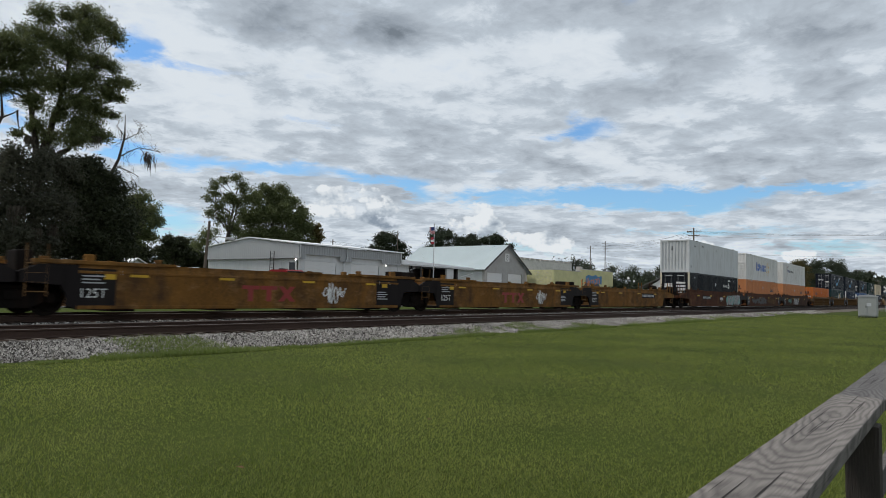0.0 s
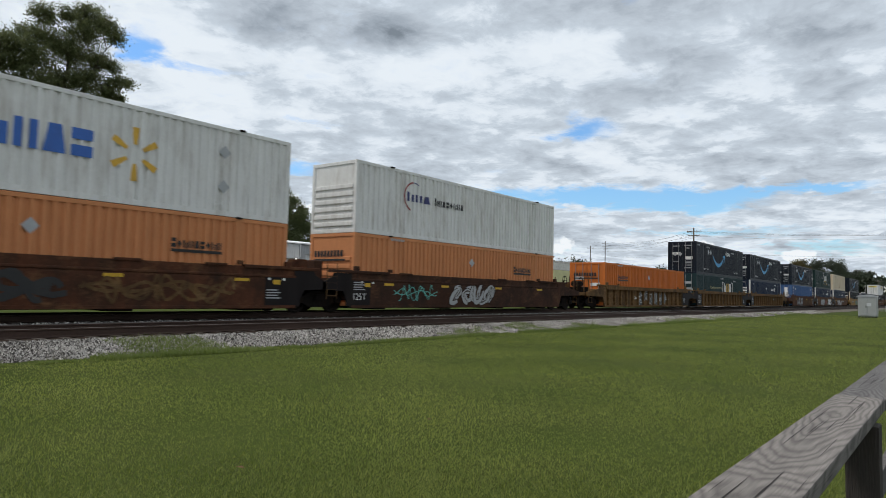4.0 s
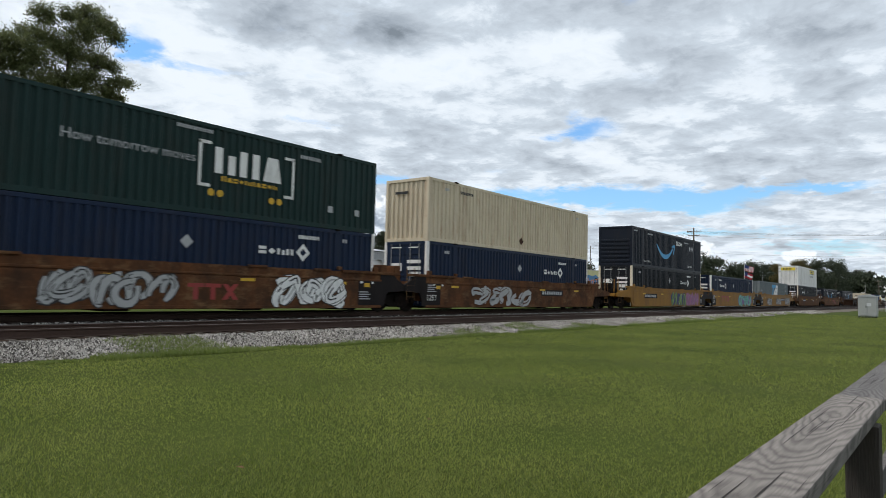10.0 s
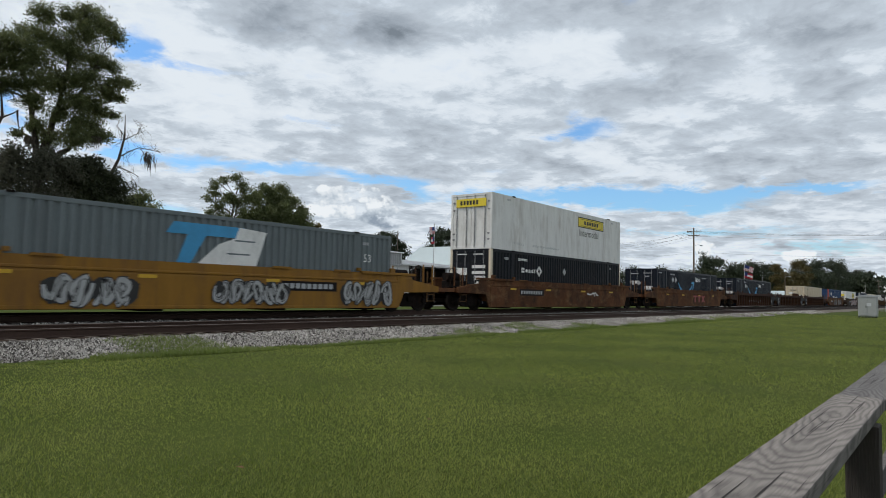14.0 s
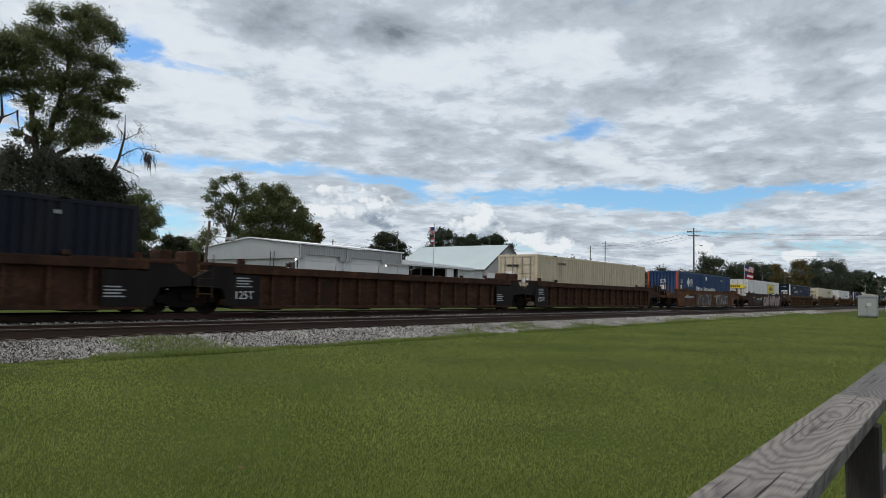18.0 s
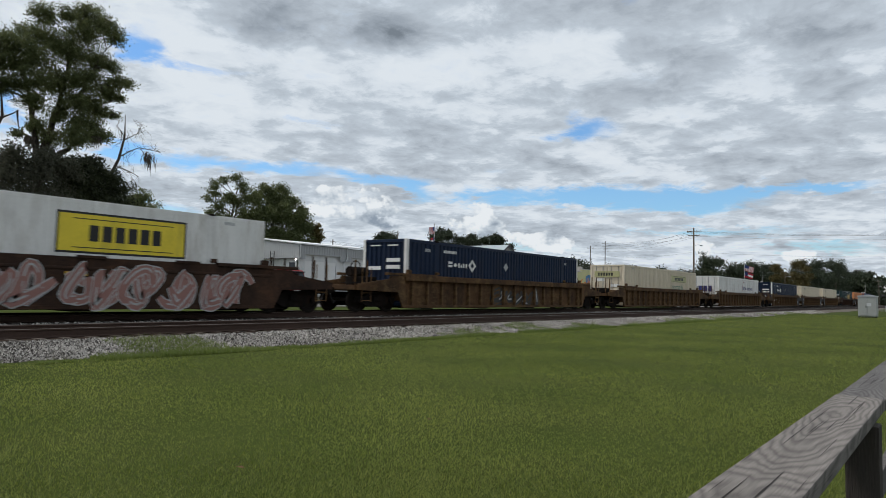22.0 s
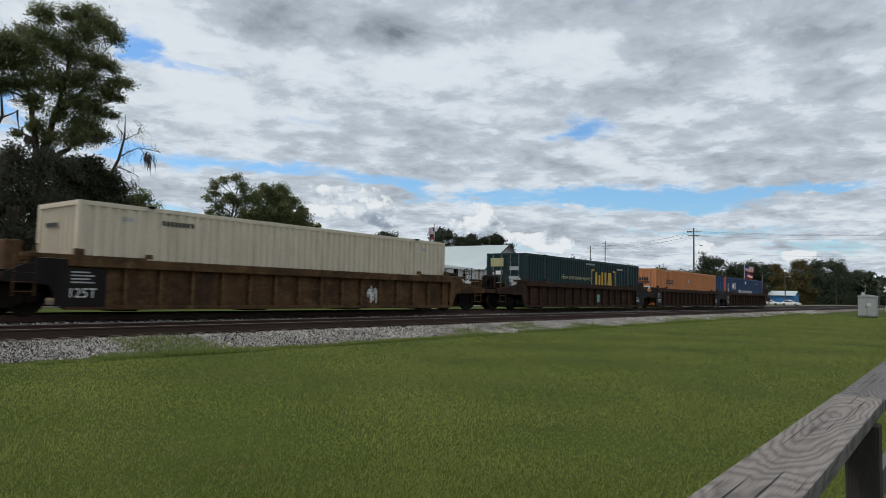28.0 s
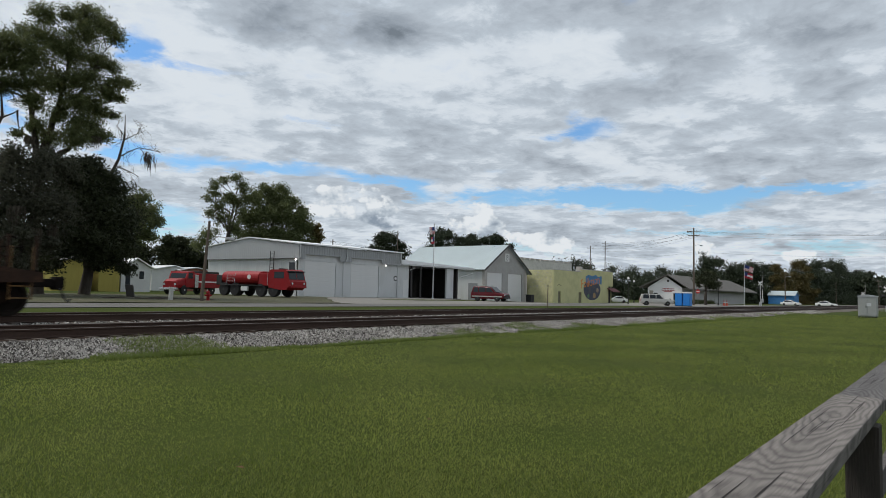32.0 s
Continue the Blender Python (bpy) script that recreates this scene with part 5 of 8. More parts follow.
def stack(x0, car, low=None, high=None):
    """Puts a car and its containers on the line; x0 is the containers' left end at the clip's start."""
    mid = x0 + CL / 2
    TRAIN.append((car, mid, 0.0))
    if low:
        TRAIN.append((low, mid, FLOOR_Z))
    if high:
        TRAIN.append((high, mid, FLOOR_Z + CH))


J, K = "joint", "coupler"
# containers, built once for each look and then copied
swoosh = container("black container with a curved blue arrow emblem and white blocks", "box_black", "doors", marks=(m_black_box(),))
swoosh_b = container("black container with a curved blue arrow, ribbed front end", "box_black", "ribs", marks=(m_black_box(True),))
navy_l = container("navy blue container with a white diamond ring emblem, white posts", "box_navy", "doors", posts="box_white", marks=(m_lattice(), m_lattice_end))
navy_r = container("navy blue container with white corner posts and diamond ring emblem", "box_navy", "fold_end", posts="box_white", marks=(m_lattice(False), m_lattice_end))
coal = container("charcoal container with a white diamond ring emblem, pale posts", "box_charcoal", "doors", posts="box_ivory", marks=(m_lattice(), m_lattice_end))
coal_r = container("charcoal container with pale corner posts and a white emblem", "box_charcoal", "doors", posts="box_ivory", marks=(m_lattice(False), m_lattice_end))
salmon = container("salmon orange container with a black underlined word mark", "box_salmon", "ribs", marks=(m_underlined(11.8, 1.80), m_underlined_end))
orange = container("bright orange corrugated container with a black underlined mark", "box_orange", "doors", marks=(m_underlined(2.15, 1.86), m_underlined_end))
salmon_d = container("faded salmon orange container with double doors", "box_salmon", "doors", marks=(m_underlined(2.25, 1.86), m_underlined_end))
green_w = container("dark green container with white bracketed blocks", "box_green", "doors", marks=(m_bracket("ink_white", "ink_grey", "ink_amber"), m_disc_row, m_bracket_end))
teal_w = container("dark teal container with pale bracketed blocks", "box_teal", "doors", marks=(m_bracket("ink_white", "ink_lemon", "ink_grey", (1, "ink_gold")), m_bracket_end))
teal_y = container("dark teal container with yellow bracketed blocks", "box_teal", "doors", marks=(m_bracket("ink_amber", "ink_lemon", "ink_amber"), m_bracket_end))
pale = container("grey-white smooth-sided container with small black marks", "box_grey_white", "plain_end", "seam", marks=(m_white_marks,))
spark = container("white container with blue blocks and a yellow six-rayed emblem", "box_white", "ribs", marks=(m_spark,))
ring_a = container("white container with a red ring and dark word blocks", "box_white", "ribs", marks=(m_ring(3.05, 7.2, 1.62, 2.02, 3.5, .62),))
ring_b = container("white container with a broken red ring and navy word blocks", "box_white", "doors", marks=(m_ring(9.0, 13.3, 1.66, 2.08, 9.6, .66), m_ring_end))
cream = container("cream corrugated container streaked with rust", "box_cream", "fold_end", marks=(m_plain, m_placard))
cream_d = container("pale cream corrugated container with double doors", "box_cream", "doors", marks=(m_plain,))
ivory = container("ivory corrugated container with a plain end", "box_ivory", "fold_end", marks=(m_plain,))
ivory_w = container("off-white corrugated container with a smooth end", "box_ivory", "plain_end", marks=(m_plain,))
blue_box = container("bright blue faded corrugated container with double doors", "box_blue", "doors", marks=(m_blue_label,))
grey_box = container("grey corrugated container with a blue and white emblem", "box_grey", "fold_end", marks=(m_split_sign,))
royal = container("royal blue container with red corner posts and white lettering blocks", "box_royal", "fold_end", posts="post_red", marks=(m_53,))
reefer_a = container("white refrigerated container with a yellow plate and the word Intermodal", "box_white", "flatdoors", "seam", marks=(m_plate(9.7, 13.3, 2.05, 2.58), m_plate_end(), m_reefer_text))
reefer_b = container("white smooth container with a large black-edged yellow plate", "box_white", "flatdoors", "seam", marks=(m_plate(9.6, 13.2, 1.50, 2.50), m_plate_end(1.9)))
ivory_p = container("ivory corrugated container with a pale plate and green word Intermodal", "box_ivory", "doors", marks=(m_plate(9.7, 13.4, 1.92, 2.46, False, True, "ink_green"), m_plate_end(2.0, True)))

USED = set()


def take(proto):
    """The container itself the first time, a copy afterwards."""
    if proto.name in USED:
        return copy_thing(proto, Matrix.Identity(4))
    USED.add(proto.name)
    return proto


# empty forty-foot wells at the head
for i, (x, l, r) in enumerate(((-1.2, J, J), (14.4, J, J), (30.0, J, J), (45.6, J, K))):
    e = well_car("empty yellow-brown forty-foot well car with a red mark, dusty", "well_ochre", "smooth", l, r, 6.12, wheel_end=1, number=2.1 if i == 3 else None,
                 marks=((mk(red_blocks, -1.25, .95, .40, .92), mk(scrawl, 2.2, 3.4, .25, 1.15, "ink_white", 5, 2, .05)) if i in (1, 2) else ()))
    TRAIN.append((e, x, 0.0))
# first full car: rusty brown smooth wells
S1 = "rust-brown smooth-sided well car covered in graffiti"
stack(59.31, well_car(S1, "well_rust", "smooth", K, J, marks=(mk(spray, 2.9, 7.8, .22, 1.25, "spray_silver", "spray_black", 3, 6, "spray_teal"), mk(scrawl, .5, 1.6, .6, 1.1, "ink_white", 8)), number=-5.0, wheel_end=-1), take(coal), take(pale))
stack(78.95, well_car(S1, "well_rust", "smooth", J, J, marks=(mk(scrawl, -6.5, 1.0, .3, 1.2, "spray_black", 11, 6, .16), mk(scrawl, 1, 6, .3, 1.2, "well_tan", 12, 4, .10))), take(salmon), take(spark))
stack(98.40, well_car(S1, "well_brown", "smooth", J, K, marks=(mk(scrawl, -6, -3, .4, 1.2, "spray_teal", 13), mk(spray, -2, 1.6, .3, 1.2, "spray_silver", "well_dark", 14, 4)), wheel_end=1), take(salmon), take(ring_a))
# ribbed brown wells
R1 = "ochre-brown ribbed well car, rusty and dusty"
stack(121.72, well_car(R1, "well_tan", "ribbed", K, J, marks=(mk(scrawl, -3.2, 4.2, .3, 1.25, "ink_white", 21, 3, .06), mk(spray, -2.5, 3.5, .3, 1.15, "spray_black", "spray_silver", 22, 5)), wheel_end=-1), take(orange))
stack(141.34, well_car(R1, "well_tan", "ribbed", J, J, marks=(t53(5.9),)), take(teal_w), take(swoosh))
stack(160.78, well_car(R1, "well_tan", "ribbed", J, K, marks=(t53(5.9),), number=2.6, wheel_end=1), take(navy_l), take(swoosh))
# rusty smooth wells with graffiti
S2 = "rusty orange-brown smooth well car with faded graffiti"
stack(184.44, well_car(S2, "well_rust", "smooth", K, J, marks=(mk(spray, -5.2, -1.2, .25, 1.25, "spray_black", "spray_silver", 31, 4), mk(scrawl, 0, 3.6, .3, 1.25, "well_tan", 32, 7, .06), mk(scrawl, 3.4, 7.2, .3, 1.25, "well_tan", 36, 7, .06)), wheel_end=-1), take(blue_box), take(swoosh))
stack(204.11, well_car(S2, "well_orange", "smooth", J, J, marks=(mk(spray, -4.6, -.6, .25, 1.25, "spray_silver", "spray_black", 33, 5), mk(red_blocks, -.2, 1.6, .45, .95), mk(spray, 3.0, 6.3, .25, 1.25, "ink_white", "spray_black", 34, 3))), take(navy_l), take(green_w))
stack(223.67, well_car(S2, "well_orange", "smooth", J, K, marks=(mk(spray, -5.0, .5, .3, 1.15, "spray_silver", "well_rust", 35, 4),), number=1.8, wheel_end=1), take(navy_l), take(cream))
# fresh yellow wells
S3 = "bright yellow smooth-sided well car with colourful graffiti"
stack(247.13, well_car(S3, "well_yellow", "smooth", K, J, marks=(mk(spray, -.4, 3.1, .2, 1.3, "spray_lime", "spray_black", 41, 5, "ink_navy"), mk(spray, 3.2, 6.6, .2, 1.3, "spray_pink", "spray_purple", 42, 5, "spray_rose")), number=-6.2, wheel_end=-1), take(coal), take(swoosh_b))
stack(266.55, well_car(S3, "well_yellow", "smooth", J, J, marks=(mk(red_blocks, -5.4, -2.6, .62, 1.15), t53(-1.2, .72), mk(spray, .9, 6.3, .2, 1.3, "spray_teal", "spray_black", 43, 5, "spray_purple"))), take(navy_r))
stack(286.11, well_car(S3, "well_yellow", "smooth", J, K, marks=(mk(spray, -5.2, -2.8, .25, 1.1, "spray_silver", "spray_black", 44, 4, "spray_black"), mk(spray, -.3, 2.6, .3, 1.1, "spray_silver", "spray_black", 45, 6, "spray_black"), mk(spray, 5.2, 7.9, .25, 1.25, "spray_silver", "spray_black", 46, 5, "spray_black")), number=2.3, wheel_end=1), take(grey_box))
# single wells
stack(309.77, well_car("orange-brown smooth-sided single well car", "well_orange", "smooth", K, K, marks=(mk(scrawl, 2.4, 4.2, .8, 1.1, "ink_white", 51, 1, .08),), number=-5.6, wheel_end=-1), take(coal_r), take(reefer_a))
stack(333.16, well_car("orange-brown well car with a faded red mark", "well_orange", "smooth", K, K, marks=(mk(red_blocks, .2, 3.6, .5, 1.1),), wheel_end=1), take(swoosh))
R2 = "dark brown ribbed well car, grimy"
stack(356.67, well_car(R2, "well_brown", "ribbed", K, J, marks=(mk(scrawl, -4, 3, .5, .95, "ink_grey", 61, 1, .05),), wheel_end=-1), take(swoosh))
stack(376.24, well_car("empty dark brown ribbed well car", "well_brown", "ribbed", J, J))
stack(395.81, well_car(R2, "well_brown", "ribbed", J, K, wheel_end=1), take(cream_d))
stack(419.40, well_car("brown smooth well car with bold black graffiti", "well_orange", "smooth", K, K, marks=(mk(spray, -3.6, 0.6, .18, 1.3, "spray_black", "well_tan", 71, 5, "ink_grey"), mk(spray, 2.4, 6.2, .18, 1.3, "spray_black", "well_tan", 72, 5, "ink_grey")), number=-7.0, wheel_end=-1), take(royal))
stack(442.85, well_car("dark weathered smooth well car with pale graffiti", "well_dark", "smooth", K, K, marks=(mk(spray, -1.6, 7.4, .2, 1.35, "spray_rose", "spray_silver", 73, 9), mk(scrawl, -6.6, -2.6, .2, 1.2, "spray_black", 74, 3, .07)), number=-5.0, wheel_end=-1), take(reefer_b))
R3 = "ochre and rust ribbed single well car"
stack(466.40, well_car(R3, "well_mottled", "ribbed", K, K, marks=(mk(spray, -1.5, 3.0, .3, 1.2, "spray_black", "well_tan", 75, 3), t53(5.6)), wheel_end=-1), take(navy_r))
stack(489.86, well_car(R3, "well_mottled", "ribbed", K, K, marks=(t53(6.0),), wheel_end=1), take(ivory_p))
stack(513.28, well_car(R3, "well_mottled", "ribbed", K, K, wheel_end=1), take(ring_b))
stack(536.78, well_car(R3, "well_mottled", "ribbed", K, J, marks=(mk(scrawl, -7.6, -3.6, .5, 1.2, "ink_white", 81, 2, .05),), wheel_end=-1), take(navy_r))
stack(556.53, well_car(R3, "well_mottled", "ribbed", J, J, marks=(t53(5.6),)), take(ivory))
stack(576.29, well_car(R3, "well_mottled", "ribbed", J, K, marks=(mk(scrawl, 3.0, 3.8, .3, 1.1, "ink_white", 82, 2, .05), t53(5.2)), wheel_end=1), take(ivory_w))
R4 = "very dark brown ribbed well car, grimy"
stack(599.72, well_car(R4, "well_dark", "ribbed", K, J, marks=(lambda u: part("patch", Shape().rect(.7, 1.25, .45, .95, -WELL_Y - .012), M["spray_teal"], u),), wheel_end=-1), take(teal_y))
stack(619.41, well_car(R4, "well_dark", "ribbed", J, J), take(salmon_d))
stack(639.01, well_car(R4, "well_dark", "ribbed", J, K, wheel_end=1), take(royal))


# ---- buildings across the street ----
WALL_WHITE = surf("white_metal_wall", (0.56, 0.57, 0.57), rough=0.55, var=0.06, scale=0.8, fine=20, bump=0.05, dirt=(0.34, 0.34, 0.32), amount=0.35, dscale=0.6, stretch=(1, 1, 0.4))
BAND_GREY = surf("grey_metal_band", (0.30, 0.31, 0.315), rough=0.5, var=0.06, scale=0.8, fine=20, bump=0.05)
BAND_PALE = surf("pale_metal_band", (0.40, 0.41, 0.42), rough=0.5, var=0.06, scale=0.8, fine=20, bump=0.05)
ROOF_WHITE = surf("white_roof", (0.78, 0.79, 0.80), rough=0.35, var=0.05, scale=0.5, fine=10, bump=0.03)
ROOF_ZINC = surf("pale_metal_roof", (0.34, 0.40, 0.42), rough=0.6, metal=0.0, var=0.08, scale=0.3, fine=8, bump=0.04)
DOOR_WHITE = surf("white_door", (0.66, 0.66, 0.65), rough=0.5, var=0.05, scale=1, fine=20, bump=0.03)
TRIM_DARK = surf("dark_trim", (0.05, 0.045, 0.045), rough=0.6, var=0.1)
BLOCK = surf("grey_block", (0.36, 0.355, 0.34), rough=0.9, var=0.12, scale=0.8, fine=16, bump=0.3, dirt=(0.24, 0.23, 0.21), amount=0.4, dscale=0.6)
QUOIN = surf("pale_brick", (0.42, 0.40, 0.37), rough=0.9, var=0.15, scale=3, fine=20, bump=0.3)
YELLOW_WALL = surf("yellow_stucco", (0.50, 0.49, 0.26), rough=0.9, var=0.10, scale=0.7, fine=12, bump=0.3, dirt=(0.30, 0.31, 0.18), amount=0.5, dscale=0.5)
BRICK_YELLOW = surf("yellow_brick", (0.52, 0.50, 0.28), rough=0.9, var=0.2, scale=2, fine=14, bump=0.5, dirt=(0.24, 0.24, 0.16), amount=0.5, dscale=0.8)
# near-black colour that holds the shade inside open buildings
SHADE_IN = surf("interior_shade", (0.035, 0.03, 0.028), rough=0.9, var=0.2)
GLASS = glassy("window_glass")
LAMP_ON = glow("lit_lamp", (1.0, 0.97, 0.9), 4.0)
STEEL = surf("galvanised_steel", (0.42, 0.43, 0.44), rough=0.45, metal=0.6, var=0.1)


def folds(s, x0, x1, y, z0, z1, face, pitch=0.45, deep=0.03, along="x"):
    q = corrugated(x0, x1, 0, z0, z1, face, pitch, deep)
    if along == "x":
        s.add([(v[0], v[1] + y, v[2]) for v in q.v], q.f)
    else:
        s.add([(v[1] + y, v[0], v[2]) for v in q.v], [f[::-1] for f in q.f])
    return s


def roll_door(b, x0, x1, y, z0, z1, mat=None, n=9):
    d = part("garage_door", Shape().box(x0, x1, y + .02, y + .08, z0, z1), mat or DOOR_WHITE, b, "white sectional garage door, closed")
    h = (z1 - z0) / n
    me = Shape().bevel(x0 + .03, x1 - .03, y - .015, y + .03, .02, h - .02, .01).mesh("door_panel", mat or DOOR_WHITE)
    for i in range(n):
        part("door_panel", me, None, d, at=(0, 0, z0 + i * h))
    return d


def fire_station():
    b = thing("fire_station", (0, 0, 0), "white metal garage with grey corrugated band and two closed doors", "building")
    x0, x1, y0, y1, g = 50.6, 70.2, 60.4, 78.6, -0.25
    z_eave, z_peak, ym = 6.0, 7.0, 69.5
    zs = 4.35
    # front wall with two door openings
    for a, c, lo, hi in ((x0, 51.5, g, zs + .5), (51.5, 56.5, 4.1, zs + .5), (56.5, 59.0, g, zs + .5), (59.0, 64.15, 4.1, zs + .5), (64.15, x1, g, zs + .5)):
        part("front_wall", Shape().box(a, c, y0, y0 + .25, lo, hi), WALL_WHITE, b)
    part("side_wall", folds(Shape(), y0 + .1, y1, x0, g, zs + .3, -1, .40, .03, "y"), WALL_WHITE, b, "white ribbed metal wall")
    part("back_wall", Shape().box(x0 + .1, 68.1, y1, y1 + .2, g, z_eave), WALL_WHITE, b)
    part("right_wall", Shape().box(68.0, 68.2, y0 + .3, y1, g, z_eave), WALL_WHITE, b)
    part("floor_slab", Shape().box(x0, 68, y0 + .3, y1, g - .1, g + .1), CONCRETE, b)
    # the band under the eaves stands proud of the wall
    s = folds(Shape(), x0 - .3, 68.2, y0 - .35, zs + .55, z_eave - .05, -1, .40, .03)
    part("front_band", s, BAND_GREY, b, "grey corrugated metal band")
    for a, c in ((x0 - .3, 51.3), (56.7, 58.8), (64.3, 68.2)):
        part("band_skirt", folds(Shape(), a, c, y0 - .352, zs - .05, zs + .56, -1, .40, .03), BAND_GREY, b)
    part("band_soffit", Shape().box(x0 - .3, 68.2, y0 - .34, y0, zs + .5, zs + .54), BAND_PALE, b)
    gable = Shape()
    q = corrugated(y0 - .35, y1 + .2, 0, 0, 1, -1, .40, .03)
    n = len(q.v) // 2
    vs = []
    for i, v in enumerate(q.v):
        top = z_eave + (z_peak - z_eave) * (1 - abs(v[0] - ym) / (ym - y0 + .35)) - .05
        vs.append((x0 - .3 + v[1], v[0], zs if i < n else top))
    gable.add(vs, [f[::-1] for f in q.f])
    part("gable_band", gable, BAND_PALE, b, "pale corrugated metal band under the roof")
    part("gable_soffit", Shape().box(x0 - .29, x0, y0 - .3, y1, zs, zs + .05), TRIM_DARK, b)
    r = Shape()
    for s_ in (-1, 1):
        ye = y0 - .45 if s_ < 0 else y1 + .4
        r.add([(x0 - .42, ye, z_eave), (68.35, ye, z_eave), (68.35, ym, z_peak), (x0 - .42, ym, z_peak), (x0 - .42, ye, z_eave + .12), (68.35, ye, z_eave + .12), (68.35, ym, z_peak + .12), (x0 - .42, ym, z_peak + .12)],
              [(0, 1, 2, 3), (7, 6, 5, 4), (0, 4, 5, 1), (1, 5, 6, 2), (3, 7, 4, 0)])
    part("roof", r, ROOF_WHITE, b, "white metal roof")
    part("gutter", Shape().bevel(x0 - .4, 68.4, y0 - .62, y0 - .45, z_eave - .02, z_eave + .14, .02), ROOF_WHITE, b)
    for x in (52.3 - 1.9, 57.9, 68.0):
        part("downpipe", Shape().tube([(x, y0 - .48, z_eave), (x, y0 - .48, zs + .2), (x - .25, y0 - .07, zs - .3), (x - .25, y0 - .07, g)], .06, 8), WALL_WHITE, b)
    roll_door(b, 51.55, 56.45, y0 + .05, -.12, 4.1)
    roll_door(b, 59.05, 64.1, y0 + .05, -.12, 4.1)
    part("entry_door", Shape().bevel(69.0, 70.0, y0 - .03, y0 + .03, -.1, 2.4, .01), DOOR_WHITE, b)
    e = part("emblem", Shape().lathe([(.36, 0), (.36, -.03)], 67.4, y0 - .01, 2.55, "y", 20), TRIM_DARK, b, "round black and white emblem")
    part("emblem_centre", Shape().lathe([(.24, 0), (.24, -.03)], 67.4, y0 - .03, 2.55, "y", 16), DOOR_WHITE, e)
    part("window", Shape().box(x0 - .06, x0 - .02, 61.0, 62.0, 2.9, 3.9), GLASS, b)
    for x, y in ((x0 - .35, y0 + .1), (65.0, y0 - .45)):
        part("floodlight", Shape().lathe([(.11, -.05), (.11, .05)], x, y, 4.18, "y", 10), LAMP_ON, b, "small lit floodlight")
    lad = Shape()
    for y in (64.3, 65.0):
        lad.tube([(x0 - .5, y, 2.6), (x0 - .5, y, 5.2)], .05, 6)
    for z in (2.9, 3.3, 3.7, 4.1, 4.5, 4.9):
        lad.tube([(x0 - .5, 64.3, z), (x0 - .5, 65.0, z)], .03, 5)
    part("ladder", lad, TRIM_DARK, b)
    return b


fire_station()


def carport():
    b = thing("carport", (0, 0, 0), "open carport with a sloping white roof and dark interior", "carport")
    y0 = 60.0
    part("roof", Shape().prism([(68.25, 4.55), (85.4, 4.35), (85.4, 4.70), (68.25, 5.15)], "y", y0, y0 + 7.5), ROOF_WHITE, b)
    part("fascia", Shape().box(68.3, 85.5, y0 - .08, y0 - .01, 4.40, 4.62), WALL_WHITE, b)
    # walls and shelves inside carry the roof's shade in their colour
    part("back_wall", Shape().box(70.2, 82, y0 + 7, y0 + 7.2, -.3, 4.5), SHADE_IN, b)
    part("side_wall", Shape().box(81.3, 81.6, y0 + .5, y0 + 7, -.3, 4.4), SHADE_IN, b)
    part("floor_slab", Shape().box(70.2, 82, y0, y0 + 7, -.3, -.08), CONCRETE, b)
    for x in (70.6, 72.6, 75.5, 81.3):
        part("post", Shape().bevel(x - .09, x + .09, y0 + .2, y0 + .38, -.3, 4.42, .01), TRIM_DARK, b)
    part("pier", Shape().bevel(78.7, 80.4, y0 + .3, y0 + .6, -.3, 4.38, .02), WALL_WHITE, b, "white wall pier")
    part("downpipe", Shape().tube([(84.9, y0 - .05, 4.4), (84.9, y0 - .05, 3.9), (82.2, y0 + .4, 3.2)], .06, 8), WALL_WHITE, b)
    part("downpipe", Shape().tube([(70.9, y0 - .05, 4.4), (70.9, y0 - .05, 4.1), (70.3, y0 + .3, 3.8)], .06, 8), WALL_WHITE, b)
    for i in range(4):
        part("stored_shelf", Shape().bevel(71.4 + i * 1.8, 72.6 + i * 1.8, y0 + 5.5, y0 + 6.4, -.08, 2.0 + .5 * (i % 2), .03), SHADE_IN, b)
    return b


carport()


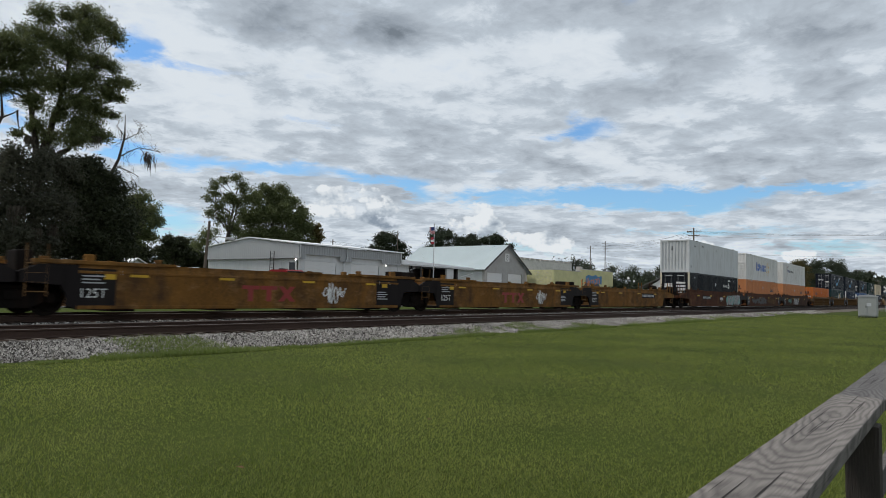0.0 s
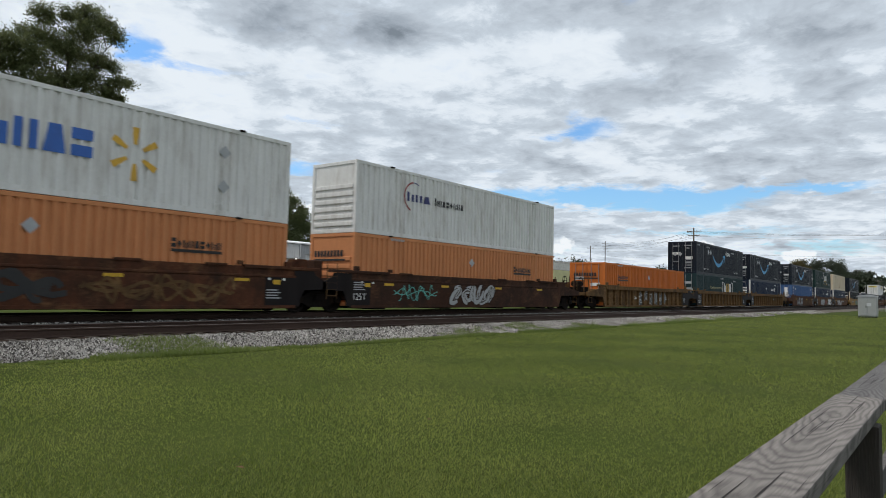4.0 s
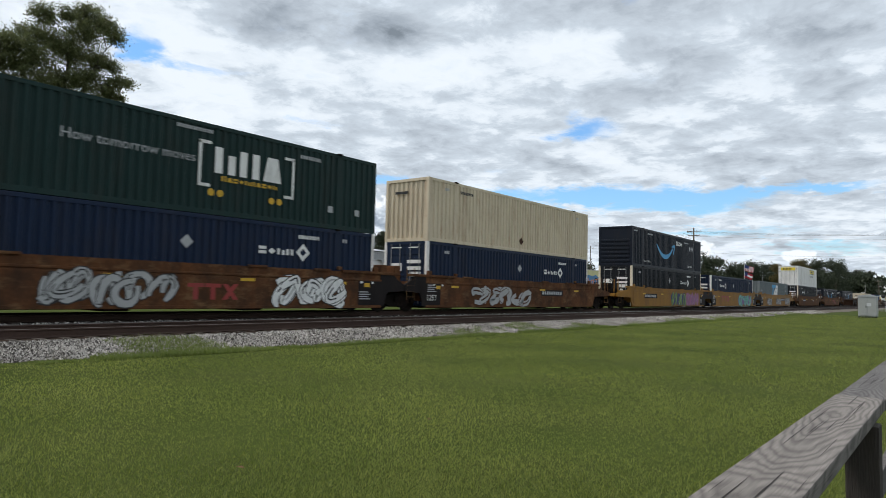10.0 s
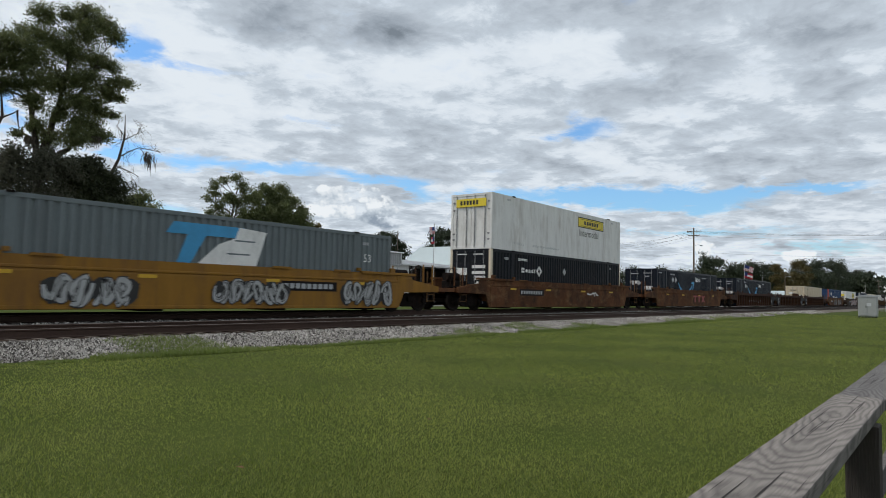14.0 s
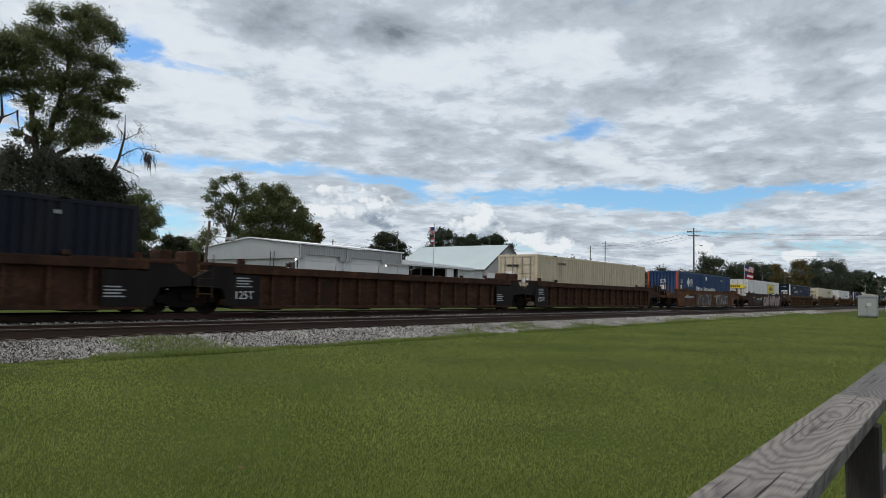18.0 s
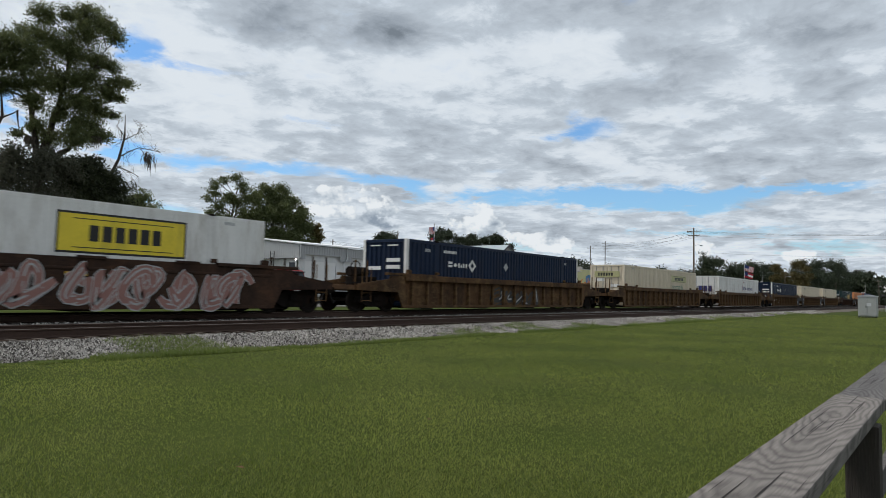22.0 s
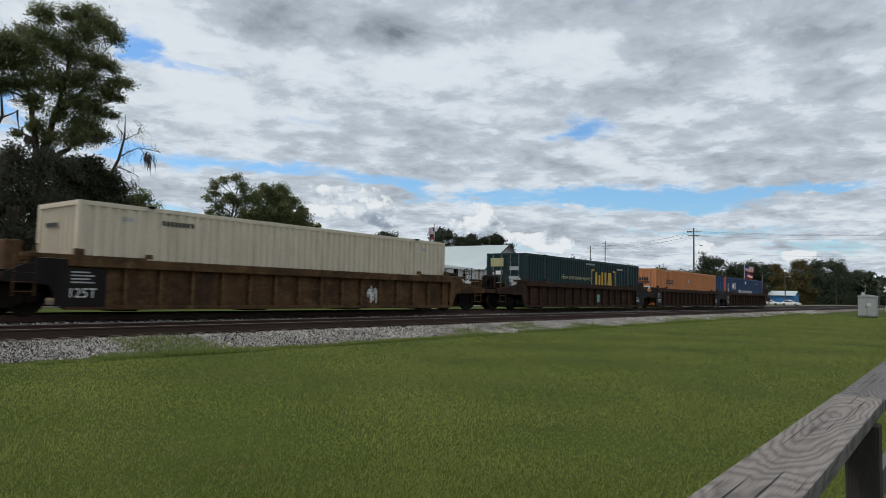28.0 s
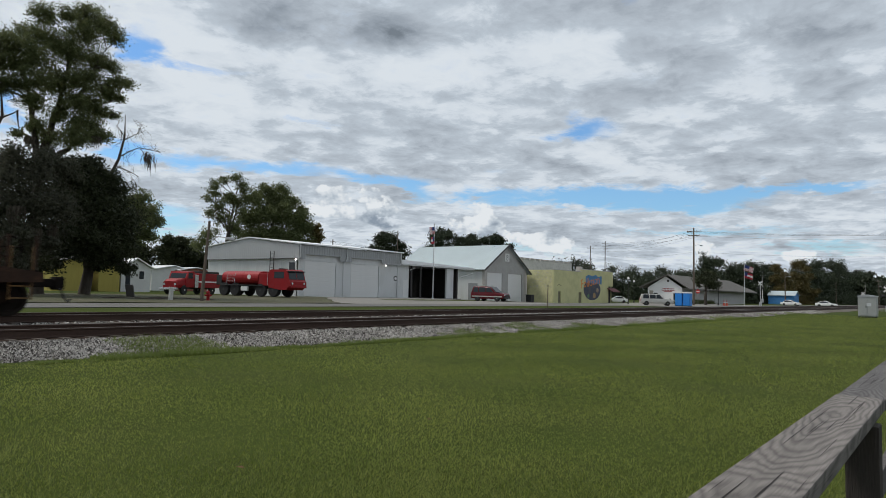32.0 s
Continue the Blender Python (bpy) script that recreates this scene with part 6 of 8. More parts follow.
def gable_hall():
    b = thing("gabled_hall", (0, 0, 0), "grey block hall with pale gable roof and two white doors", "building")
    x0, x1, y0, y1, g = 92.7, 106.3, 63.0, 82.6, -0.9
    ze, zp, xm = 5.05, 9.25, 99.5
    for a, c, lo, hi in ((x0, 93.5, g, ze), (93.5, 98.2, 4.35, ze), (98.2, 100.05, g, ze), (100.05, 104.8, 4.35, ze), (104.8, x1, g, ze)):
        part("front_wall", Shape().box(a, c, y0, y0 + .3, lo, hi), BLOCK, b)
    part("gable", Shape().prism([(x0, ze), (x1, ze), (xm, zp)], "y", y0, y0 + .3), BLOCK, b)
    part("left_wall", Shape().box(x0, x0 + .3, y0 + .3, y1, g, ze), WALL_WHITE, b)
    part("right_wall", Shape().box(x1 - .3, x1, y0 + .3, y1, g, ze), BLOCK, b)
    part("back_wall", Shape().box(x0 + .3, x1 - .3, y1 - .3, y1, g, ze), BLOCK, b)
    r = Shape()
    for s in (-1, 1):
        xe = x0 - .55 if s < 0 else x1 + 1.0
        ze2 = ze + (zp - ze) * (-.08 if s < 0 else -.147)
        r.add([(xe, y0 - .5, ze2), (xm, y0 - .5, zp + .05), (xm, y1 + .4, zp + .05), (xe, y1 + .4, ze2), (xe, y0 - .5, ze2 + .14), (xm, y0 - .5, zp + .2), (xm, y1 + .4, zp + .2), (xe, y1 + .4, ze2 + .14)],
              [(0, 1, 2, 3), (4, 7, 6, 5), (0, 4, 5, 1), (3, 2, 6, 7), (0, 3, 7, 4)])
    roof = part("roof", r, ROOF_ZINC, b, "pale blue-grey metal roof")
    for i in range(38):
        y = y0 - .4 + i * (y1 - y0 + .7) / 37
        part("roof_seam", Shape().prism([(x0 - .5, ze - .20), (xm, zp + .2), (xm, zp + .24), (x0 - .5, ze - .16)], "y", y - .02, y + .02), ROOF_ZINC, roof)
    for s in (-1, 1):
        xe = x0 - .6 if s < 0 else x1 + 1.05
        part("barge_board", Shape().add([(xe, y0 - .56, ze - (.45 if s < 0 else .72)), (xm, y0 - .56, zp), (xm, y0 - .56, zp + .25), (xe, y0 - .56, ze - (.12 if s < 0 else .40)), (xe, y0 - .5, ze - (.45 if s < 0 else .72)), (xm, y0 - .5, zp), (xm, y0 - .5, zp + .25), (xe, y0 - .5, ze - (.12 if s < 0 else .40))],
                                        [(0, 1, 2, 3), (7, 6, 5, 4), (0, 4, 5, 1), (3, 2, 6, 7), (0, 3, 7, 4)]), TRIM_DARK, b)
    roll_door(b, 93.55, 98.15, y0 + .08, -.6, 4.35)
    roll_door(b, 100.1, 104.75, y0 + .08, -.6, 4.35)
    for i in range(9):
        part("quoin", Shape().bevel(x0 - .04, x0 + .55, y0 - .05, y0 + .5, g + .15 + i * .62, g + .68 + i * .62, .02), QUOIN, b)
        part("quoin", Shape().bevel(x1 - .55, x1 + .04, y0 - .05, y0 + .5, g + .15 + i * .62, g + .68 + i * .62, .02), QUOIN, b)
    part("sign_frame", Shape().bevel(98.9, 100.3, y0 - .08, y0, 6.5, 7.9, .02), DOOR_WHITE, b, "square white sign with a round dark emblem")
    for z in (6.95, 7.42):
        e = Shape()
        ring = [(99.6 + .26 * math.cos(a * math.pi / 8), z + .22 * math.sin(a * math.pi / 8)) for a in range(17)]
        e.ribbon(ring, .12, y0 - .09)
        part("emblem", e, TRIM_DARK, b)
    part("side_door", Shape().box(x0 - .05, x0 + .02, 64.4, 66.3, -.5, 2.5), surf("grey_door", (0.24, 0.25, 0.26), var=0.1), b)
    return b


gable_hall()


def yellow_shop():
    b = thing("yellow_shop", (0, 0, 0), "flat-roofed yellow stucco shop with a painted mural", "building")
    x0, x1, y0, y1, g = 107.5, 133.6, 58.0, 63.4, -1.0
    zt = 5.4
    holes = ((109.3, 110.4), (117.6, 118.9))
    xs_ = [x0] + [v for h in holes for v in h] + [131.4, x1]
    for i in range(len(xs_) - 1):
        a, c = xs_[i], xs_[i + 1]
        lo = 1.55 if (a, c) in holes else (2.9 if a == 131.4 else g)
        part("front_wall", Shape().box(a, c, y0, y0 + .3, lo, zt + (.5 if a > 118 else 0)), YELLOW_WALL, b)
    part("side_wall", Shape().box(x0, x0 + .3, y0 + .3, y1, g, zt), BRICK_YELLOW, b, "peeling yellow painted brick wall")
    part("back_wall", Shape().box(x0 + .3, x1, y1, y1 + .3, g, zt), BRICK_YELLOW, b)
    part("right_wall", Shape().box(x1 - .3, x1, y0 + .3, y1, g, zt), BRICK_YELLOW, b)
    part("roof", Shape().box(x0 + .3, x1 - .3, y0 + .3, y1, zt - .7, zt - .5), CONCRETE, b)
    part("coping", Shape().bevel(x0 - .05, 118.8, y0 - .05, y0 + .35, zt, zt + .12, .02), QUOIN, b)
    part("coping", Shape().bevel(118.8, x1 + .05, y0 - .05, y0 + .35, zt + .5, zt + .62, .02), QUOIN, b)
    part("chimney", Shape().bevel(119.2, 120.4, y0 + .6, y0 + 1.4, zt - .2, zt + 1.1, .03), QUOIN, b)
    for a, c in holes:
        part("door", Shape().bevel(a + .05, c - .05, y0 + .12, y0 + .18, g + .35, 1.5, .01), surf("olive_door", (0.16, 0.15, 0.09), var=0.15), b)
    # a near-black sheet stands for the shade within the doorway
    part("dark_doorway", Shape().box(131.5, 133.2, y0 + .35, y0 + .5, g, 2.9), SHADE_IN, b)
    part("awning", Shape().prism([(y0 - 1.2, 1.7), (y0, 2.4), (y0, 2.55), (y0 - 1.3, 1.8)], "x", 130.8, 134.6), surf("maroon_awning", (0.10, 0.02, 0.025), var=0.15), b)
    part("wall_lamp", Shape().tube([(109.0, y0, 2.6), (109.0, y0 - .4, 2.8), (109.6, y0 - .5, 2.5)], .04, 6), TRIM_DARK, b)
    rr = random.Random(9)
    for i in range(46):
        yy, z = rr.uniform(58.4, 63.2), rr.uniform(2.0, 5.2)
        part("brick", Shape().box(x0 - .012, x0 + .02, yy - .11, yy + .11, z - .035, z + .035), QUOIN, b)
    # painted mural
    y = y0 - .006
    mur = part("mural", Shape().flat([(123.6 + 3.9 * math.cos(a * .2618), 2.1 + 2.15 * math.sin(a * .2618) * (1.0 if math.sin(a * .2618) < 0 else .9)) for a in range(24)], y), surf("mural_ground", (0.05, 0.06, 0.085), var=0.3, scale=1.2, dirt=(0.14, 0.11, 0.06), amount=0.6, dscale=0.9), b, "round dark blue mural with orange lettering")
    top = Shape().flat([(120.6, 3.4), (128.0, 3.2), (128.0, 4.9), (126.2, 4.7), (125.2, 5.1), (123.5, 4.75), (122.0, 5.0), (120.6, 4.6)], y - .002)
    part("mural_sky", top, surf("mural_blue", (0.06, 0.18, 0.34), var=0.3, scale=1.0), mur)
    part("mural_lettering", words("Folkston", 2.5, surf("mural_orange", (0.62, 0.20, 0.03), var=0.2)), None, mur, at=pose(118.6, y - .006, 2.2, 0, -8, 0))
    for x, z, r, m_ in ((124.6, .9, .7, (0.30, 0.20, 0.10)), (121.9, .8, .5, (0.10, 0.18, 0.10)), (126.0, 2.0, .6, (0.28, 0.22, 0.16))):
        part("mural_patch", Shape().flat([(x + r * math.cos(a * .5236), z + r * .8 * math.sin(a * .5236)) for a in range(12)], y - .004), surf("mural_patch_paint", m_, var=0.3), mur)
    return b


yellow_shop()

back = thing("brick_warehouse", (0, 0, 0), "pale flat-roofed warehouse behind the shops", "building")
part("wall", Shape().box(132, 158, 80, 96, -1, 9.0), surf("pale_wall", (0.60, 0.58, 0.54), rough=0.9, var=0.15, scale=0.4, dirt=(0.26, 0.25, 0.22), amount=0.5), back)
for i in range(11):
    part("parapet_block", Shape().bevel(132 + i * 2.4, 133.8 + i * 2.4, 79.9, 80.3, 8.9, 9.35, .03), QUOIN, back)
part("left_wall", Shape().box(131.9, 132, 80, 96, 6.5, 9.2), QUOIN, back)


def depot():
    b = thing("railway_depot", (0, 0, 0), "white wooden depot with a low dark shingle roof", "building")
    x0, x1, y0, y1, g = 150.0, 205.0, 48.8, 56.6, -0.9
    ze, zp, ym = 3.1, 5.9, 51.9
    white = surf("white_boards", (0.80, 0.80, 0.79), rough=0.7, var=0.06, scale=1, fine=10, bump=0.1)
    part("gable_wall", Shape().prism([(y0, g), (y1, g), (y1, ze), (ym + .6, zp - .25), (y0, ze)], "x", x0, x0 + .2), white, b)
    n = 10
    part("side_wall", Shape().box(x0 + .2, x1, y0, y0 + .2, g, ze), surf("grey_boards", (0.40, 0.40, 0.39), var=0.1), b)
    part("back_wall", Shape().box(x0 + .2, x1, y1 - .2, y1, g, ze), white, b)
    part("end_wall", Shape().box(x1 - .2, x1, y0 + .2, y1 - .2, g, ze), white, b)
    dark = surf("grey_shingle", (0.105, 0.10, 0.092), rough=0.95, var=0.2, scale=0.6, fine=8, bump=0.3)
    r = Shape()
    yl, yr = y0 - 2.0, y1 + 1.6
    r.add([(x0 - 1.2, yl, ze - .4), (x1 + 6, yl, ze - .4), (x1 - 4, ym, zp), (x0 - .8, ym, zp), (x0 - 1.2, yl, ze - .15), (x1 + 6, yl, ze - .15), (x1 - 4, ym, zp + .2), (x0 - .8, ym, zp + .2)],
          [(0, 1, 2, 3)[::-1], (4, 5, 6, 7), (0, 1, 5, 4), (3, 0, 4, 7), (1, 2, 6, 5)])
    r.add([(x0 - 1.2, yr, ze - .1), (x1 + 6, yr, ze - .1), (x1 - 4, ym, zp), (x0 - .8, ym, zp), (x0 - 1.2, yr, ze + .15), (x1 + 6, yr, ze + .15), (x1 - 4, ym, zp + .2), (x0 - .8, ym, zp + .2)],
          [(0, 1, 2, 3), (7, 6, 5, 4), (0, 4, 5, 1), (3, 7, 4, 0), (1, 5, 6, 2)])
    part("roof", r, dark, b, "dark grey shingle roof")
    for y, w in ((54.7, .55), (50.3, .55)):
        d = part("door_frame", Shape().bevel(x0 - .06, x0, y - w - .1, y + w + .1, -.6, 2.1, .01), white, b)
        part("door_glass", Shape().box(x0 - .08, x0 - .05, y - w + .15, y + w - .15, .3, 1.9), GLASS, d)
    red = surf("red_letters", (0.32, 0.06, 0.06), var=0.1)
    for k, (w, z) in enumerate(((2.6, 2.75), (3.0, 2.4), (1.8, 2.1))):
        for i in range(8):
            part("sign_bar", Shape().box(x0 - .04, x0 - .01, ym + w / 2 - i * w / 8 - w / 8 * .75, ym + w / 2 - i * w / 8, z, z + .2), red, b)
    part("wall_sign", Shape().bevel(x0 - .06, x0, 55.3, 56.2, 1.6, 2.4, .02), surf("sign_tan", (0.35, 0.32, 0.27)), b)
    part("gable_vent", Shape().box(x0 - .04, x0, ym - .2, ym + .3, 4.4, 4.9), dark, b)
    return b


depot()

# ---- low buildings under the trees ----
def shed(name, label, x0, x1, y0, y1, g, ze, zp, wall, roof_mat, door=None, axis="y"):
    b = thing(name, (0, 0, 0), label, "shed")
    part("wall", Shape().box(x0, x1, y0, y1, g, ze), wall, b)
    xm = (x0 + x1) / 2
    part("gable", Shape().prism([(x0, ze), (x1, ze), (xm, zp - .15)], "y", y0, y1), wall, b)
    r = Shape()
    for s in (-1, 1):
        xe = x0 - .3 if s < 0 else x1 + .3
        r.add([(xe, y0 - .4, ze - .15), (xm, y0 - .4, zp), (xm, y1 + .3, zp), (xe, y1 + .3, ze - .15), (xe, y0 - .4, ze), (xm, y0 - .4, zp + .14), (xm, y1 + .3, zp + .14), (xe, y1 + .3, ze)],
              [(0, 1, 2, 3), (7, 6, 5, 4), (0, 4, 5, 1), (2, 6, 7, 3), (3, 7, 4, 0)])
    part("roof", r, roof_mat, b)
    if door:
        for a, c, lo, hi in door:
            part("window", Shape().bevel(a, c, y0 - .06, y0 + .02, lo, hi, .02), GLASS, b)
            part("window_frame", Shape().bevel(a - .1, c + .1, y0 - .04, y0 + .01, hi, hi + .12, .02), DOOR_WHITE, b)
    return b


PAINT_Y = surf("mustard_boards", (0.32, 0.27, 0.065), rough=0.8, var=0.12, scale=1, fine=12, bump=0.15, stretch=(6, 6, 0.4))
WHITE_B = surf("white_cottage_boards", (0.58, 0.59, 0.58), rough=0.8, var=0.1, scale=1, fine=12, bump=0.15)
shed("garden_shed", "mustard yellow wooden shed with a low roof under trees", 33.6, 38.2, 84, 90, -.3, 3.1, 3.9, PAINT_Y, TRIM_DARK)
shed("garden_shed", "mustard yellow wooden shed with a low roof under trees", 39.0, 41.6, 84, 90, -.3, 3.2, 4.0, PAINT_Y, TRIM_DARK)
shed("cottage", "small white wooden cottage with dark windows", 42.0, 45.9, 84.5, 92, -.3, 3.1, 4.2, WHITE_B, ROOF_WHITE, ((42.6, 43.2, .6, 2.4), (44.4, 45.0, 1.6, 2.6)))
shed("mobile_home", "long pale mobile home with a flat light roof", 60.0, 68.0, 110, 116, -.3, 3.6, 4.3, WHITE_B, ROOF_WHITE, ((65.5, 67.0, 1.3, 2.6),))
shed("brick_house", "low red brick house with a flat pale roof", 64.5, 71.0, 109, 113, -.3, 3.7, 4.1, surf("red_brick", (0.24, 0.10, 0.07), var=0.2), ROOF_WHITE)
shed("market_stall", "small blue market stall with a pale roof", 250, 258, 44, 52, -.6, 2.6, 4.0, surf("blue_boards", (0.05, 0.20, 0.45), var=0.15), ROOF_ZINC)

# ---- trees ----
LEAF_OAK = leafy("oak_leaf", (0.064, 0.080, 0.032), (0.165, 0.185, 0.078), thin=0.4)
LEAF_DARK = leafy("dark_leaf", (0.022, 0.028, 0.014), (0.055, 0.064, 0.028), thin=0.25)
LEAF_GREY = leafy("mossy_leaf", (0.042, 0.046, 0.030), (0.105, 0.103, 0.072), thin=0.3)
LEAF_FAR = leafy("far_leaf", (0.016, 0.025, 0.013), (0.046, 0.060, 0.028))
LEAF_FALL = leafy("autumn_leaf", (0.050, 0.048, 0.018), (0.140, 0.105, 0.035), thin=0.3)
MOSS = leafy("hanging_moss", (0.060, 0.050, 0.038), (0.13, 0.11, 0.085))
BARK = surf("bark", (0.055, 0.045, 0.037), rough=0.95, var=0.35, scale=2, fine=12, bump=0.8, stretch=(3, 3, 0.6), dirt=(0.10, 0.09, 0.075), amount=0.4)


def leaf_cloud(clumps, n, size, seed, flat=0.75, sub=16, fill=0.5, droop=0.0):
    """Leaves in small tufts round each clump's middle, with gaps between the tufts. clumps: (x, y, z, radius)."""
    rng = np.random.default_rng(seed)
    clumps = [(*c[:3], c[3] * 1.2) for c in clumps]
    vol = np.array([c[3] ** 2.2 for c in clumps])
    out = []
    for c, share in zip(clumps, vol / vol.sum()):
        k = max(30, int(n * share))
        d = rng.normal(size=(sub, 3))
        d /= np.linalg.norm(d, axis=1)[:, None]
        rad = c[3] * (fill + (1 - fill) * rng.random(sub)) * (0.75 + 0.45 * rng.random(sub))
        heads = np.array(c[:3]) + d * rad[:, None] * np.array((1, 1, flat))
        tr = c[3] * (0.26 + 0.34 * rng.random(sub))
        i = rng.integers(0, sub, k)
        e = rng.normal(size=(k, 3)) * 0.55
        p = heads[i] + e * tr[i][:, None] * np.array((1, 1, 0.7))
        p[:, 2] -= droop * rng.random(k) ** 2 * c[3]
        out.append(p)
    p = np.concatenate(out)
    m = len(p)
    a = rng.normal(size=(m, 3))
    a /= np.linalg.norm(a, axis=1)[:, None]
    b = np.cross(a, rng.normal(size=(m, 3)))
    b /= np.linalg.norm(b, axis=1)[:, None]
    s = (size * (0.6 + 0.8 * rng.random(m)))[:, None]
    v = np.empty((m, 2, 3, 3), np.float32)
    v[:, 0, 0], v[:, 0, 1], v[:, 0, 2] = p - a * s, p + b * s * .42, p + a * s
    v[:, 1, 0], v[:, 1, 1], v[:, 1, 2] = p - a * s, p + a * s, p - b * s * .42
    return quad_leaves(v)


def quad_leaves(v):
    m = len(v)
    co = np.empty((m, 4, 3), np.float32)
    co[:, 0], co[:, 1], co[:, 2], co[:, 3] = v[:, 0, 0], v[:, 0, 1], v[:, 0, 2], v[:, 1, 2]
    me = bpy.data.meshes.new("crown")
    me.vertices.add(4 * m)
    me.vertices.foreach_set("co", co.ravel())
    me.loops.add(4 * m)
    me.loops.foreach_set("vertex_index", np.arange(4 * m, dtype=np.int32))
    me.polygons.add(m)
    me.polygons.foreach_set("loop_start", np.arange(0, 4 * m, 4, dtype=np.int32))
    me.update()
    return me


def limb(s, a, b, r0, r1, rr, bend=0.12, n=5):
    a, b = Vector(a), Vector(b)
    L = (b - a).length
    pts, rad = [], []
    off = Vector((rr.uniform(-1, 1), rr.uniform(-1, 1), rr.uniform(-.3, .6))) * bend * L
    for i in range(n + 1):
        t = i / n
        pts.append(a.lerp(b, t) + off * math.sin(math.pi * t) + Vector((rr.uniform(-1, 1), rr.uniform(-1, 1), 0)) * .02 * L * (0 < i < n))
        rad.append(r0 + (r1 - r0) * t)
    s.tube(pts, rad, 7)
    return pts


def tree(label, base, fork, clumps, trunk_r, n, size, leaf, seed, name="oak_tree", sub=16, twigs=3, fill=0.5, droop=0.0, moss=(), flat=0.75, leaders=(), spread=1.2):
    """A trunk, leaders that carry on from its fork, a limb from the nearest leader to each clump with twigs, and the leaves."""
    rr = random.Random(seed)
    t = thing(name, (0, 0, 0), label, "tree")
    s = Shape()
    base, fork = Vector(base), Vector(fork)
    mid = base.lerp(fork, .5) + Vector((rr.uniform(-.3, .3), rr.uniform(-.3, .3), 0))
    s.tube([base + Vector((0, 0, -.3)), base + Vector((0, 0, .25)), mid, fork], [trunk_r * 1.5, trunk_r * 1.1, trunk_r * .9, trunk_r * .75], 10)
    part("trunk", s, BARK, t, smooth=True)
    if not leaders:
        hi = sorted(clumps, key=lambda c: -c[2])[:max(2, len(clumps) // 3)]
        leaders = [[Vector(c[:3]) - Vector((0, 0, c[3] * .6))] for c in (hi[0], hi[-1])]
    nodes = [(fork, trunk_r * .7)]
    for line in leaders:
        s = Shape()
        pts = [fork] + [Vector(p) for p in line]
        fine = []
        for i in range(len(pts) - 1):
            for k in range(4):
                fine.append(pts[i].lerp(pts[i + 1], k / 4) + Vector((rr.uniform(-.12, .12), rr.uniform(-.1, .1), 0)))
        fine.append(pts[-1])
        rad = [trunk_r * (.66 - .52 * i / (len(fine) - 1)) for i in range(len(fine))]
        s.tube(fine, rad, 8)
        nodes += list(zip(fine, rad))
        part("leader", s, BARK, t, smooth=True)
    for c in clumps:
        s = Shape()
        goal = Vector(c[:3])
        below = [q for q in nodes if q[0].z < goal.z - .25 * c[3]] or nodes[:1]
        start, r = min(below, key=lambda q: (q[0] - goal).length)
        P = limb(s, start, goal, min(r * .6, trunk_r * .3), trunk_r * .05 + .01, rr)
        for i in range(twigs):
            q = goal + Vector((rr.uniform(-1, 1), rr.uniform(-1, 1), rr.uniform(-.5, .9))) * c[3] * .9
            limb(s, P[-2 - i % 2], q, trunk_r * .07 + .01, .012, rr, .15, 3)
        part("limb", s, BARK, t)
    clumps = [(*c[:3], c[3] * spread / 1.2) for c in clumps]
    me = leaf_cloud(clumps, n, size, seed, flat, sub, fill, droop)
    me.materials.append(leaf)
    part("crown", me, None, t)
    for x, y, z, r, h in moss:
        q = Shape()
        for i in range(60):
            a = rr.uniform(0, 6.28)
            d = r * rr.random() ** .5
            px, py = x + d * math.cos(a), y + d * math.sin(a)
            l = h * rr.uniform(.4, 1.0) * (1 - .5 * d / r)
            q.tube([(px, py, z), (px + rr.uniform(-.08, .08), py, z - l * .5), (px + rr.uniform(-.12, .12), py, z - l)], [.03, .035, .008], 3, False)
        part("hanging_moss", q, MOSS, t, "grey-brown hanging moss")
    return t


# the tall oak beside the street and the dark thicket at its foot
crown_high = [(17.9, 54.1, 18.3, 1.11), (19.5, 55.0, 19.5, 1.14), (20.6, 55.9, 21.6, 1.07), (21.1, 54.5, 19.4, 1.25), (22.3, 55.5, 22.1, 0.86), (23.2, 54.1, 22.2, 1.06), (24.8, 55.0, 22.0, 1.09), (26.2, 55.9, 21.7, 0.89), (23.1, 54.5, 20.6, 1.38), (22.7, 55.5, 18.9, 1.28), (19.6, 54.1, 17.7, 1.32), (18.2, 55.0, 17.1, 1.12), (24.7, 55.9, 19.2, 1.19), (25.4, 54.5, 18.6, 0.75), (17.0, 55.5, 17.6, 1.33)]
crown_low = [(25.6, 54.1, 17.3, 0.84), (27.1, 55.0, 17.7, 0.59), (25.7, 55.9, 16.8, 1.08), (23.3, 54.5, 17.0, 1.36), (21.6, 55.5, 16.5, 1.36), (19.3, 54.1, 15.8, 1.21), (18.1, 55.0, 15.3, 1.01), (26.8, 55.9, 16.5, 0.49), (22.6, 54.5, 15.1, 1.3), (24.7, 55.5, 15.2, 1.25), (19.7, 54.1, 14.2, 1.0), (21.7, 55.0, 13.8, 0.82), (26.4, 55.9, 15.0, 0.54), (23.5, 54.5, 13.5, 1.25), (25.1, 55.5, 13.0, 1.0), (22.6, 54.1, 12.1, 1.2), (20.2, 55.0, 12.7, 0.8), (21.5, 55.9, 12.1, 1.0), (18.8, 54.5, 11.7, 0.50), (16.9, 55.5, 15.0, 1.32)]
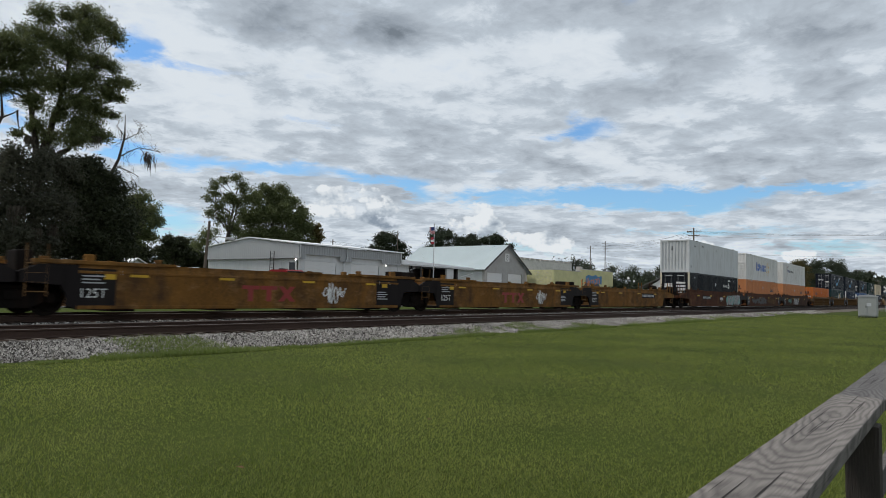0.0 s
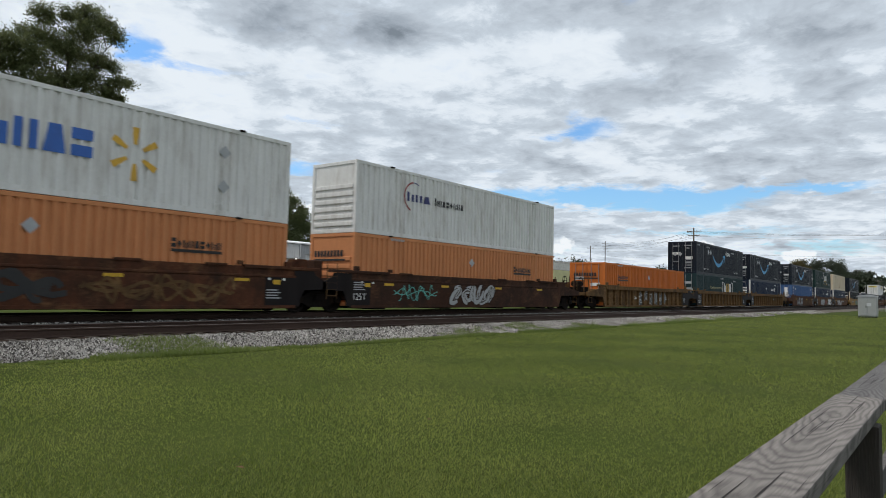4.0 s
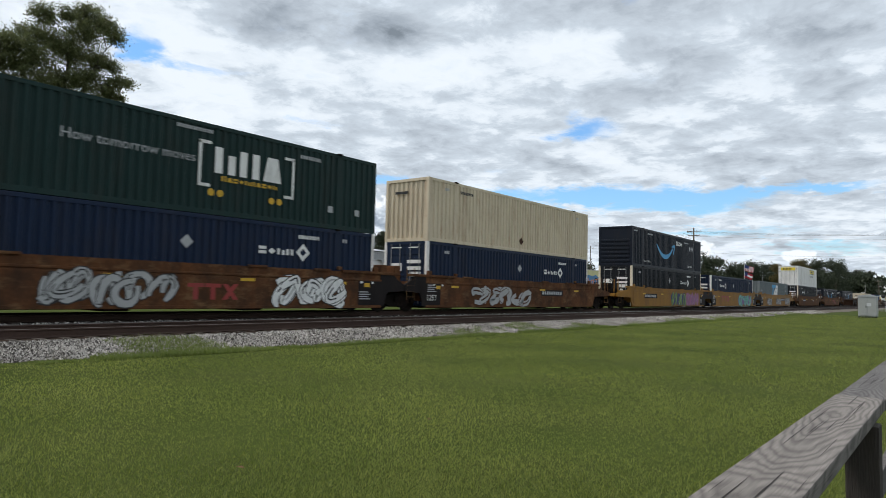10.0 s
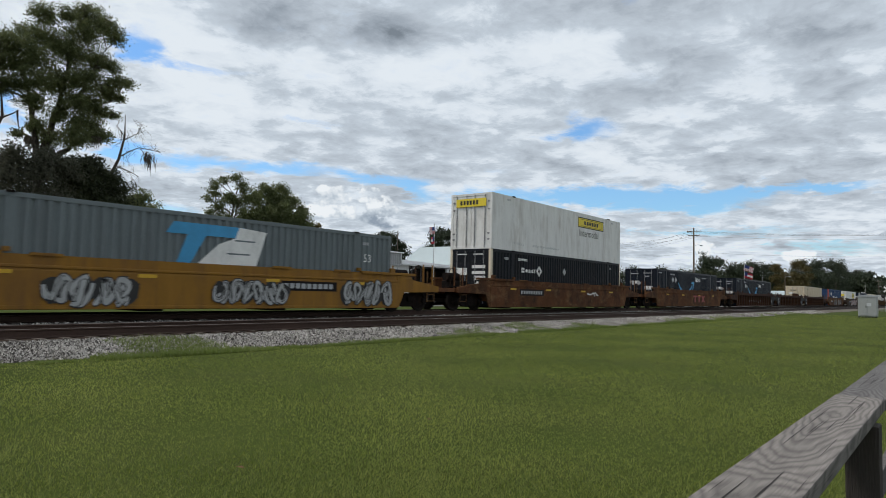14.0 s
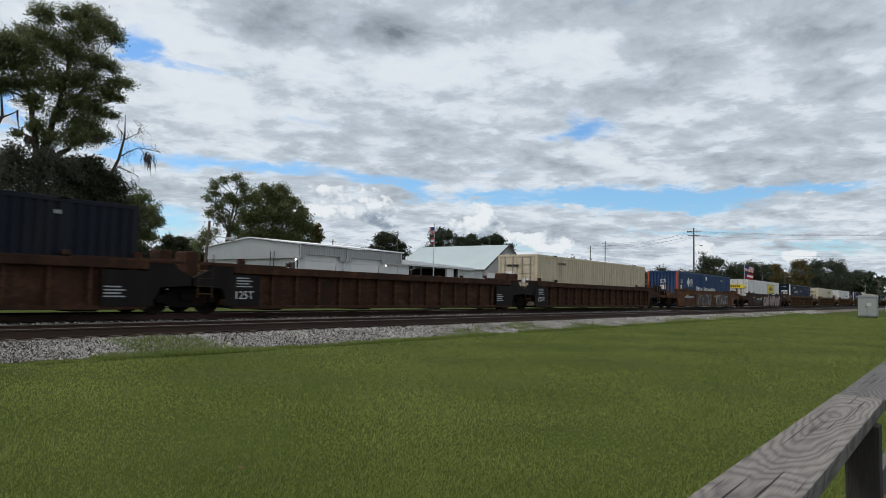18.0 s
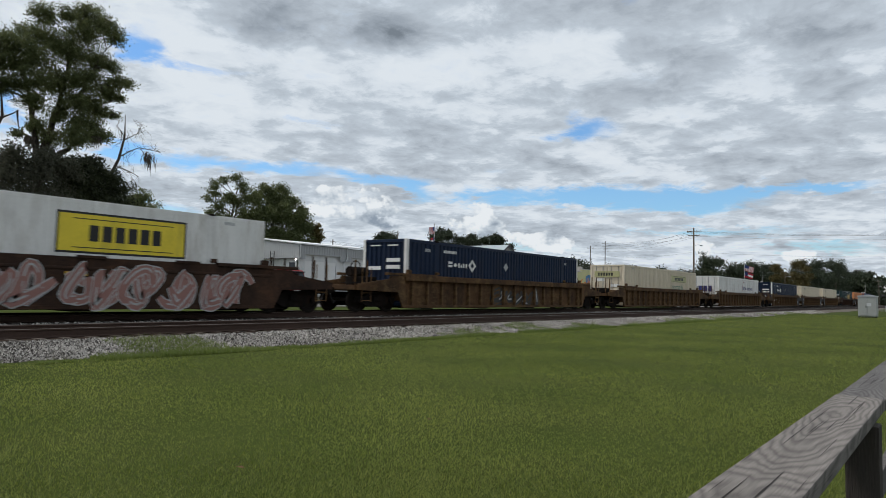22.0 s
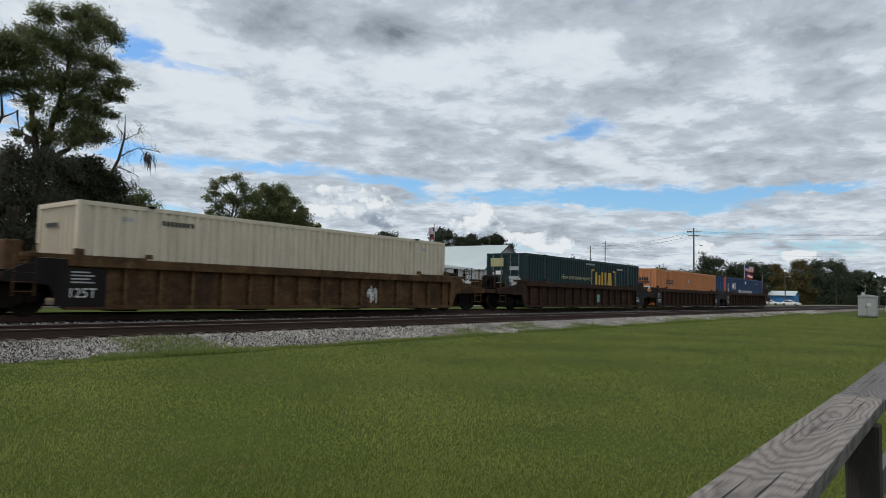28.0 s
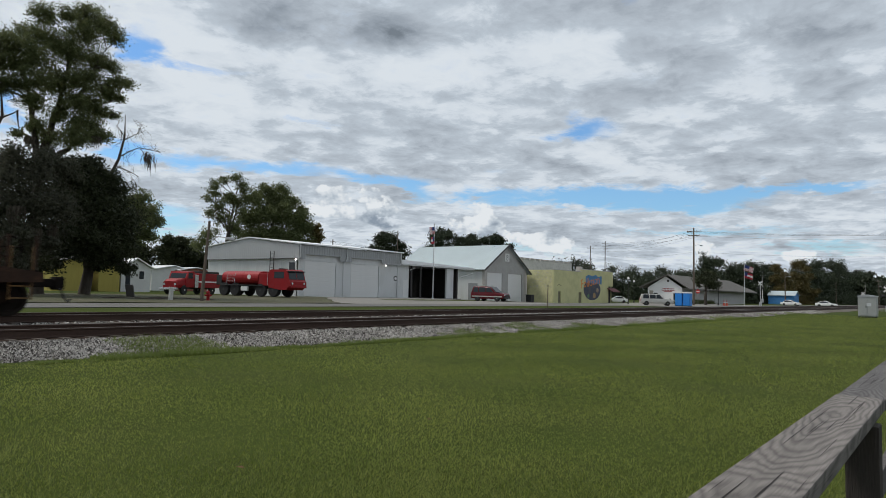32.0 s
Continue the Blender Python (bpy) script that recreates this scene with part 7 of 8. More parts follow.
tree("tall live oak with an open, uneven crown of dark leaves", (21.6, 56.5, -.2), (20.9, 55.8, 9.6), crown_high + crown_low,
     .44, 92000, .088, LEAF_OAK, 21, sub=40, fill=.36, twigs=5, spread=1.08, flat=.7, moss=((24.4, 54.4, 12.6, .4, 1.4), (19.6, 54.2, 11.6, .35, 1.3)),
     leaders=([(21.7, 55.6, 13.5), (22.2, 55.4, 17.0), (22.6, 55.2, 20.5)], [(21.7, 55.6, 13.5), (23.6, 55.4, 16.4), (25.2, 55.2, 20.2)], [(22.9, 55.8, 11.5), (23.9, 55.4, 14.6)], [(20.2, 55.6, 13.5), (19.2, 55.2, 17.6)]))
bare = thing("bare_tree", (0, 0, 0), "dark bare-limbed tree with a few twigs", "tree")
rr = random.Random(15)
s = Shape().tube([(16.6, 56, -.3), (16.8, 56, 8.0), (17.5, 55.6, 11.2), (18.1, 55.4, 13.0), (17.9, 55.4, 15.0)], [.26, .2, .15, .11, .04], 7)
part("trunk", s, BARK, bare)
for a, b in (((18.0, 55.4, 12.8), (19.0, 55.2, 13.6)), ((17.8, 55.4, 12.4), (17.0, 55.2, 14.2)), ((19.0, 55.2, 13.6), (19.2, 55.2, 12.2)), ((17.6, 55.5, 11.6), (16.6, 55.4, 12.6))):
    s = Shape()
    limb(s, a, b, .07, .02, rr, .12, 4)
    for i in range(5):
        q = Vector(a).lerp(Vector(b), rr.random())
        limb(s, q, q + Vector((rr.uniform(-.6, .6), rr.uniform(-.2, .2), rr.uniform(-.3, .8))), .014, .004, rr, .2, 3)
    part("limb", s, BARK, bare)
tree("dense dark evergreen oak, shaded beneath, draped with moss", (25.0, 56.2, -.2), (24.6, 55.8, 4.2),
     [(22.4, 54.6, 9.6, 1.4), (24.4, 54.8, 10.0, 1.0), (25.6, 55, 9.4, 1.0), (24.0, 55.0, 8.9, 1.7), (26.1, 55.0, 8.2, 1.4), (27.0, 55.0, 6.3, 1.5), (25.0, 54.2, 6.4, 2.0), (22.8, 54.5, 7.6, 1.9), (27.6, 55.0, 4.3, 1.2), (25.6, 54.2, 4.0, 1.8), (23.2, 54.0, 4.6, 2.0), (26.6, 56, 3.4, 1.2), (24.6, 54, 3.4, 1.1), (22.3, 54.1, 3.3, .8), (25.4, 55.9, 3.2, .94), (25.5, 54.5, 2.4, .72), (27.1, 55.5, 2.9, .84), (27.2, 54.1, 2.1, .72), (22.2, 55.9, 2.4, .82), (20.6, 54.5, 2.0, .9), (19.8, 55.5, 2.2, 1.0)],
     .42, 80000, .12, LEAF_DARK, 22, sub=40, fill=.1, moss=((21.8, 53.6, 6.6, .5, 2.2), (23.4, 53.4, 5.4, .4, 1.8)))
tree("tangled mossy small tree with grey-green leaves", (18.6, 52.0, -.2), (18.8, 52.0, 3.6),
     [(17.4, 52, 8.4, 1.6), (19.6, 52, 9.0, 1.4), (21.4, 52.5, 9.2, 1.2), (16.8, 52, 6.4, 1.6), (18.8, 51.6, 6.6, 1.8), (20.6, 52, 6.4, 1.5), (17.6, 51.6, 4.2, 1.7), (19.8, 51.8, 4.0, 1.5), (16.0, 52, 3.0, 1.5), (18.4, 51.4, 2.0, 1.2), (17.0, 51.5, 1.0, 1.0), (17.8, 52, 9.6, 1.0), (20.0, 52, 10.0, .8)],
     .22, 46000, .11, LEAF_GREY, 23, name="small_tree", sub=40, fill=.1, moss=((17.8, 50.8, 6.0, .6, 2.6), (19.2, 51, 4.6, .4, 2.2), (20.3, 51.2, 5.0, .35, 2.4)))
# a bare leaning tree with moss
dead = thing("dead_tree", (0, 0, 0), "bare crooked tree with twigs and a hank of brown moss", "tree")
rr = random.Random(5)
s = Shape()
s.tube([(25.3, 57, -.3), (25.5, 56.4, 5), (25.9, 55.6, 9.0), (26.6, 55, 11.2), (27.0, 55, 13.2), (26.95, 55, 15.0)], [.22, .19, .16, .12, .07, .02], 7)
part("trunk", s, BARK, dead)
for a, b, r in (((26.6, 55, 11.4), (28.3, 55, 12.5), .06), ((28.3, 55, 12.5), (30.1, 54.8, 12.4), .04), ((26.4, 55, 10.6), (28.4, 55, 10.0), .05), ((26.9, 55, 12.8), (28.0, 55, 13.6), .04), ((28.0, 55, 13.6), (28.4, 55, 14.6), .025), ((25.9, 55.4, 9.6), (25.0, 55, 11.0), .04), ((26.95, 55, 13.2), (26.2, 55, 14.0), .03)):
    s = Shape()
    P = limb(s, a, b, r, r * .4, rr, .1, 4)
    for i in range(16):
        q = Vector(a).lerp(Vector(b), rr.random())
        w = q + Vector((rr.uniform(-.8, .8), rr.uniform(-.3, .3), rr.uniform(-1.1, .8)))
        limb(s, q, w, .013, .005, rr, .2, 3)
        limb(s, q.lerp(w, .5), w + Vector((rr.uniform(-.5, .5), 0, rr.uniform(-.5, .3))), .008, .003, rr, .2, 2)
    part("limb", s, BARK, dead)
q = Shape()
for i in range(80):
    x, z = 29.1 + rr.gauss(0, .24), 12.1 + rr.uniform(-.3, .3)
    l = rr.uniform(.3, 1.0) + .9 * rr.random() ** 2
    q.tube([(x, 55 + rr.uniform(-.2, .2), z), (x + rr.uniform(-.1, .1), 55, z - l * .5), (x + .08 + rr.uniform(-.1, .1), 55, z - l)], [.012, .024, .004], 3, False)
part("hanging_moss", q, MOSS, dead, "hank of brown hanging moss")

# trees behind the garage
tree("tall open-crowned tree with pale gaps between its boughs", (74.5, 111, -.3), (74.2, 110, 8),
     [(71.6, 110, 20.2, 1.1), (76.8, 110, 22.2, .9), (71.2, 110, 18.8, 1.3), (73.4, 110, 21.0, 1.0), (75.4, 110, 21.6, 1.0), (77.6, 110, 20.2, 1.5), (79.0, 110, 18.2, 1.2), (70.0, 110, 17.0, .9), (72.0, 110, 16.0, 1.5), (74.4, 110, 17.6, 1.8), (76.8, 110, 16.6, 1.8), (70.6, 110, 14.4, 1.0), (73.6, 110, 13.6, 1.8), (70.6, 110, 10.6, 1.6), (76.0, 110, 12.0, 2.0), (69.0, 110, 8.6, 1.8), (78.0, 110, 9.0, 2.4)],
     .4, 19000, .17, LEAF_OAK, 31, sub=26, fill=.3, spread=1.1, twigs=5, flat=.9)
tree("broad dense oak behind the garage roof", (86, 114, -.3), (86, 113, 7),
     [(82, 112, 18.9, 2.0), (84.6, 112, 20.9, 1.5), (88.2, 112, 21.3, 1.6), (91.2, 112, 19.4, 1.7), (94.2, 112, 17.8, 1.5), (86.4, 112, 19.4, 2.0), (89.6, 112, 19.0, 2.0), (96.4, 112, 14.6, 1.0), (80.8, 112, 15.0, 2.6), (84.4, 111, 16.0, 2.8), (88.6, 111, 16.2, 2.9), (92.4, 111, 14.6, 2.6), (95.0, 112, 13.4, 1.9), (81.8, 111, 11.0, 2.8), (86.4, 111, 11.6, 3.0), (91.0, 111, 11.0, 3.0), (94.8, 111, 9.8, 2.2)],
     .6, 60000, .20, LEAF_OAK, 32, sub=36, fill=.15)
tree("small airy tree beside the big oak", (98, 112, -.3), (98, 112, 6), [(97.4, 112, 12.8, 1.3), (98.8, 112, 14.2, 1.1), (100.0, 112, 12.6, 1.2), (98.4, 112, 10.6, 1.5)], .25, 2600, .26, LEAF_FALL, 33, name="small_tree", sub=12, fill=.35)
tree("rounded oak behind the cottages", (51.5, 100, -.3), (51, 99, 5),
     [(50.3, 97.1, 13.7, 1.31), (49.3, 98.0, 12.3, 1.69), (52.8, 98.9, 12.2, 1.72), (53.5, 97.5, 10.5, 1.14), (51.0, 98.5, 10.4, 2.08), (48.0, 97.1, 9.6, 1.66), (52.0, 98.0, 8.4, 1.51), (49.9, 98.9, 7.3, 1.88), (47.5, 97.5, 6.9, 1.48)], .4, 30000, .17, LEAF_OAK, 34, sub=30, fill=.15)
tree("low dark tree beyond the cottages", (73.5, 125, -.3), (73.5, 125, 4.5), [(71.0, 124.1, 9.6, 1.46), (74.0, 125.0, 9.4, 1.48), (76.6, 125.9, 8.4, 1.13), (70.2, 124.5, 7.5, 1.7), (73.4, 125.5, 7.3, 1.73), (75.6, 124.1, 6.6, 1.4)], .3, 9000, .26, LEAF_DARK, 35, sub=26, fill=.1)
for i, (x, y, z, r) in enumerate(((66, 128, 7.6, 3.0), (80, 130, 8.0, 3.0), (60, 126, 8.2, 3.0), (52, 120, 7.6, 3.2), (44, 118, 8.0, 3.4), (36, 112, 8.0, 3.4))):
    rr = random.Random(i)
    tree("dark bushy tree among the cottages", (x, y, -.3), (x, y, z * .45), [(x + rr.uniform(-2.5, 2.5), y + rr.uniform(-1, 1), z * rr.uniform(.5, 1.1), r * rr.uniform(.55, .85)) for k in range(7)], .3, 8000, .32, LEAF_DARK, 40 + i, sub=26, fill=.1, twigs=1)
# trees behind the gabled hall
for i, (x, y, tops) in enumerate(((166, 152, ((161, 17.4, 2.6), (164.6, 18.6, 2.2), (168.6, 18.6, 2.2), (171.6, 16.0, 2.0), (158, 14.4, 2.0), (166, 14.6, 3.0), (170, 13.0, 2.6))),
                                  (198, 152, ((190, 20.4, 2.6), (194.6, 22.0, 2.6), (199.6, 22.2, 2.6), (204, 20.4, 2.4), (192, 17.4, 3.0), (198, 17.4, 3.2), (203.4, 17.0, 2.8))),
                                  (218, 152, ((210, 20.6, 2.0), (214.4, 22.4, 1.8), (218.8, 21.4, 1.8), (222.4, 21.6, 1.9), (213, 18, 2.6), (220, 18, 2.6))),
                                  (236, 152, ((228, 22.6, 2.2), (232, 24.0, 1.9), (236.6, 22.8, 2.0), (240.6, 20.6, 1.8), (232, 19.6, 2.8), (238, 18.0, 2.6))))):
    tree("dark green broad-crowned tree rising above roofs", (x, y, -.3), (x, y, 9), [(a, y + (k % 3) - 1, z, r) for k, (a, z, r) in enumerate(tops)], .4, 14000, .32, LEAF_FAR, 60 + i, sub=26, fill=.2, twigs=2)
# by the depot
tree("gnarled small oak beside the depot with bare limbs", (140, 40.8, -.6), (139.6, 40.6, 2.4), [(136.6, 40.6, 4.4, 1.3), (139.0, 40.6, 5.4, 1.4), (142, 40.6, 5.0, 1.5), (144.6, 40.6, 3.8, 1.2), (141, 40, 3.8, 1.2)], .32, 3600, .24, LEAF_DARK, 71, sub=16, fill=.35)

# ---- woods that close the view to the east and the north ----
def woods(name, label, spots, n, size, leaf, seed):
    ob = new(name, leaf_cloud(spots, n, size, seed, .8, 30, .1))
    ob.data.materials.append(leaf)
    return tagged(ob, label, "woods", "", "stuff")


rr = random.Random(77)


def row(x0, y0, x1, y1, count, h0, h1, r):
    out = []
    for i in range(count):
        t = (i + rr.uniform(-.4, .4)) / count
        x, y = x0 + (x1 - x0) * t, y0 + (y1 - y0) * t
        h = rr.uniform(h0, h1)
        for k in range(4):
            z = h * (0.18 + .82 * k / 3)
            out.append((x + rr.uniform(-1.5, 1.5), y + rr.uniform(-2, 2), z - r * .6, r * rr.uniform(.8, 1.15) * (1 - .12 * k)))
    return out


woods("woods_east", "dark green woods beyond the crossing", row(206, 62, 330, 52, 24, 11, 15.5, 3.6) + row(330, 52, 480, 46, 16, 17, 22, 4.6), 270000, .33, LEAF_FAR, 80)
woods("woods_autumn", "trees turning yellow-brown in the woods", row(262, 50, 300, 47, 6, 11, 16, 2.8), 20000, .36, LEAF_FALL, 81)
woods("woods_right", "dark green woods far along the line", row(430, 40, 760, 20, 18, 16, 20, 6), 24000, 1.1, LEAF_FAR, 82)
woods("woods_north", "distant dark woods behind the town", row(240, 130, 420, 118, 26, 13, 18, 5.0) + row(255, 100, 330, 80, 12, 10, 14, 3.8), 90000, .48, LEAF_FAR, 83)
woods("woods_behind", "dark woods closing the view behind the cottages", row(0, 150, 130, 165, 22, 9, 13, 5), 24000, .7, LEAF_DARK, 84)
woods("woods_south", "woods on the far side of the lawn", row(-260, -120, 260, -160, 46, 12, 18, 7), 9000, 1.3, LEAF_FAR, 85)
bush = new("shrubs", leaf_cloud([(148.5, 49.5 + i * .9, -.1, .5) for i in range(8)] + [(152 + i * 1.6, 47.6, -.1, .6) for i in range(12)], 4200, .14, 90, .8, 12, .3))
bush.data.materials.append(LEAF_OAK)
tagged(bush, "low green shrubs along the depot wall", "shrubs", "", "stuff")

# ---- vehicles ----
RED = surf("fire_red", (0.26, 0.010, 0.013), spec=0.2, rough=0.4, var=0.08, scale=1.5, dirt=(0.20, 0.03, 0.03), amount=0.4)
MAROON = surf("maroon_paint", (0.10, 0.008, 0.012), rough=0.25, var=0.06)
SILVER = surf("silver_paint", (0.46, 0.45, 0.42), rough=0.3, metal=0.4, var=0.05)
WHITE_CAR = surf("white_car_paint", (0.72, 0.72, 0.71), rough=0.3, var=0.04)
TYRE = surf("tyre_rubber", (0.022, 0.022, 0.022), rough=0.9, var=0.2)
CHROME = surf("chrome", (0.55, 0.55, 0.55), rough=0.25, metal=0.9, var=0.05)
BLACK = surf("black_plastic", (0.02, 0.02, 0.02), rough=0.6, var=0.15)


def road_wheel(parent, x, y, z, r, w, rim=None):
    s = Shape().lathe([(r * .55, -w / 2), (r * .93, -w / 2), (r, -w * .32), (r, w * .32), (r * .93, w / 2), (r * .55, w / 2)], 0, 0, 0, "y", 20)
    wh = part("wheel", s, TYRE, parent, at=(x, y, z))
    part("rim", Shape().lathe([(r * .16, -w * .52), (r * .30, -w * .40), (r * .54, -w * .44), (r * .54, w * .44), (r * .30, w * .40), (r * .16, w * .52)], 0, 0, 0, "y", 14), rim or CHROME, wh)


def body_loft(s, secs):
    """A car body from cross sections (x, half width, z low, z high, tumblehome)."""
    rows = []
    for x, w, z0, z1, t in secs:
        rows.append([(x, -w * .94, z0), (x, -w, z0 + (z1 - z0) * .35), (x, -w * (1 - t * .3), z0 + (z1 - z0) * .8), (x, -w * (1 - t), z1), (x, w * (1 - t), z1), (x, w * (1 - t * .3), z0 + (z1 - z0) * .8), (x, w, z0 + (z1 - z0) * .35), (x, w * .94, z0)])
    n = 8
    v = [p for r in rows for p in r]
    f = []
    for i in range(len(rows) - 1):
        for k in range(n):
            f.append((i * n + k, (i + 1) * n + k, (i + 1) * n + (k + 1) % n, i * n + (k + 1) % n))
    f += [tuple(range(n)), tuple(range((len(rows) - 1) * n, len(rows) * n))[::-1]]
    return s.add(v, f)


def suv(label, paint_mat, m, stripe=None, L=4.8, tall=1.78):
    """A sport utility car facing +x, origin on the ground under its middle."""
    c = thing("parked_suv", m, label, "car")
    h = tall
    part("body", body_loft(Shape(), [(-L / 2, .82, .45, .98, .05), (-L / 2 + .1, .90, .35, 1.05, .04), (-.9, .92, .30, 1.08, .03), (.6, .92, .30, 1.08, .03), (L / 2 - .9, .91, .32, 1.06, .06), (L / 2 - .15, .86, .36, .98, .10), (L / 2, .76, .45, .86, .12)]), paint_mat, c, smooth=False)
    part("cabin", body_loft(Shape(), [(-L / 2 + .08, .86, 1.0, 1.08, .02), (-L / 2 + .28, .86, 1.0, h - .04, .14), (-.6, .87, 1.0, h, .14), (.35, .86, 1.0, h - .03, .16), (1.15, .84, 1.0, 1.10, .06)]), paint_mat, c)
    for s in (-1, 1):
        for a, b, a2, b2 in ((-L / 2 + .38, -1.25, -L / 2 + .45, -1.25), (-1.12, -.22, -1.12, -.22), (-.10, .86, -.10, .42)):
            y0, y1 = s * .905, s * .850
            part("side_window", Shape().add([(a, y0, 1.12), (b, y0, 1.12), (b2, y1, h - .14), (a2, y1, h - .14)], [(0, 1, 2, 3) if s < 0 else (3, 2, 1, 0)]), GLASS, c)
        part("mirror", Shape().bevel(.72, .84, s * .93 - .08, s * .93 + .08, 1.08, 1.22, .02), BLACK, c)
        part("headlight", Shape().bevel(L / 2 - .10, L / 2 + .005, s * .62 - .15, s * .62 + .15, .70, .86, .03), CHROME, c)
        part("tail_light", Shape().bevel(-L / 2 - .01, -L / 2 + .08, s * .76 - .07, s * .76 + .07, .70, 1.05, .02), RED, c)
        if stripe:
            part("lower_cladding", Shape().bevel(-L / 2 + .2, L / 2 - .2, s * .925 - .012, s * .925 + .012, .52, .66, .004), stripe, c)
        for x in (-L / 2 + .95, L / 2 - .92):
            road_wheel(c, x, s * .80, .37, .37, .24)
        part("roof_rack", Shape().tube([(-1.7, s * .62, h + .05), (.1, s * .62, h + .05)], .02, 5), BLACK, c)
    part("windscreen", Shape().add([(1.20, -.76, 1.14), (1.20, .76, 1.14), (.47, .68, h - .06), (.47, -.68, h - .06)], [(0, 1, 2, 3)]), GLASS, c)
    part("grille", Shape().bevel(L / 2 - .03, L / 2 + .02, -.42, .42, .62, .84, .02), BLACK, c)
    part("front_bumper", Shape().bevel(L / 2 - .12, L / 2 + .07, -.80, .80, .36, .56, .05), BLACK if stripe else paint_mat, c)
    part("rear_bumper", Shape().bevel(-L / 2 - .07, -L / 2 + .12, -.80, .80, .36, .56, .05), BLACK if stripe else paint_mat, c)
    return c


def sedan(label, paint_mat, m):
    c = thing("parked_car", m, label, "car")
    L = 4.6
    part("body", body_loft(Shape(), [(-L / 2, .74, .42, .80, .05), (-L / 2 + .12, .86, .30, .92, .06), (-.8, .89, .24, .92, .04), (.8, .89, .24, .90, .04), (L / 2 - .3, .84, .26, .78, .10), (L / 2, .70, .36, .66, .12)]), paint_mat, c)
    part("cabin", body_loft(Shape(), [(-1.75, .78, .86, .92, .05), (-1.0, .78, .86, 1.38, .18), (.05, .78, .86, 1.42, .18), (.95, .78, .86, .92, .05)]), paint_mat, c)
    for s in (-1, 1):
        part("side_window", Shape().add([(-1.5, s * .80, .95), (.72, s * .80, .95), (.05, s * .755, 1.33), (-.98, s * .755, 1.33)], [(0, 1, 2, 3) if s < 0 else (3, 2, 1, 0)]), GLASS, c)
        for x in (-1.38, 1.38):
            road_wheel(c, x, s * .78, .32, .32, .21)
        part("headlight", Shape().bevel(L / 2 - .2, L / 2 - .04, s * .55 - .15, s * .55 + .15, .58, .70, .03), CHROME, c)
        part("tail_light", Shape().bevel(-L / 2 - .01, -L / 2 + .08, s * .58 - .15, s * .58 + .15, .62, .78, .02), RED, c)
    part("windscreen", Shape().add([(.98, -.66, .97), (.98, .66, .97), (.17, .58, 1.41), (.17, -.58, 1.41)], [(0, 1, 2, 3)]), GLASS, c)
    part("rear_window", Shape().add([(-1.80, .66, .96), (-1.80, -.66, .96), (-1.11, -.58, 1.38), (-1.11, .58, 1.38)], [(0, 1, 2, 3)]), GLASS, c)
    return c


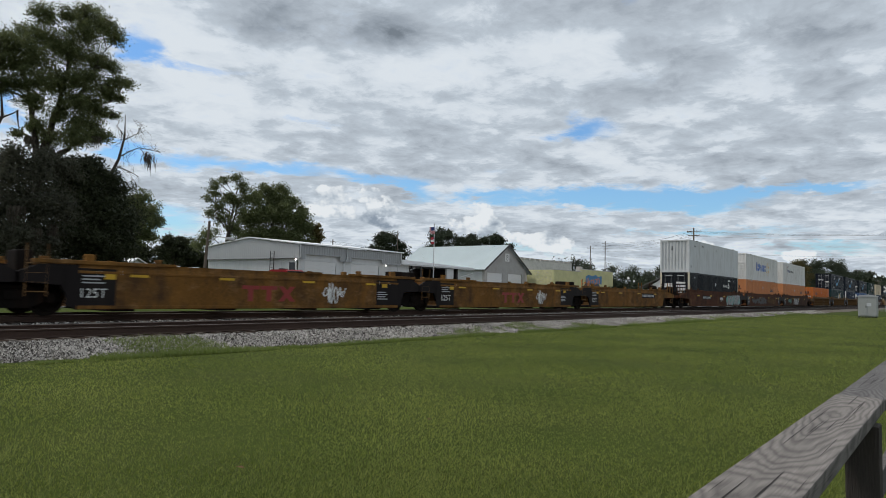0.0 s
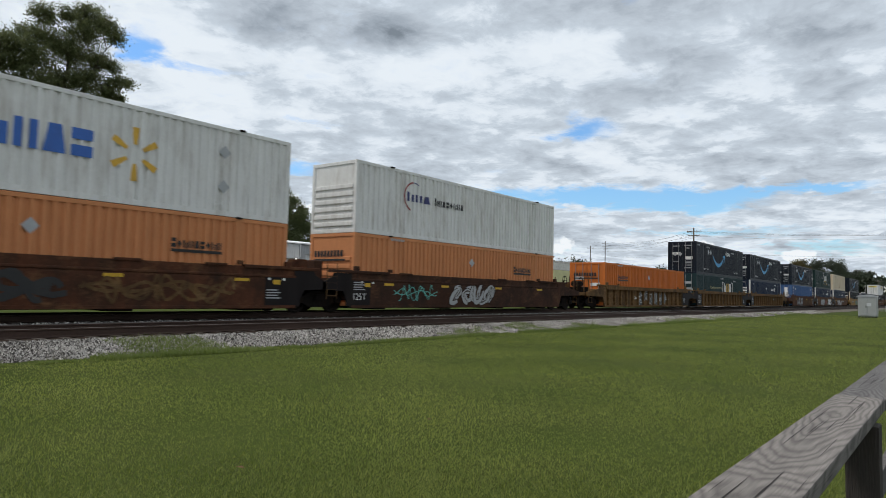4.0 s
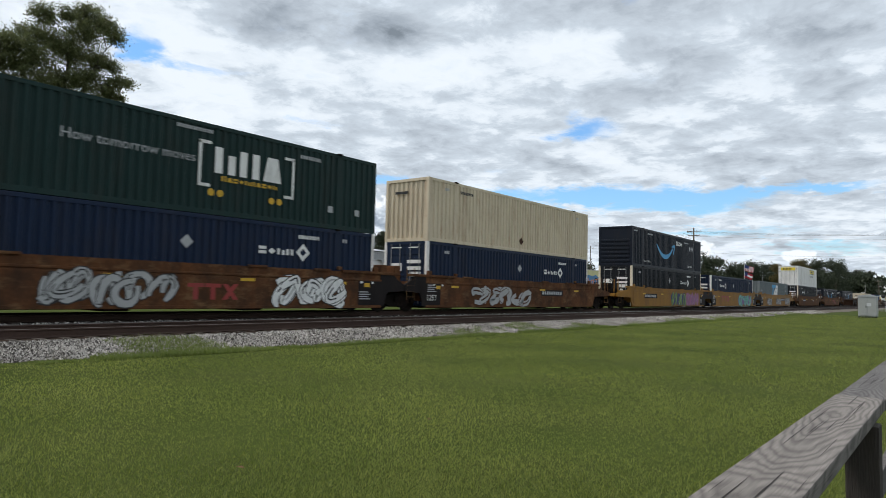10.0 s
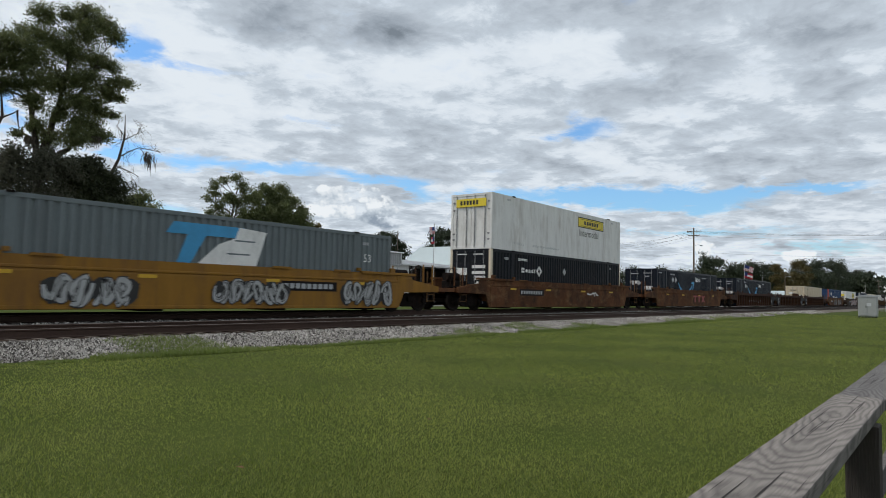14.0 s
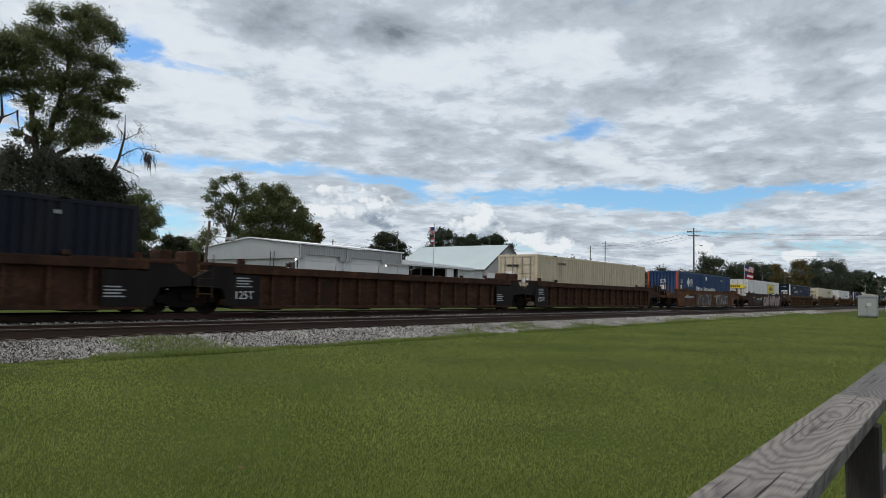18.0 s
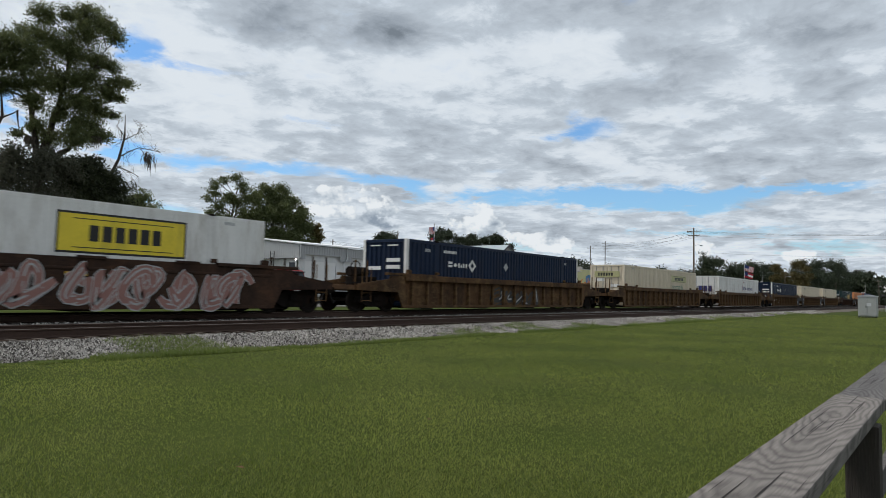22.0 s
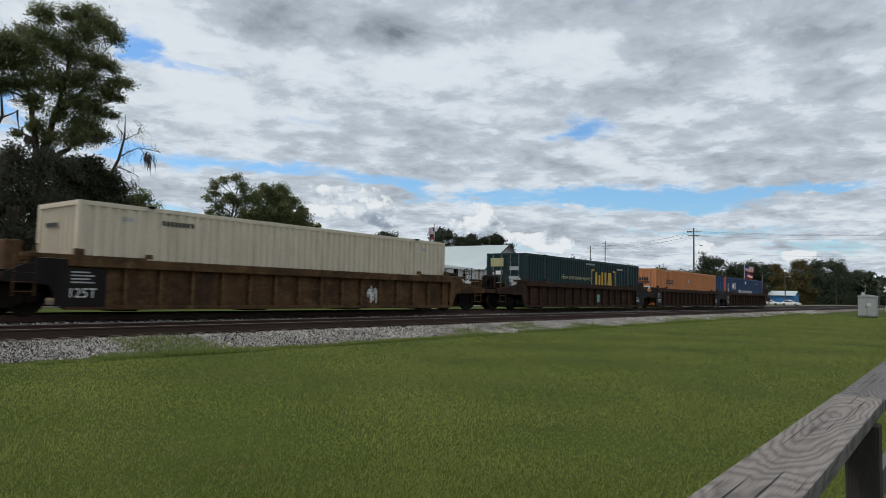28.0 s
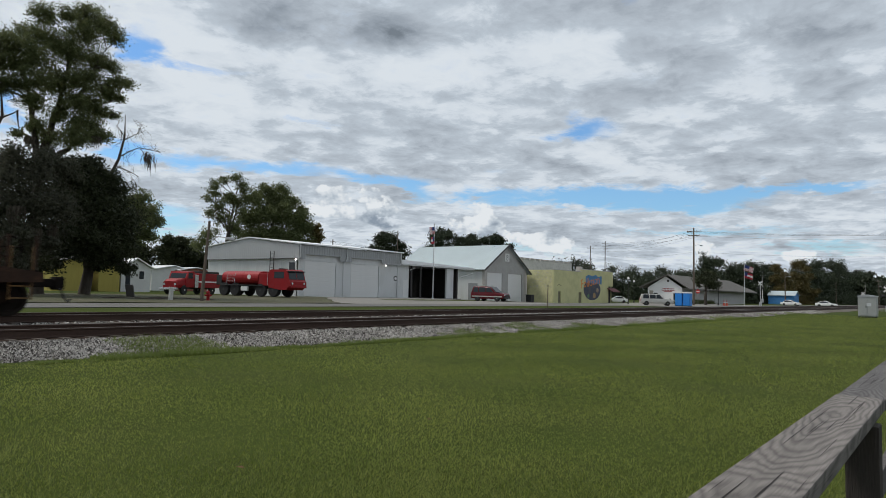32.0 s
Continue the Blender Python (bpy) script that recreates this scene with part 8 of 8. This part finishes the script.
def tanker(m):
    """An eight-wheeled red water tender facing +x."""
    c = thing("water_tender", m, "red eight-wheeled fire tanker truck with a round tank and flat cab", "fire truck")
    part("chassis", Shape().bevel(-5.0, 4.2, -.45, .45, .75, 1.05, .03), BLACK, c)
    tank = Shape()
    prof = [(1.2 * math.copysign(abs(math.cos(a * .2618)) ** .75, math.cos(a * .2618)), 1.86 + .70 * math.copysign(abs(math.sin(a * .2618)) ** .8, math.sin(a * .2618))) for a in range(24)]
    tank.prism(prof, "x", -4.2, .9)
    part("tank", tank, RED, c, "round-shouldered red tank", smooth=False)
    part("tank_band", Shape().prism([(a * 1.015, b * 1.012 - .02) for a, b in prof], "x", -1.35, -1.25), RED, c)
    part("pump_body", Shape().bevel(.95, 2.35, -1.15, 1.15, 1.1, 2.35, .06), RED, c)
    part("running_board", Shape().bevel(-4.4, 1.6, -1.25, 1.25, 1.06, 1.16, .02), BLACK, c)
    part("rear_pump", Shape().bevel(-5.1, -4.3, -1.1, 1.1, 1.1, 2.1, .05), BLACK, c)
    part("locker", Shape().bevel(-1.4, -.5, -1.22, -1.0, .55, 1.0, .03), WHITE_CAR, c)
    cab = Shape().prism([(2.4, .95), (2.4, 2.62), (2.7, 2.72), (4.55, 2.72), (4.75, 2.55), (5.0, 1.7), (5.15, 1.55), (5.15, 1.15), (4.7, .72), (3.9, .72)], "y", -1.2, 1.2)
    part("cab", cab, RED, c, "flat-fronted red cab")
    for s in (-1, 1):
        part("side_window", Shape().box(3.1, 4.4, s * 1.205 - .004, s * 1.205 + .004, 1.85, 2.5), GLASS, c)
        part("headlight", Shape().lathe([(.11, 0), (.11, .05)], 5.14, s * .85, 1.36, "x", 12), CHROME, c)
        part("hand_rail", Shape().tube([(2.3, s * 1.25, 1.2), (2.3, s * 1.25, 2.5)], .025, 6), CHROME, c)
        for x in (-3.95, -2.35, 1.25, 2.95):
            road_wheel(c, x, s * .95, .67, .67, .42, BLACK)
    part("windscreen", Shape().add([(4.80, -1.08, 2.50), (4.80, -.04, 2.50), (5.02, -.04, 1.76), (5.02, -1.08, 1.76)], [(0, 3, 2, 1)]), GLASS, c)
    part("windscreen", Shape().add([(4.80, .04, 2.50), (4.80, 1.08, 2.50), (5.02, 1.08, 1.76), (5.02, .04, 1.76)], [(0, 3, 2, 1)]), GLASS, c)
    part("sun_visor", Shape().bevel(4.55, 4.98, -1.15, 1.15, 2.50, 2.60, .02), BLACK, c)
    part("bumper", Shape().bevel(4.85, 5.25, -1.15, 1.15, .95, 1.16, .05), RED, c)
    part("beacon", Shape().bevel(3.0, 3.3, -.5, .5, 2.72, 2.86, .03), BLACK, c)
    part("emblem", Shape().lathe([(.24, 0), (.24, -.02)], -.3, -1.2, 1.95, "y", 16), WHITE_CAR, c, "round white emblem")
    lad = Shape()
    for x in (-3.4, -2.3):
        lad.tube([(x, -1.26, 1.3), (x, -1.12, 2.3)], .025, 5)
    for z in (1.5, 1.8, 2.1):
        lad.tube([(-3.4, -1.24, z), (-2.3, -1.24, z)], .02, 5)
    part("ladder", lad, CHROME, c)
    return c


def engine(m):
    c = thing("fire_engine", m, "older red and white fire engine with a rounded bonnet", "fire truck")
    part("chassis", Shape().bevel(-3.6, 3.2, -.4, .4, .6, .9, .03), BLACK, c)
    part("rear_body", Shape().bevel(-3.7, .6, -1.18, 1.18, .75, 2.35, .06), RED, c)
    part("white_stripe", Shape().bevel(-3.72, .62, -1.20, 1.20, 1.35, 1.5, .01), WHITE_CAR, c)
    part("pump_panel", Shape().bevel(.62, 1.25, -1.15, 1.15, .75, 2.2, .04), CHROME, c)
    part("cab", Shape().prism([(1.3, .8), (1.3, 2.45), (1.6, 2.55), (2.4, 2.5), (2.75, 1.75), (2.75, .8)], "y", -1.1, 1.1), RED, c)
    part("bonnet", body_loft(Shape(), [(2.7, 1.05, .75, 1.72, .15), (3.6, .95, .72, 1.62, .2), (4.0, .85, .75, 1.4, .25)]), RED, c)
    for s in (-1, 1):
        part("side_window", Shape().box(1.65, 2.4, s * 1.105 - .004, s * 1.105 + .004, 1.75, 2.35), GLASS, c)
        part("headlight", Shape().lathe([(.13, 0), (.13, .05)], 3.98, s * .68, 1.1, "x", 12), CHROME, c)
        for x in (-2.1, 2.95):
            road_wheel(c, x, s * .95, .5, .5, .3, WHITE_CAR)
    part("windscreen", Shape().add([(2.44, -.95, 2.4), (2.44, .95, 2.4), (2.77, .95, 1.78), (2.77, -.95, 1.78)], [(0, 3, 2, 1)]), GLASS, c)
    part("front_bumper", Shape().bevel(4.0, 4.25, -1.05, 1.05, .5, .75, .04), CHROME, c)
    part("hose_bed", Shape().bevel(-3.4, .3, -1.0, 1.0, 2.35, 2.6, .04), BLACK, c)
    part("beacon", Shape().lathe([(.12, 0), (.12, .2), (.05, .26)], 1.9, -.3, 2.52, "z", 10), WHITE_CAR, c)
    return c


tanker(pose(42.3, 56.4, land(42.3, 56.4) + .06, 0, 0, -82))
engine(pose(41.6, 67.4, land(41.6, 67.4), 0, 0, 203))
suv("dark red sport utility car with a silver lower stripe", MAROON, pose(68.6, 45.7, land(68.6, 45.7) + .05, 0, 0, -85), SILVER, 4.6, 1.82)
suv("silver sport utility car parked by the street", SILVER, pose(106.0, 38.6, land(106, 38.6) + .042, 0, 0, -62), None, 5.1, 1.88)
sedan("white saloon car parked on the lot", WHITE_CAR, pose(137, 58.5, land(137, 58.5) + .05, 0, 0, 120))
sedan("white saloon car parked beyond the crossing", WHITE_CAR, pose(190, 34.2, land(190, 34.2) + .05, 0, 0, -100))
moving_car = sedan("white saloon car driving along the street", WHITE_CAR, pose(200, 30, -.5, 0, 0, -70))
moving_car.name = "driving_car"

# ---- poles, flags, lamps and wires ----
POLE = surf("pole_wood", (0.12, 0.095, 0.075), rough=0.95, var=0.25, scale=2, fine=14, bump=0.4, stretch=(4, 4, 0.4))
ALU = surf("aluminium_pole", (0.55, 0.56, 0.57), rough=0.4, metal=0.5, var=0.05)
F_RED = surf("flag_red", (0.42, 0.03, 0.045), rough=0.8, var=0.1)
F_WHITE = surf("flag_white", (0.72, 0.71, 0.70), rough=0.8, var=0.06)
F_BLUE = surf("flag_blue", (0.03, 0.045, 0.16), rough=0.8, var=0.1)
FLAGS = []


def flag(pole_x, pole_y, z, w, h, name, label, canton, stripes, heading, phase):
    """A flag in six upright strips, each a rigid piece that swings on the one before."""
    f = thing(name, pose(pole_x, pole_y, z, 0, 0, heading), label, "flag")
    k = 6
    sw = w / k
    for i in range(k):
        s = {"r": Shape(), "w": Shape(), "b": Shape()}
        n = stripes
        for j in range(n):
            z0, z1 = -h + h * j / n, -h + h * (j + 1) / n
            mat = "r" if (j % 2 == 0) else "w"
            if i < canton and z0 > -h * (.54 if n > 5 else .66) - .01:
                mat = "b" if n > 5 else ("b")
            s[mat].box(i * sw, (i + 1) * sw, -.006, .006, z0, z1)
        first = None
        for c, mat in (("r", F_RED), ("w", F_WHITE), ("b", F_BLUE)):
            if s[c].v:
                o = part("flag_strip", s[c], mat, f if first is None else first)
                if first is None:
                    first = o
        FLAGS.append((first, i, phase, sw))
    return f


def flagpole(x, y, h, g, label):
    p = thing("flagpole", (x, y, g), label, "flagpole")
    part("shaft", Shape().tube([(0, 0, -.3), (0, 0, h)], [.075, .04], 8), ALU, p)
    part("finial", Shape().lathe([(.02, 0), (.09, .07), (.09, .13), (.02, .2)], 0, 0, h, "z", 10), ALU, p)
    part("base_collar", Shape().lathe([(.2, 0), (.16, .12), (.1, .2)], 0, 0, 0, "z", 12), ALU, p)
    part("halyard", Shape().tube([(.06, -.06, .8), (.06, -.06, h - .1)], .008, 4), F_WHITE, p)
    return p


flagpole(72.6, 58.0, 10.35, -.12, "tall aluminium flagpole before the garage")
flag(72.55, 57.95, 9.95, 1.55, .95, "striped_flag", "red and white striped flag with a blue corner, flying", 3, 13, 190, 0.0)
flag(72.55, 57.95, 8.55, 1.5, .95, "banded_flag", "flag with red and white bands and a blue corner, drooping", 2, 3, 200, 1.3)
flagpole(155, 37.0, 9.6, -.55, "white flagpole near the depot")
flag(155.1, 36.9, 8.4, 2.2, 1.2, "striped_flag", "red and white striped flag with a blue corner", 3, 13, -50, .7)
flag(155.1, 36.9, 6.9, 2.2, 1.2, "banded_flag", "flag with red and white bands and a blue corner", 2, 3, -42, 2.1)


def utility_pole(x, y, h, g, label, arms=(), lamp=0.0, lean=0.0, r=.15):
    p = thing("utility_pole", pose(x, y, g, 0, lean, 0), label, "utility pole")
    part("shaft", Shape().tube([(0, 0, -.5), (0, 0, h)], [r, r * .62], 8), POLE, p)
    for z, w in arms:
        part("crossarm", Shape().bevel(-.06, .06, -w / 2, w / 2, z - .06, z + .06, .01), POLE, p)
        for q in (-.46, -.2, .2, .46):
            part("insulator", Shape().lathe([(.03, 0), (.06, .05), (.05, .12), (.02, .16)], 0, q * w, z + .06, "z", 8), STEEL, p)
    if lamp:
        part("lamp_arm", Shape().tube([(0, 0, lamp), (.5, -.5, lamp + .35), (1.0, -1.0, lamp + .3)], .035, 6), STEEL, p)
        part("lamp_head", Shape().bevel(.8, 1.3, -1.25, -.85, lamp + .14, lamp + .34, .04), STEEL, p)
    return p


utility_pole(129.7, 40.0, 14.9, -.55, "tall grey wooden utility pole with a crossarm of insulators", ((14.2, 2.6), (13.4, 2.2)), 11.3, r=.2)
utility_pole(26.0, 41.0, 5.6, -.2, "leaning wooden pole with a small street lamp", (), 4.2, 3.5, .13)
utility_pole(212.3, 95.0, 20.2, -.6, "weathered wooden utility pole above the roofs", ((19.4, 2.4), (18.4, 2.0), (17.4, 1.6)), r=.2)
utility_pole(186, 88, 16.5, -.6, "weathered wooden utility pole above the roofs", ((15.8, 2.0),), r=.18)
utility_pole(199, 37.2, 8.4, -.55, "wooden street light pole with a bracket lamp", (), 7.6, r=.16)
utility_pole(97, 105, 11.8, -.3, "plain wooden pole above the garage roof", ((11.2, 1.4),), r=.15)
utility_pole(112, 100, 14.8, -.3, "plain wooden pole above the garage roof", (), r=.14)
utility_pole(300, 24.0, 10.0, -.5, "dark utility pole along the line", ((9.4, 2.0),), r=.18)
utility_pole(260, 33.0, 8.0, -.5, "thin dark utility pole", (), r=.12)

WIRE = surf("wire", (0.03, 0.03, 0.032), rough=0.7, var=0.1)


def wire(a, b, sag, r=.013):
    a, b = Vector(a), Vector(b)
    pts = [a.lerp(b, i / 24) - Vector((0, 0, sag * 4 * (i / 24) * (1 - i / 24))) for i in range(25)]
    return whole("overhead_wire", Shape().tube(pts, r, 4, False), WIRE, "thin dark overhead wire between poles", "wire")


for k, (dy, z) in enumerate(((-1.1, 14.0), (.0, 14.2), (1.1, 14.0), (-.9, 13.2), (0, 10.2))):
    wire((129.7, 40 + dy, z - .5), (186 + 8 * k / 4, 88 + dy, 17 - .8 * k), 1.0)
    wire((129.7, 40 + dy, z - .5), (150, -30 + dy, z + 1.2), 1.6)
for k in range(3):
    wire((212.3, 95 + k - 1, 19.3 - k), (129.7, 40 + k - 1, 12.9), 1.2)
    wire((97, 105, 11.2 - .3 * k), (160, 96, 9.6 - .4 * k), 1.0)


def post_lamp(x, y, h, g):
    p = thing("post_lamp", (x, y, g), "black cast lamp post with a white globe", "street lamp", "lamps by the depot")
    part("shaft", Shape().lathe([(.16, 0), (.14, .4), (.07, .6), (.05, h - .5), (.10, h - .42), (.05, h - .36)], 0, 0, 0, "z", 10), BLACK, p)
    part("globe", Shape().lathe([(.06, 0), (.20, .12), (.24, .28), (.16, .46), (.02, .54)], 0, 0, h - .36, "z", 12), F_WHITE, p, smooth=True)


for x, y, h in ((128.5, 52.5, 5.3), (146.5, 58.5, 5.0), (146.0, 40.0, 5.6)):
    post_lamp(x, y, h, land(x, y))


def crossing_signal(x, y, g, mast=4.2, label="railway crossing signal with crossbuck and lamps on a grey mast", box=False):
    p = thing("crossing_signal", (x, y, g), label, "crossing signal", "signals at the crossing")
    part("mast", Shape().tube([(0, 0, -.3), (0, 0, mast)], .07, 8), ALU, p)
    for a in (-45, 45):
        c, s = math.cos(radians(a)), math.sin(radians(a))
        q = Shape()
        q.add([(-.12, u * c - w * s, mast - .4 + u * s + w * c) for u, w in ((-.6, -.11), (.6, -.11), (.6, .11), (-.6, .11))] + [(-.09, u * c - w * s, mast - .4 + u * s + w * c) for u, w in ((-.6, -.11), (.6, -.11), (.6, .11), (-.6, .11))],
              [(3, 2, 1, 0), (4, 5, 6, 7), (0, 1, 5, 4), (1, 2, 6, 5), (2, 3, 7, 6), (3, 0, 4, 7)])
        part("crossbuck_board", q, F_WHITE, p)
    for s in (-1, 1):
        part("lamp_hood", Shape().lathe([(.30, 0), (.30, -.04), (.16, -.1), (.1, -.25)], -.1, s * .5, mast - 1.5, "x", 14), BLACK, p)
    part("lamp_bar", Shape().tube([(0, -.55, mast - 1.5), (0, .55, mast - 1.5)], .04, 6), ALU, p)
    part("base", Shape().bevel(-.25, .25, -.25, .25, -.1, .9, .04), STEEL, p)
    part("gate_machine", Shape().bevel(-.25, .25, -.65, -.2, .8, 1.6, .05), STEEL, p)
    part("gate_arm", Shape().tube([(0, -.45, 1.2), (.3, -.5, 7.2)], [.06, .03], 6), F_WHITE, p, "raised white gate arm")
    return p


crossing_signal(166, 36.2, -.55, 5.6)
crossing_signal(232, 22.5, -.35)
crossing_signal(126, 9.0, -.5, 3.9)
whole("signal_cabinet", Shape().bevel(-.9, .9, -.7, .7, .1, 2.3, .06), STEEL, "grey steel signal cabinet beside the crossing", "cabinet", at=(238, 20.6, -.55))


def utility_box():
    g = land(71.2, 6.6)
    b = thing("equipment_cabinet", (71.6, 6.58, g), "large grey steel equipment cabinet with a peaked lid on the lawn", "cabinet")
    part("body", Shape().bevel(-.55, .55, -.74, .74, .12, 1.92, .03), surf("cabinet_grey", (0.30, 0.31, 0.30), rough=0.55, var=0.08, dirt=(0.2, 0.2, 0.18), amount=0.3), b)
    part("lid", Shape().prism([(-.80, 1.90), (.80, 1.90), (.80, 1.97), (0, 2.10), (-.80, 1.97)], "x", -.62, .62), STEEL, b)
    for s in (-1, 1):
        part("door", Shape().bevel(-.58, -.54, min(s * .02, s * .70), max(s * .02, s * .70), .2, 1.85, .01), surf("cabinet_door", (0.31, 0.32, 0.31), rough=0.55, var=0.08), b)
    part("latch", Shape().bevel(-.61, -.57, .08, .14, .9, 1.1, .01), BLACK, b)
    part("plaque", Shape().box(-.585, -.581, -.3, .05, 1.05, 1.35), ALU, b)
    for i in range(6):
        part("foot", Shape().box(-.5, -.3, -.7 + i * .26, -.58 + i * .26, -.06, .13), BLACK, b)
    return b


utility_box()


def toilet(x, y, shade, rz):
    g = land(x, y)
    t = thing("portable_toilet", pose(x, y, g, 0, 0, rz), "bright blue plastic portable toilet with a pale roof", "portable toilet", "toilets by the street")
    m = surf("blue_plastic", shade, rough=0.45, var=0.08, scale=1.2)
    part("cabin", Shape().bevel(-.56, .56, -.56, .56, .12, 2.12, .05), m, t)
    part("roof", Shape().prism([(-.6, 2.1), (.6, 2.1), (.45, 2.32), (-.45, 2.32)], "x", -.6, .6), WHITE_CAR, t)
    part("door", Shape().bevel(-.60, -.55, -.42, .42, .2, 2.0, .02), m, t)
    part("skid", Shape().bevel(-.6, .6, -.6, .6, 0, .13, .02), BLACK, t)
    for z in (.6, 1.1, 1.6):
        part("moulded_rib", Shape().bevel(-.45, .45, -.585, -.55, z, z + .2, .02), m, t)


toilet(107.3, 35.3, (0.02, 0.20, 0.60), 0)
toilet(107.4, 34.1, (0.02, 0.20, 0.60), 0)

stop = thing("stop_sign", (129.0, 39.0, -.55), "red octagonal road sign on a steel post", "road sign")
part("post", Shape().tube([(0, 0, -.3), (0, 0, 2.9)], .035, 6), STEEL, stop)
part("plate", Shape().lathe([(.42, 0), (.42, .02)], -.06, 0, 2.7, "x", 8), surf("sign_red", (0.35, 0.03, 0.03), var=0.1), stop)
part("plate_bar", Shape().box(-.075, -.066, -.28, .28, 2.62, 2.78), F_WHITE, stop)

for x, y in ((140.5, 37.4), (141.8, 37.2)):
    c = thing("traffic_cone", (x, y, land(x, y)), "orange traffic cone with a pale collar", "traffic cone", "cones by the street")
    o = surf("cone_orange", (0.62, 0.10, 0.06), var=0.1)
    part("cone", Shape().lathe([(.30, .05), (.24, .08), (.05, 1.1), (.02, 1.12)], 0, 0, 0, "z", 12), o, c)
    part("collar", Shape().lathe([(.155, .5), (.115, .75)], 0, 0, .03, "z", 12), F_WHITE, c)
    part("foot", Shape().bevel(-.36, .36, -.36, .36, 0, .06, .02), o, c)

hyd = thing("fire_hydrant", (27.4, 42.4, land(27.4, 42.4)), "red fire hydrant with side outlets", "hydrant")
part("barrel", Shape().lathe([(.17, 0), (.17, .06), (.11, .08), (.11, .55), (.15, .57), (.14, .66), (.05, .74), (.03, .80)], 0, 0, 0, "z", 12), RED, hyd)
part("outlet", Shape().tube([(-.26, 0, .42), (.26, 0, .42)], .06, 8), RED, hyd)
part("outlet", Shape().tube([(0, -.24, .40), (0, 0, .40)], .07, 8), RED, hyd)
whole("marker_post", Shape().bevel(-.12, .12, -.12, .12, -.2, .95, .03), surf("post_white", (0.45, 0.45, 0.42), var=0.1), "short pale concrete marker post", "post", at=(25.2, 43.5, land(25.2, 43.5)))
whole("lean_post", Shape().tube([(0, 0, -.3), (.05, .02, 1.9)], .04, 6), POLE, "thin leaning wooden stake by the street", "post", at=(48.0, 26.4, land(48, 26.4)))
board = thing("leaning_board", pose(25.8, 50.2, land(25.8, 50.2), 0, -14, 20), "dark board propped upright on the verge", "board")
part("panel", Shape().bevel(-.05, .05, -.36, .36, 0, 1.0, .02), surf("dark_board", (0.06, 0.055, 0.05), var=0.2), board)
trash = thing("wheelie_bin", (103.0, 60.2, land(103, 60.2)), "dark wheeled rubbish bin beside the hall", "bin")
part("tub", Shape().prism([(-.5, .1), (.5, .1), (.62, 1.35), (-.62, 1.35)], "y", -.5, .5), BLACK, trash)
part("lid", Shape().bevel(-.68, .68, -.55, .55, 1.35, 1.45, .03), BLACK, trash)
for y in (-.4, .4):
    road_wheel(trash, .5, y, .16, .16, .08, BLACK)
debris = random.Random(3)
for i in range(9):
    x, y = debris.uniform(22, 28), debris.uniform(44, 47.5)
    whole("fallen_branch", Shape().tube([(0, 0, .04), (debris.uniform(.4, 1.2), debris.uniform(-.3, .3), .10), (debris.uniform(1.3, 2.0), debris.uniform(-.5, .5), .05)], [.05, .04, .02], 5), BARK, "fallen branch lying on the grass", "branch", at=(x, y, land(x, y)))
for x, y, r in ((5.5, 4.4, 20), (7.2, 7.4, 70), (3.05, 4.2, 130)):
    lf = Shape().add([(-.035, 0, 0), (0, -.02, .012), (.04, 0, .008), (0, .02, .01)], [(0, 1, 2, 3)])
    whole("fallen_leaf", lf, surf("dry_leaf", (0.12, 0.055, 0.022), var=0.2), "dry brown leaf on the lawn", "leaf", at=pose(x, y, land(x, y) + .045, 0, 0, r))


def flag_motion():
    """The cloth ripples: each strip turns a little about its hoist edge and follows the strip before it."""
    times = [i * 1.0 for i in range(33)]
    by_flag = {}
    for ob, i, ph, sw in FLAGS:
        by_flag.setdefault(ob.parent.name, []).append((ob, i, ph, sw))
    for strips in by_flag.values():
        rows = {s[1]: [] for s in strips}
        for t in times:
            x = y = z = 0.0
            for ob, i, ph, sw in strips:
                a = 26 * math.sin(2.1 * t + ph - i * 1.05) * (0.45 + 0.11 * i)
                dip = -8 - 9 * math.sin(.7 * t + ph * 2) ** 2
                m = Matrix.Translation((x, y, z)) @ Euler((0, radians(-dip), radians(a))).to_matrix().to_4x4() @ Matrix.Translation((-i * sw, 0, 0))
                rows[i].append((t, m))
                e = m @ Vector(((i + 1) * sw, 0, 0))
                x, y, z = e
        for ob, i, ph, sw in strips:
            walk(ob, rows[i])


def motions():
    """The train runs along -x, slowly gaining speed; flags ripple; one car drives past the crossing."""
    for ob, x, z in TRAIN:
        walk(ob, [(t, pose(x - SPEED * t - GAIN * t * t / 2, FAR_Y, z)) for t in range(0, 33, 4)])
    walk(moving_car, [(t, pose(185, y, -.46, 0, 0, -90)) for t, y in ((0, 46.0), (8, 45.0), (16, 44.0), (24, 42.0), (28, 38.0), (30, 32.4), (32, 25.6))])
    flag_motion()


motions()
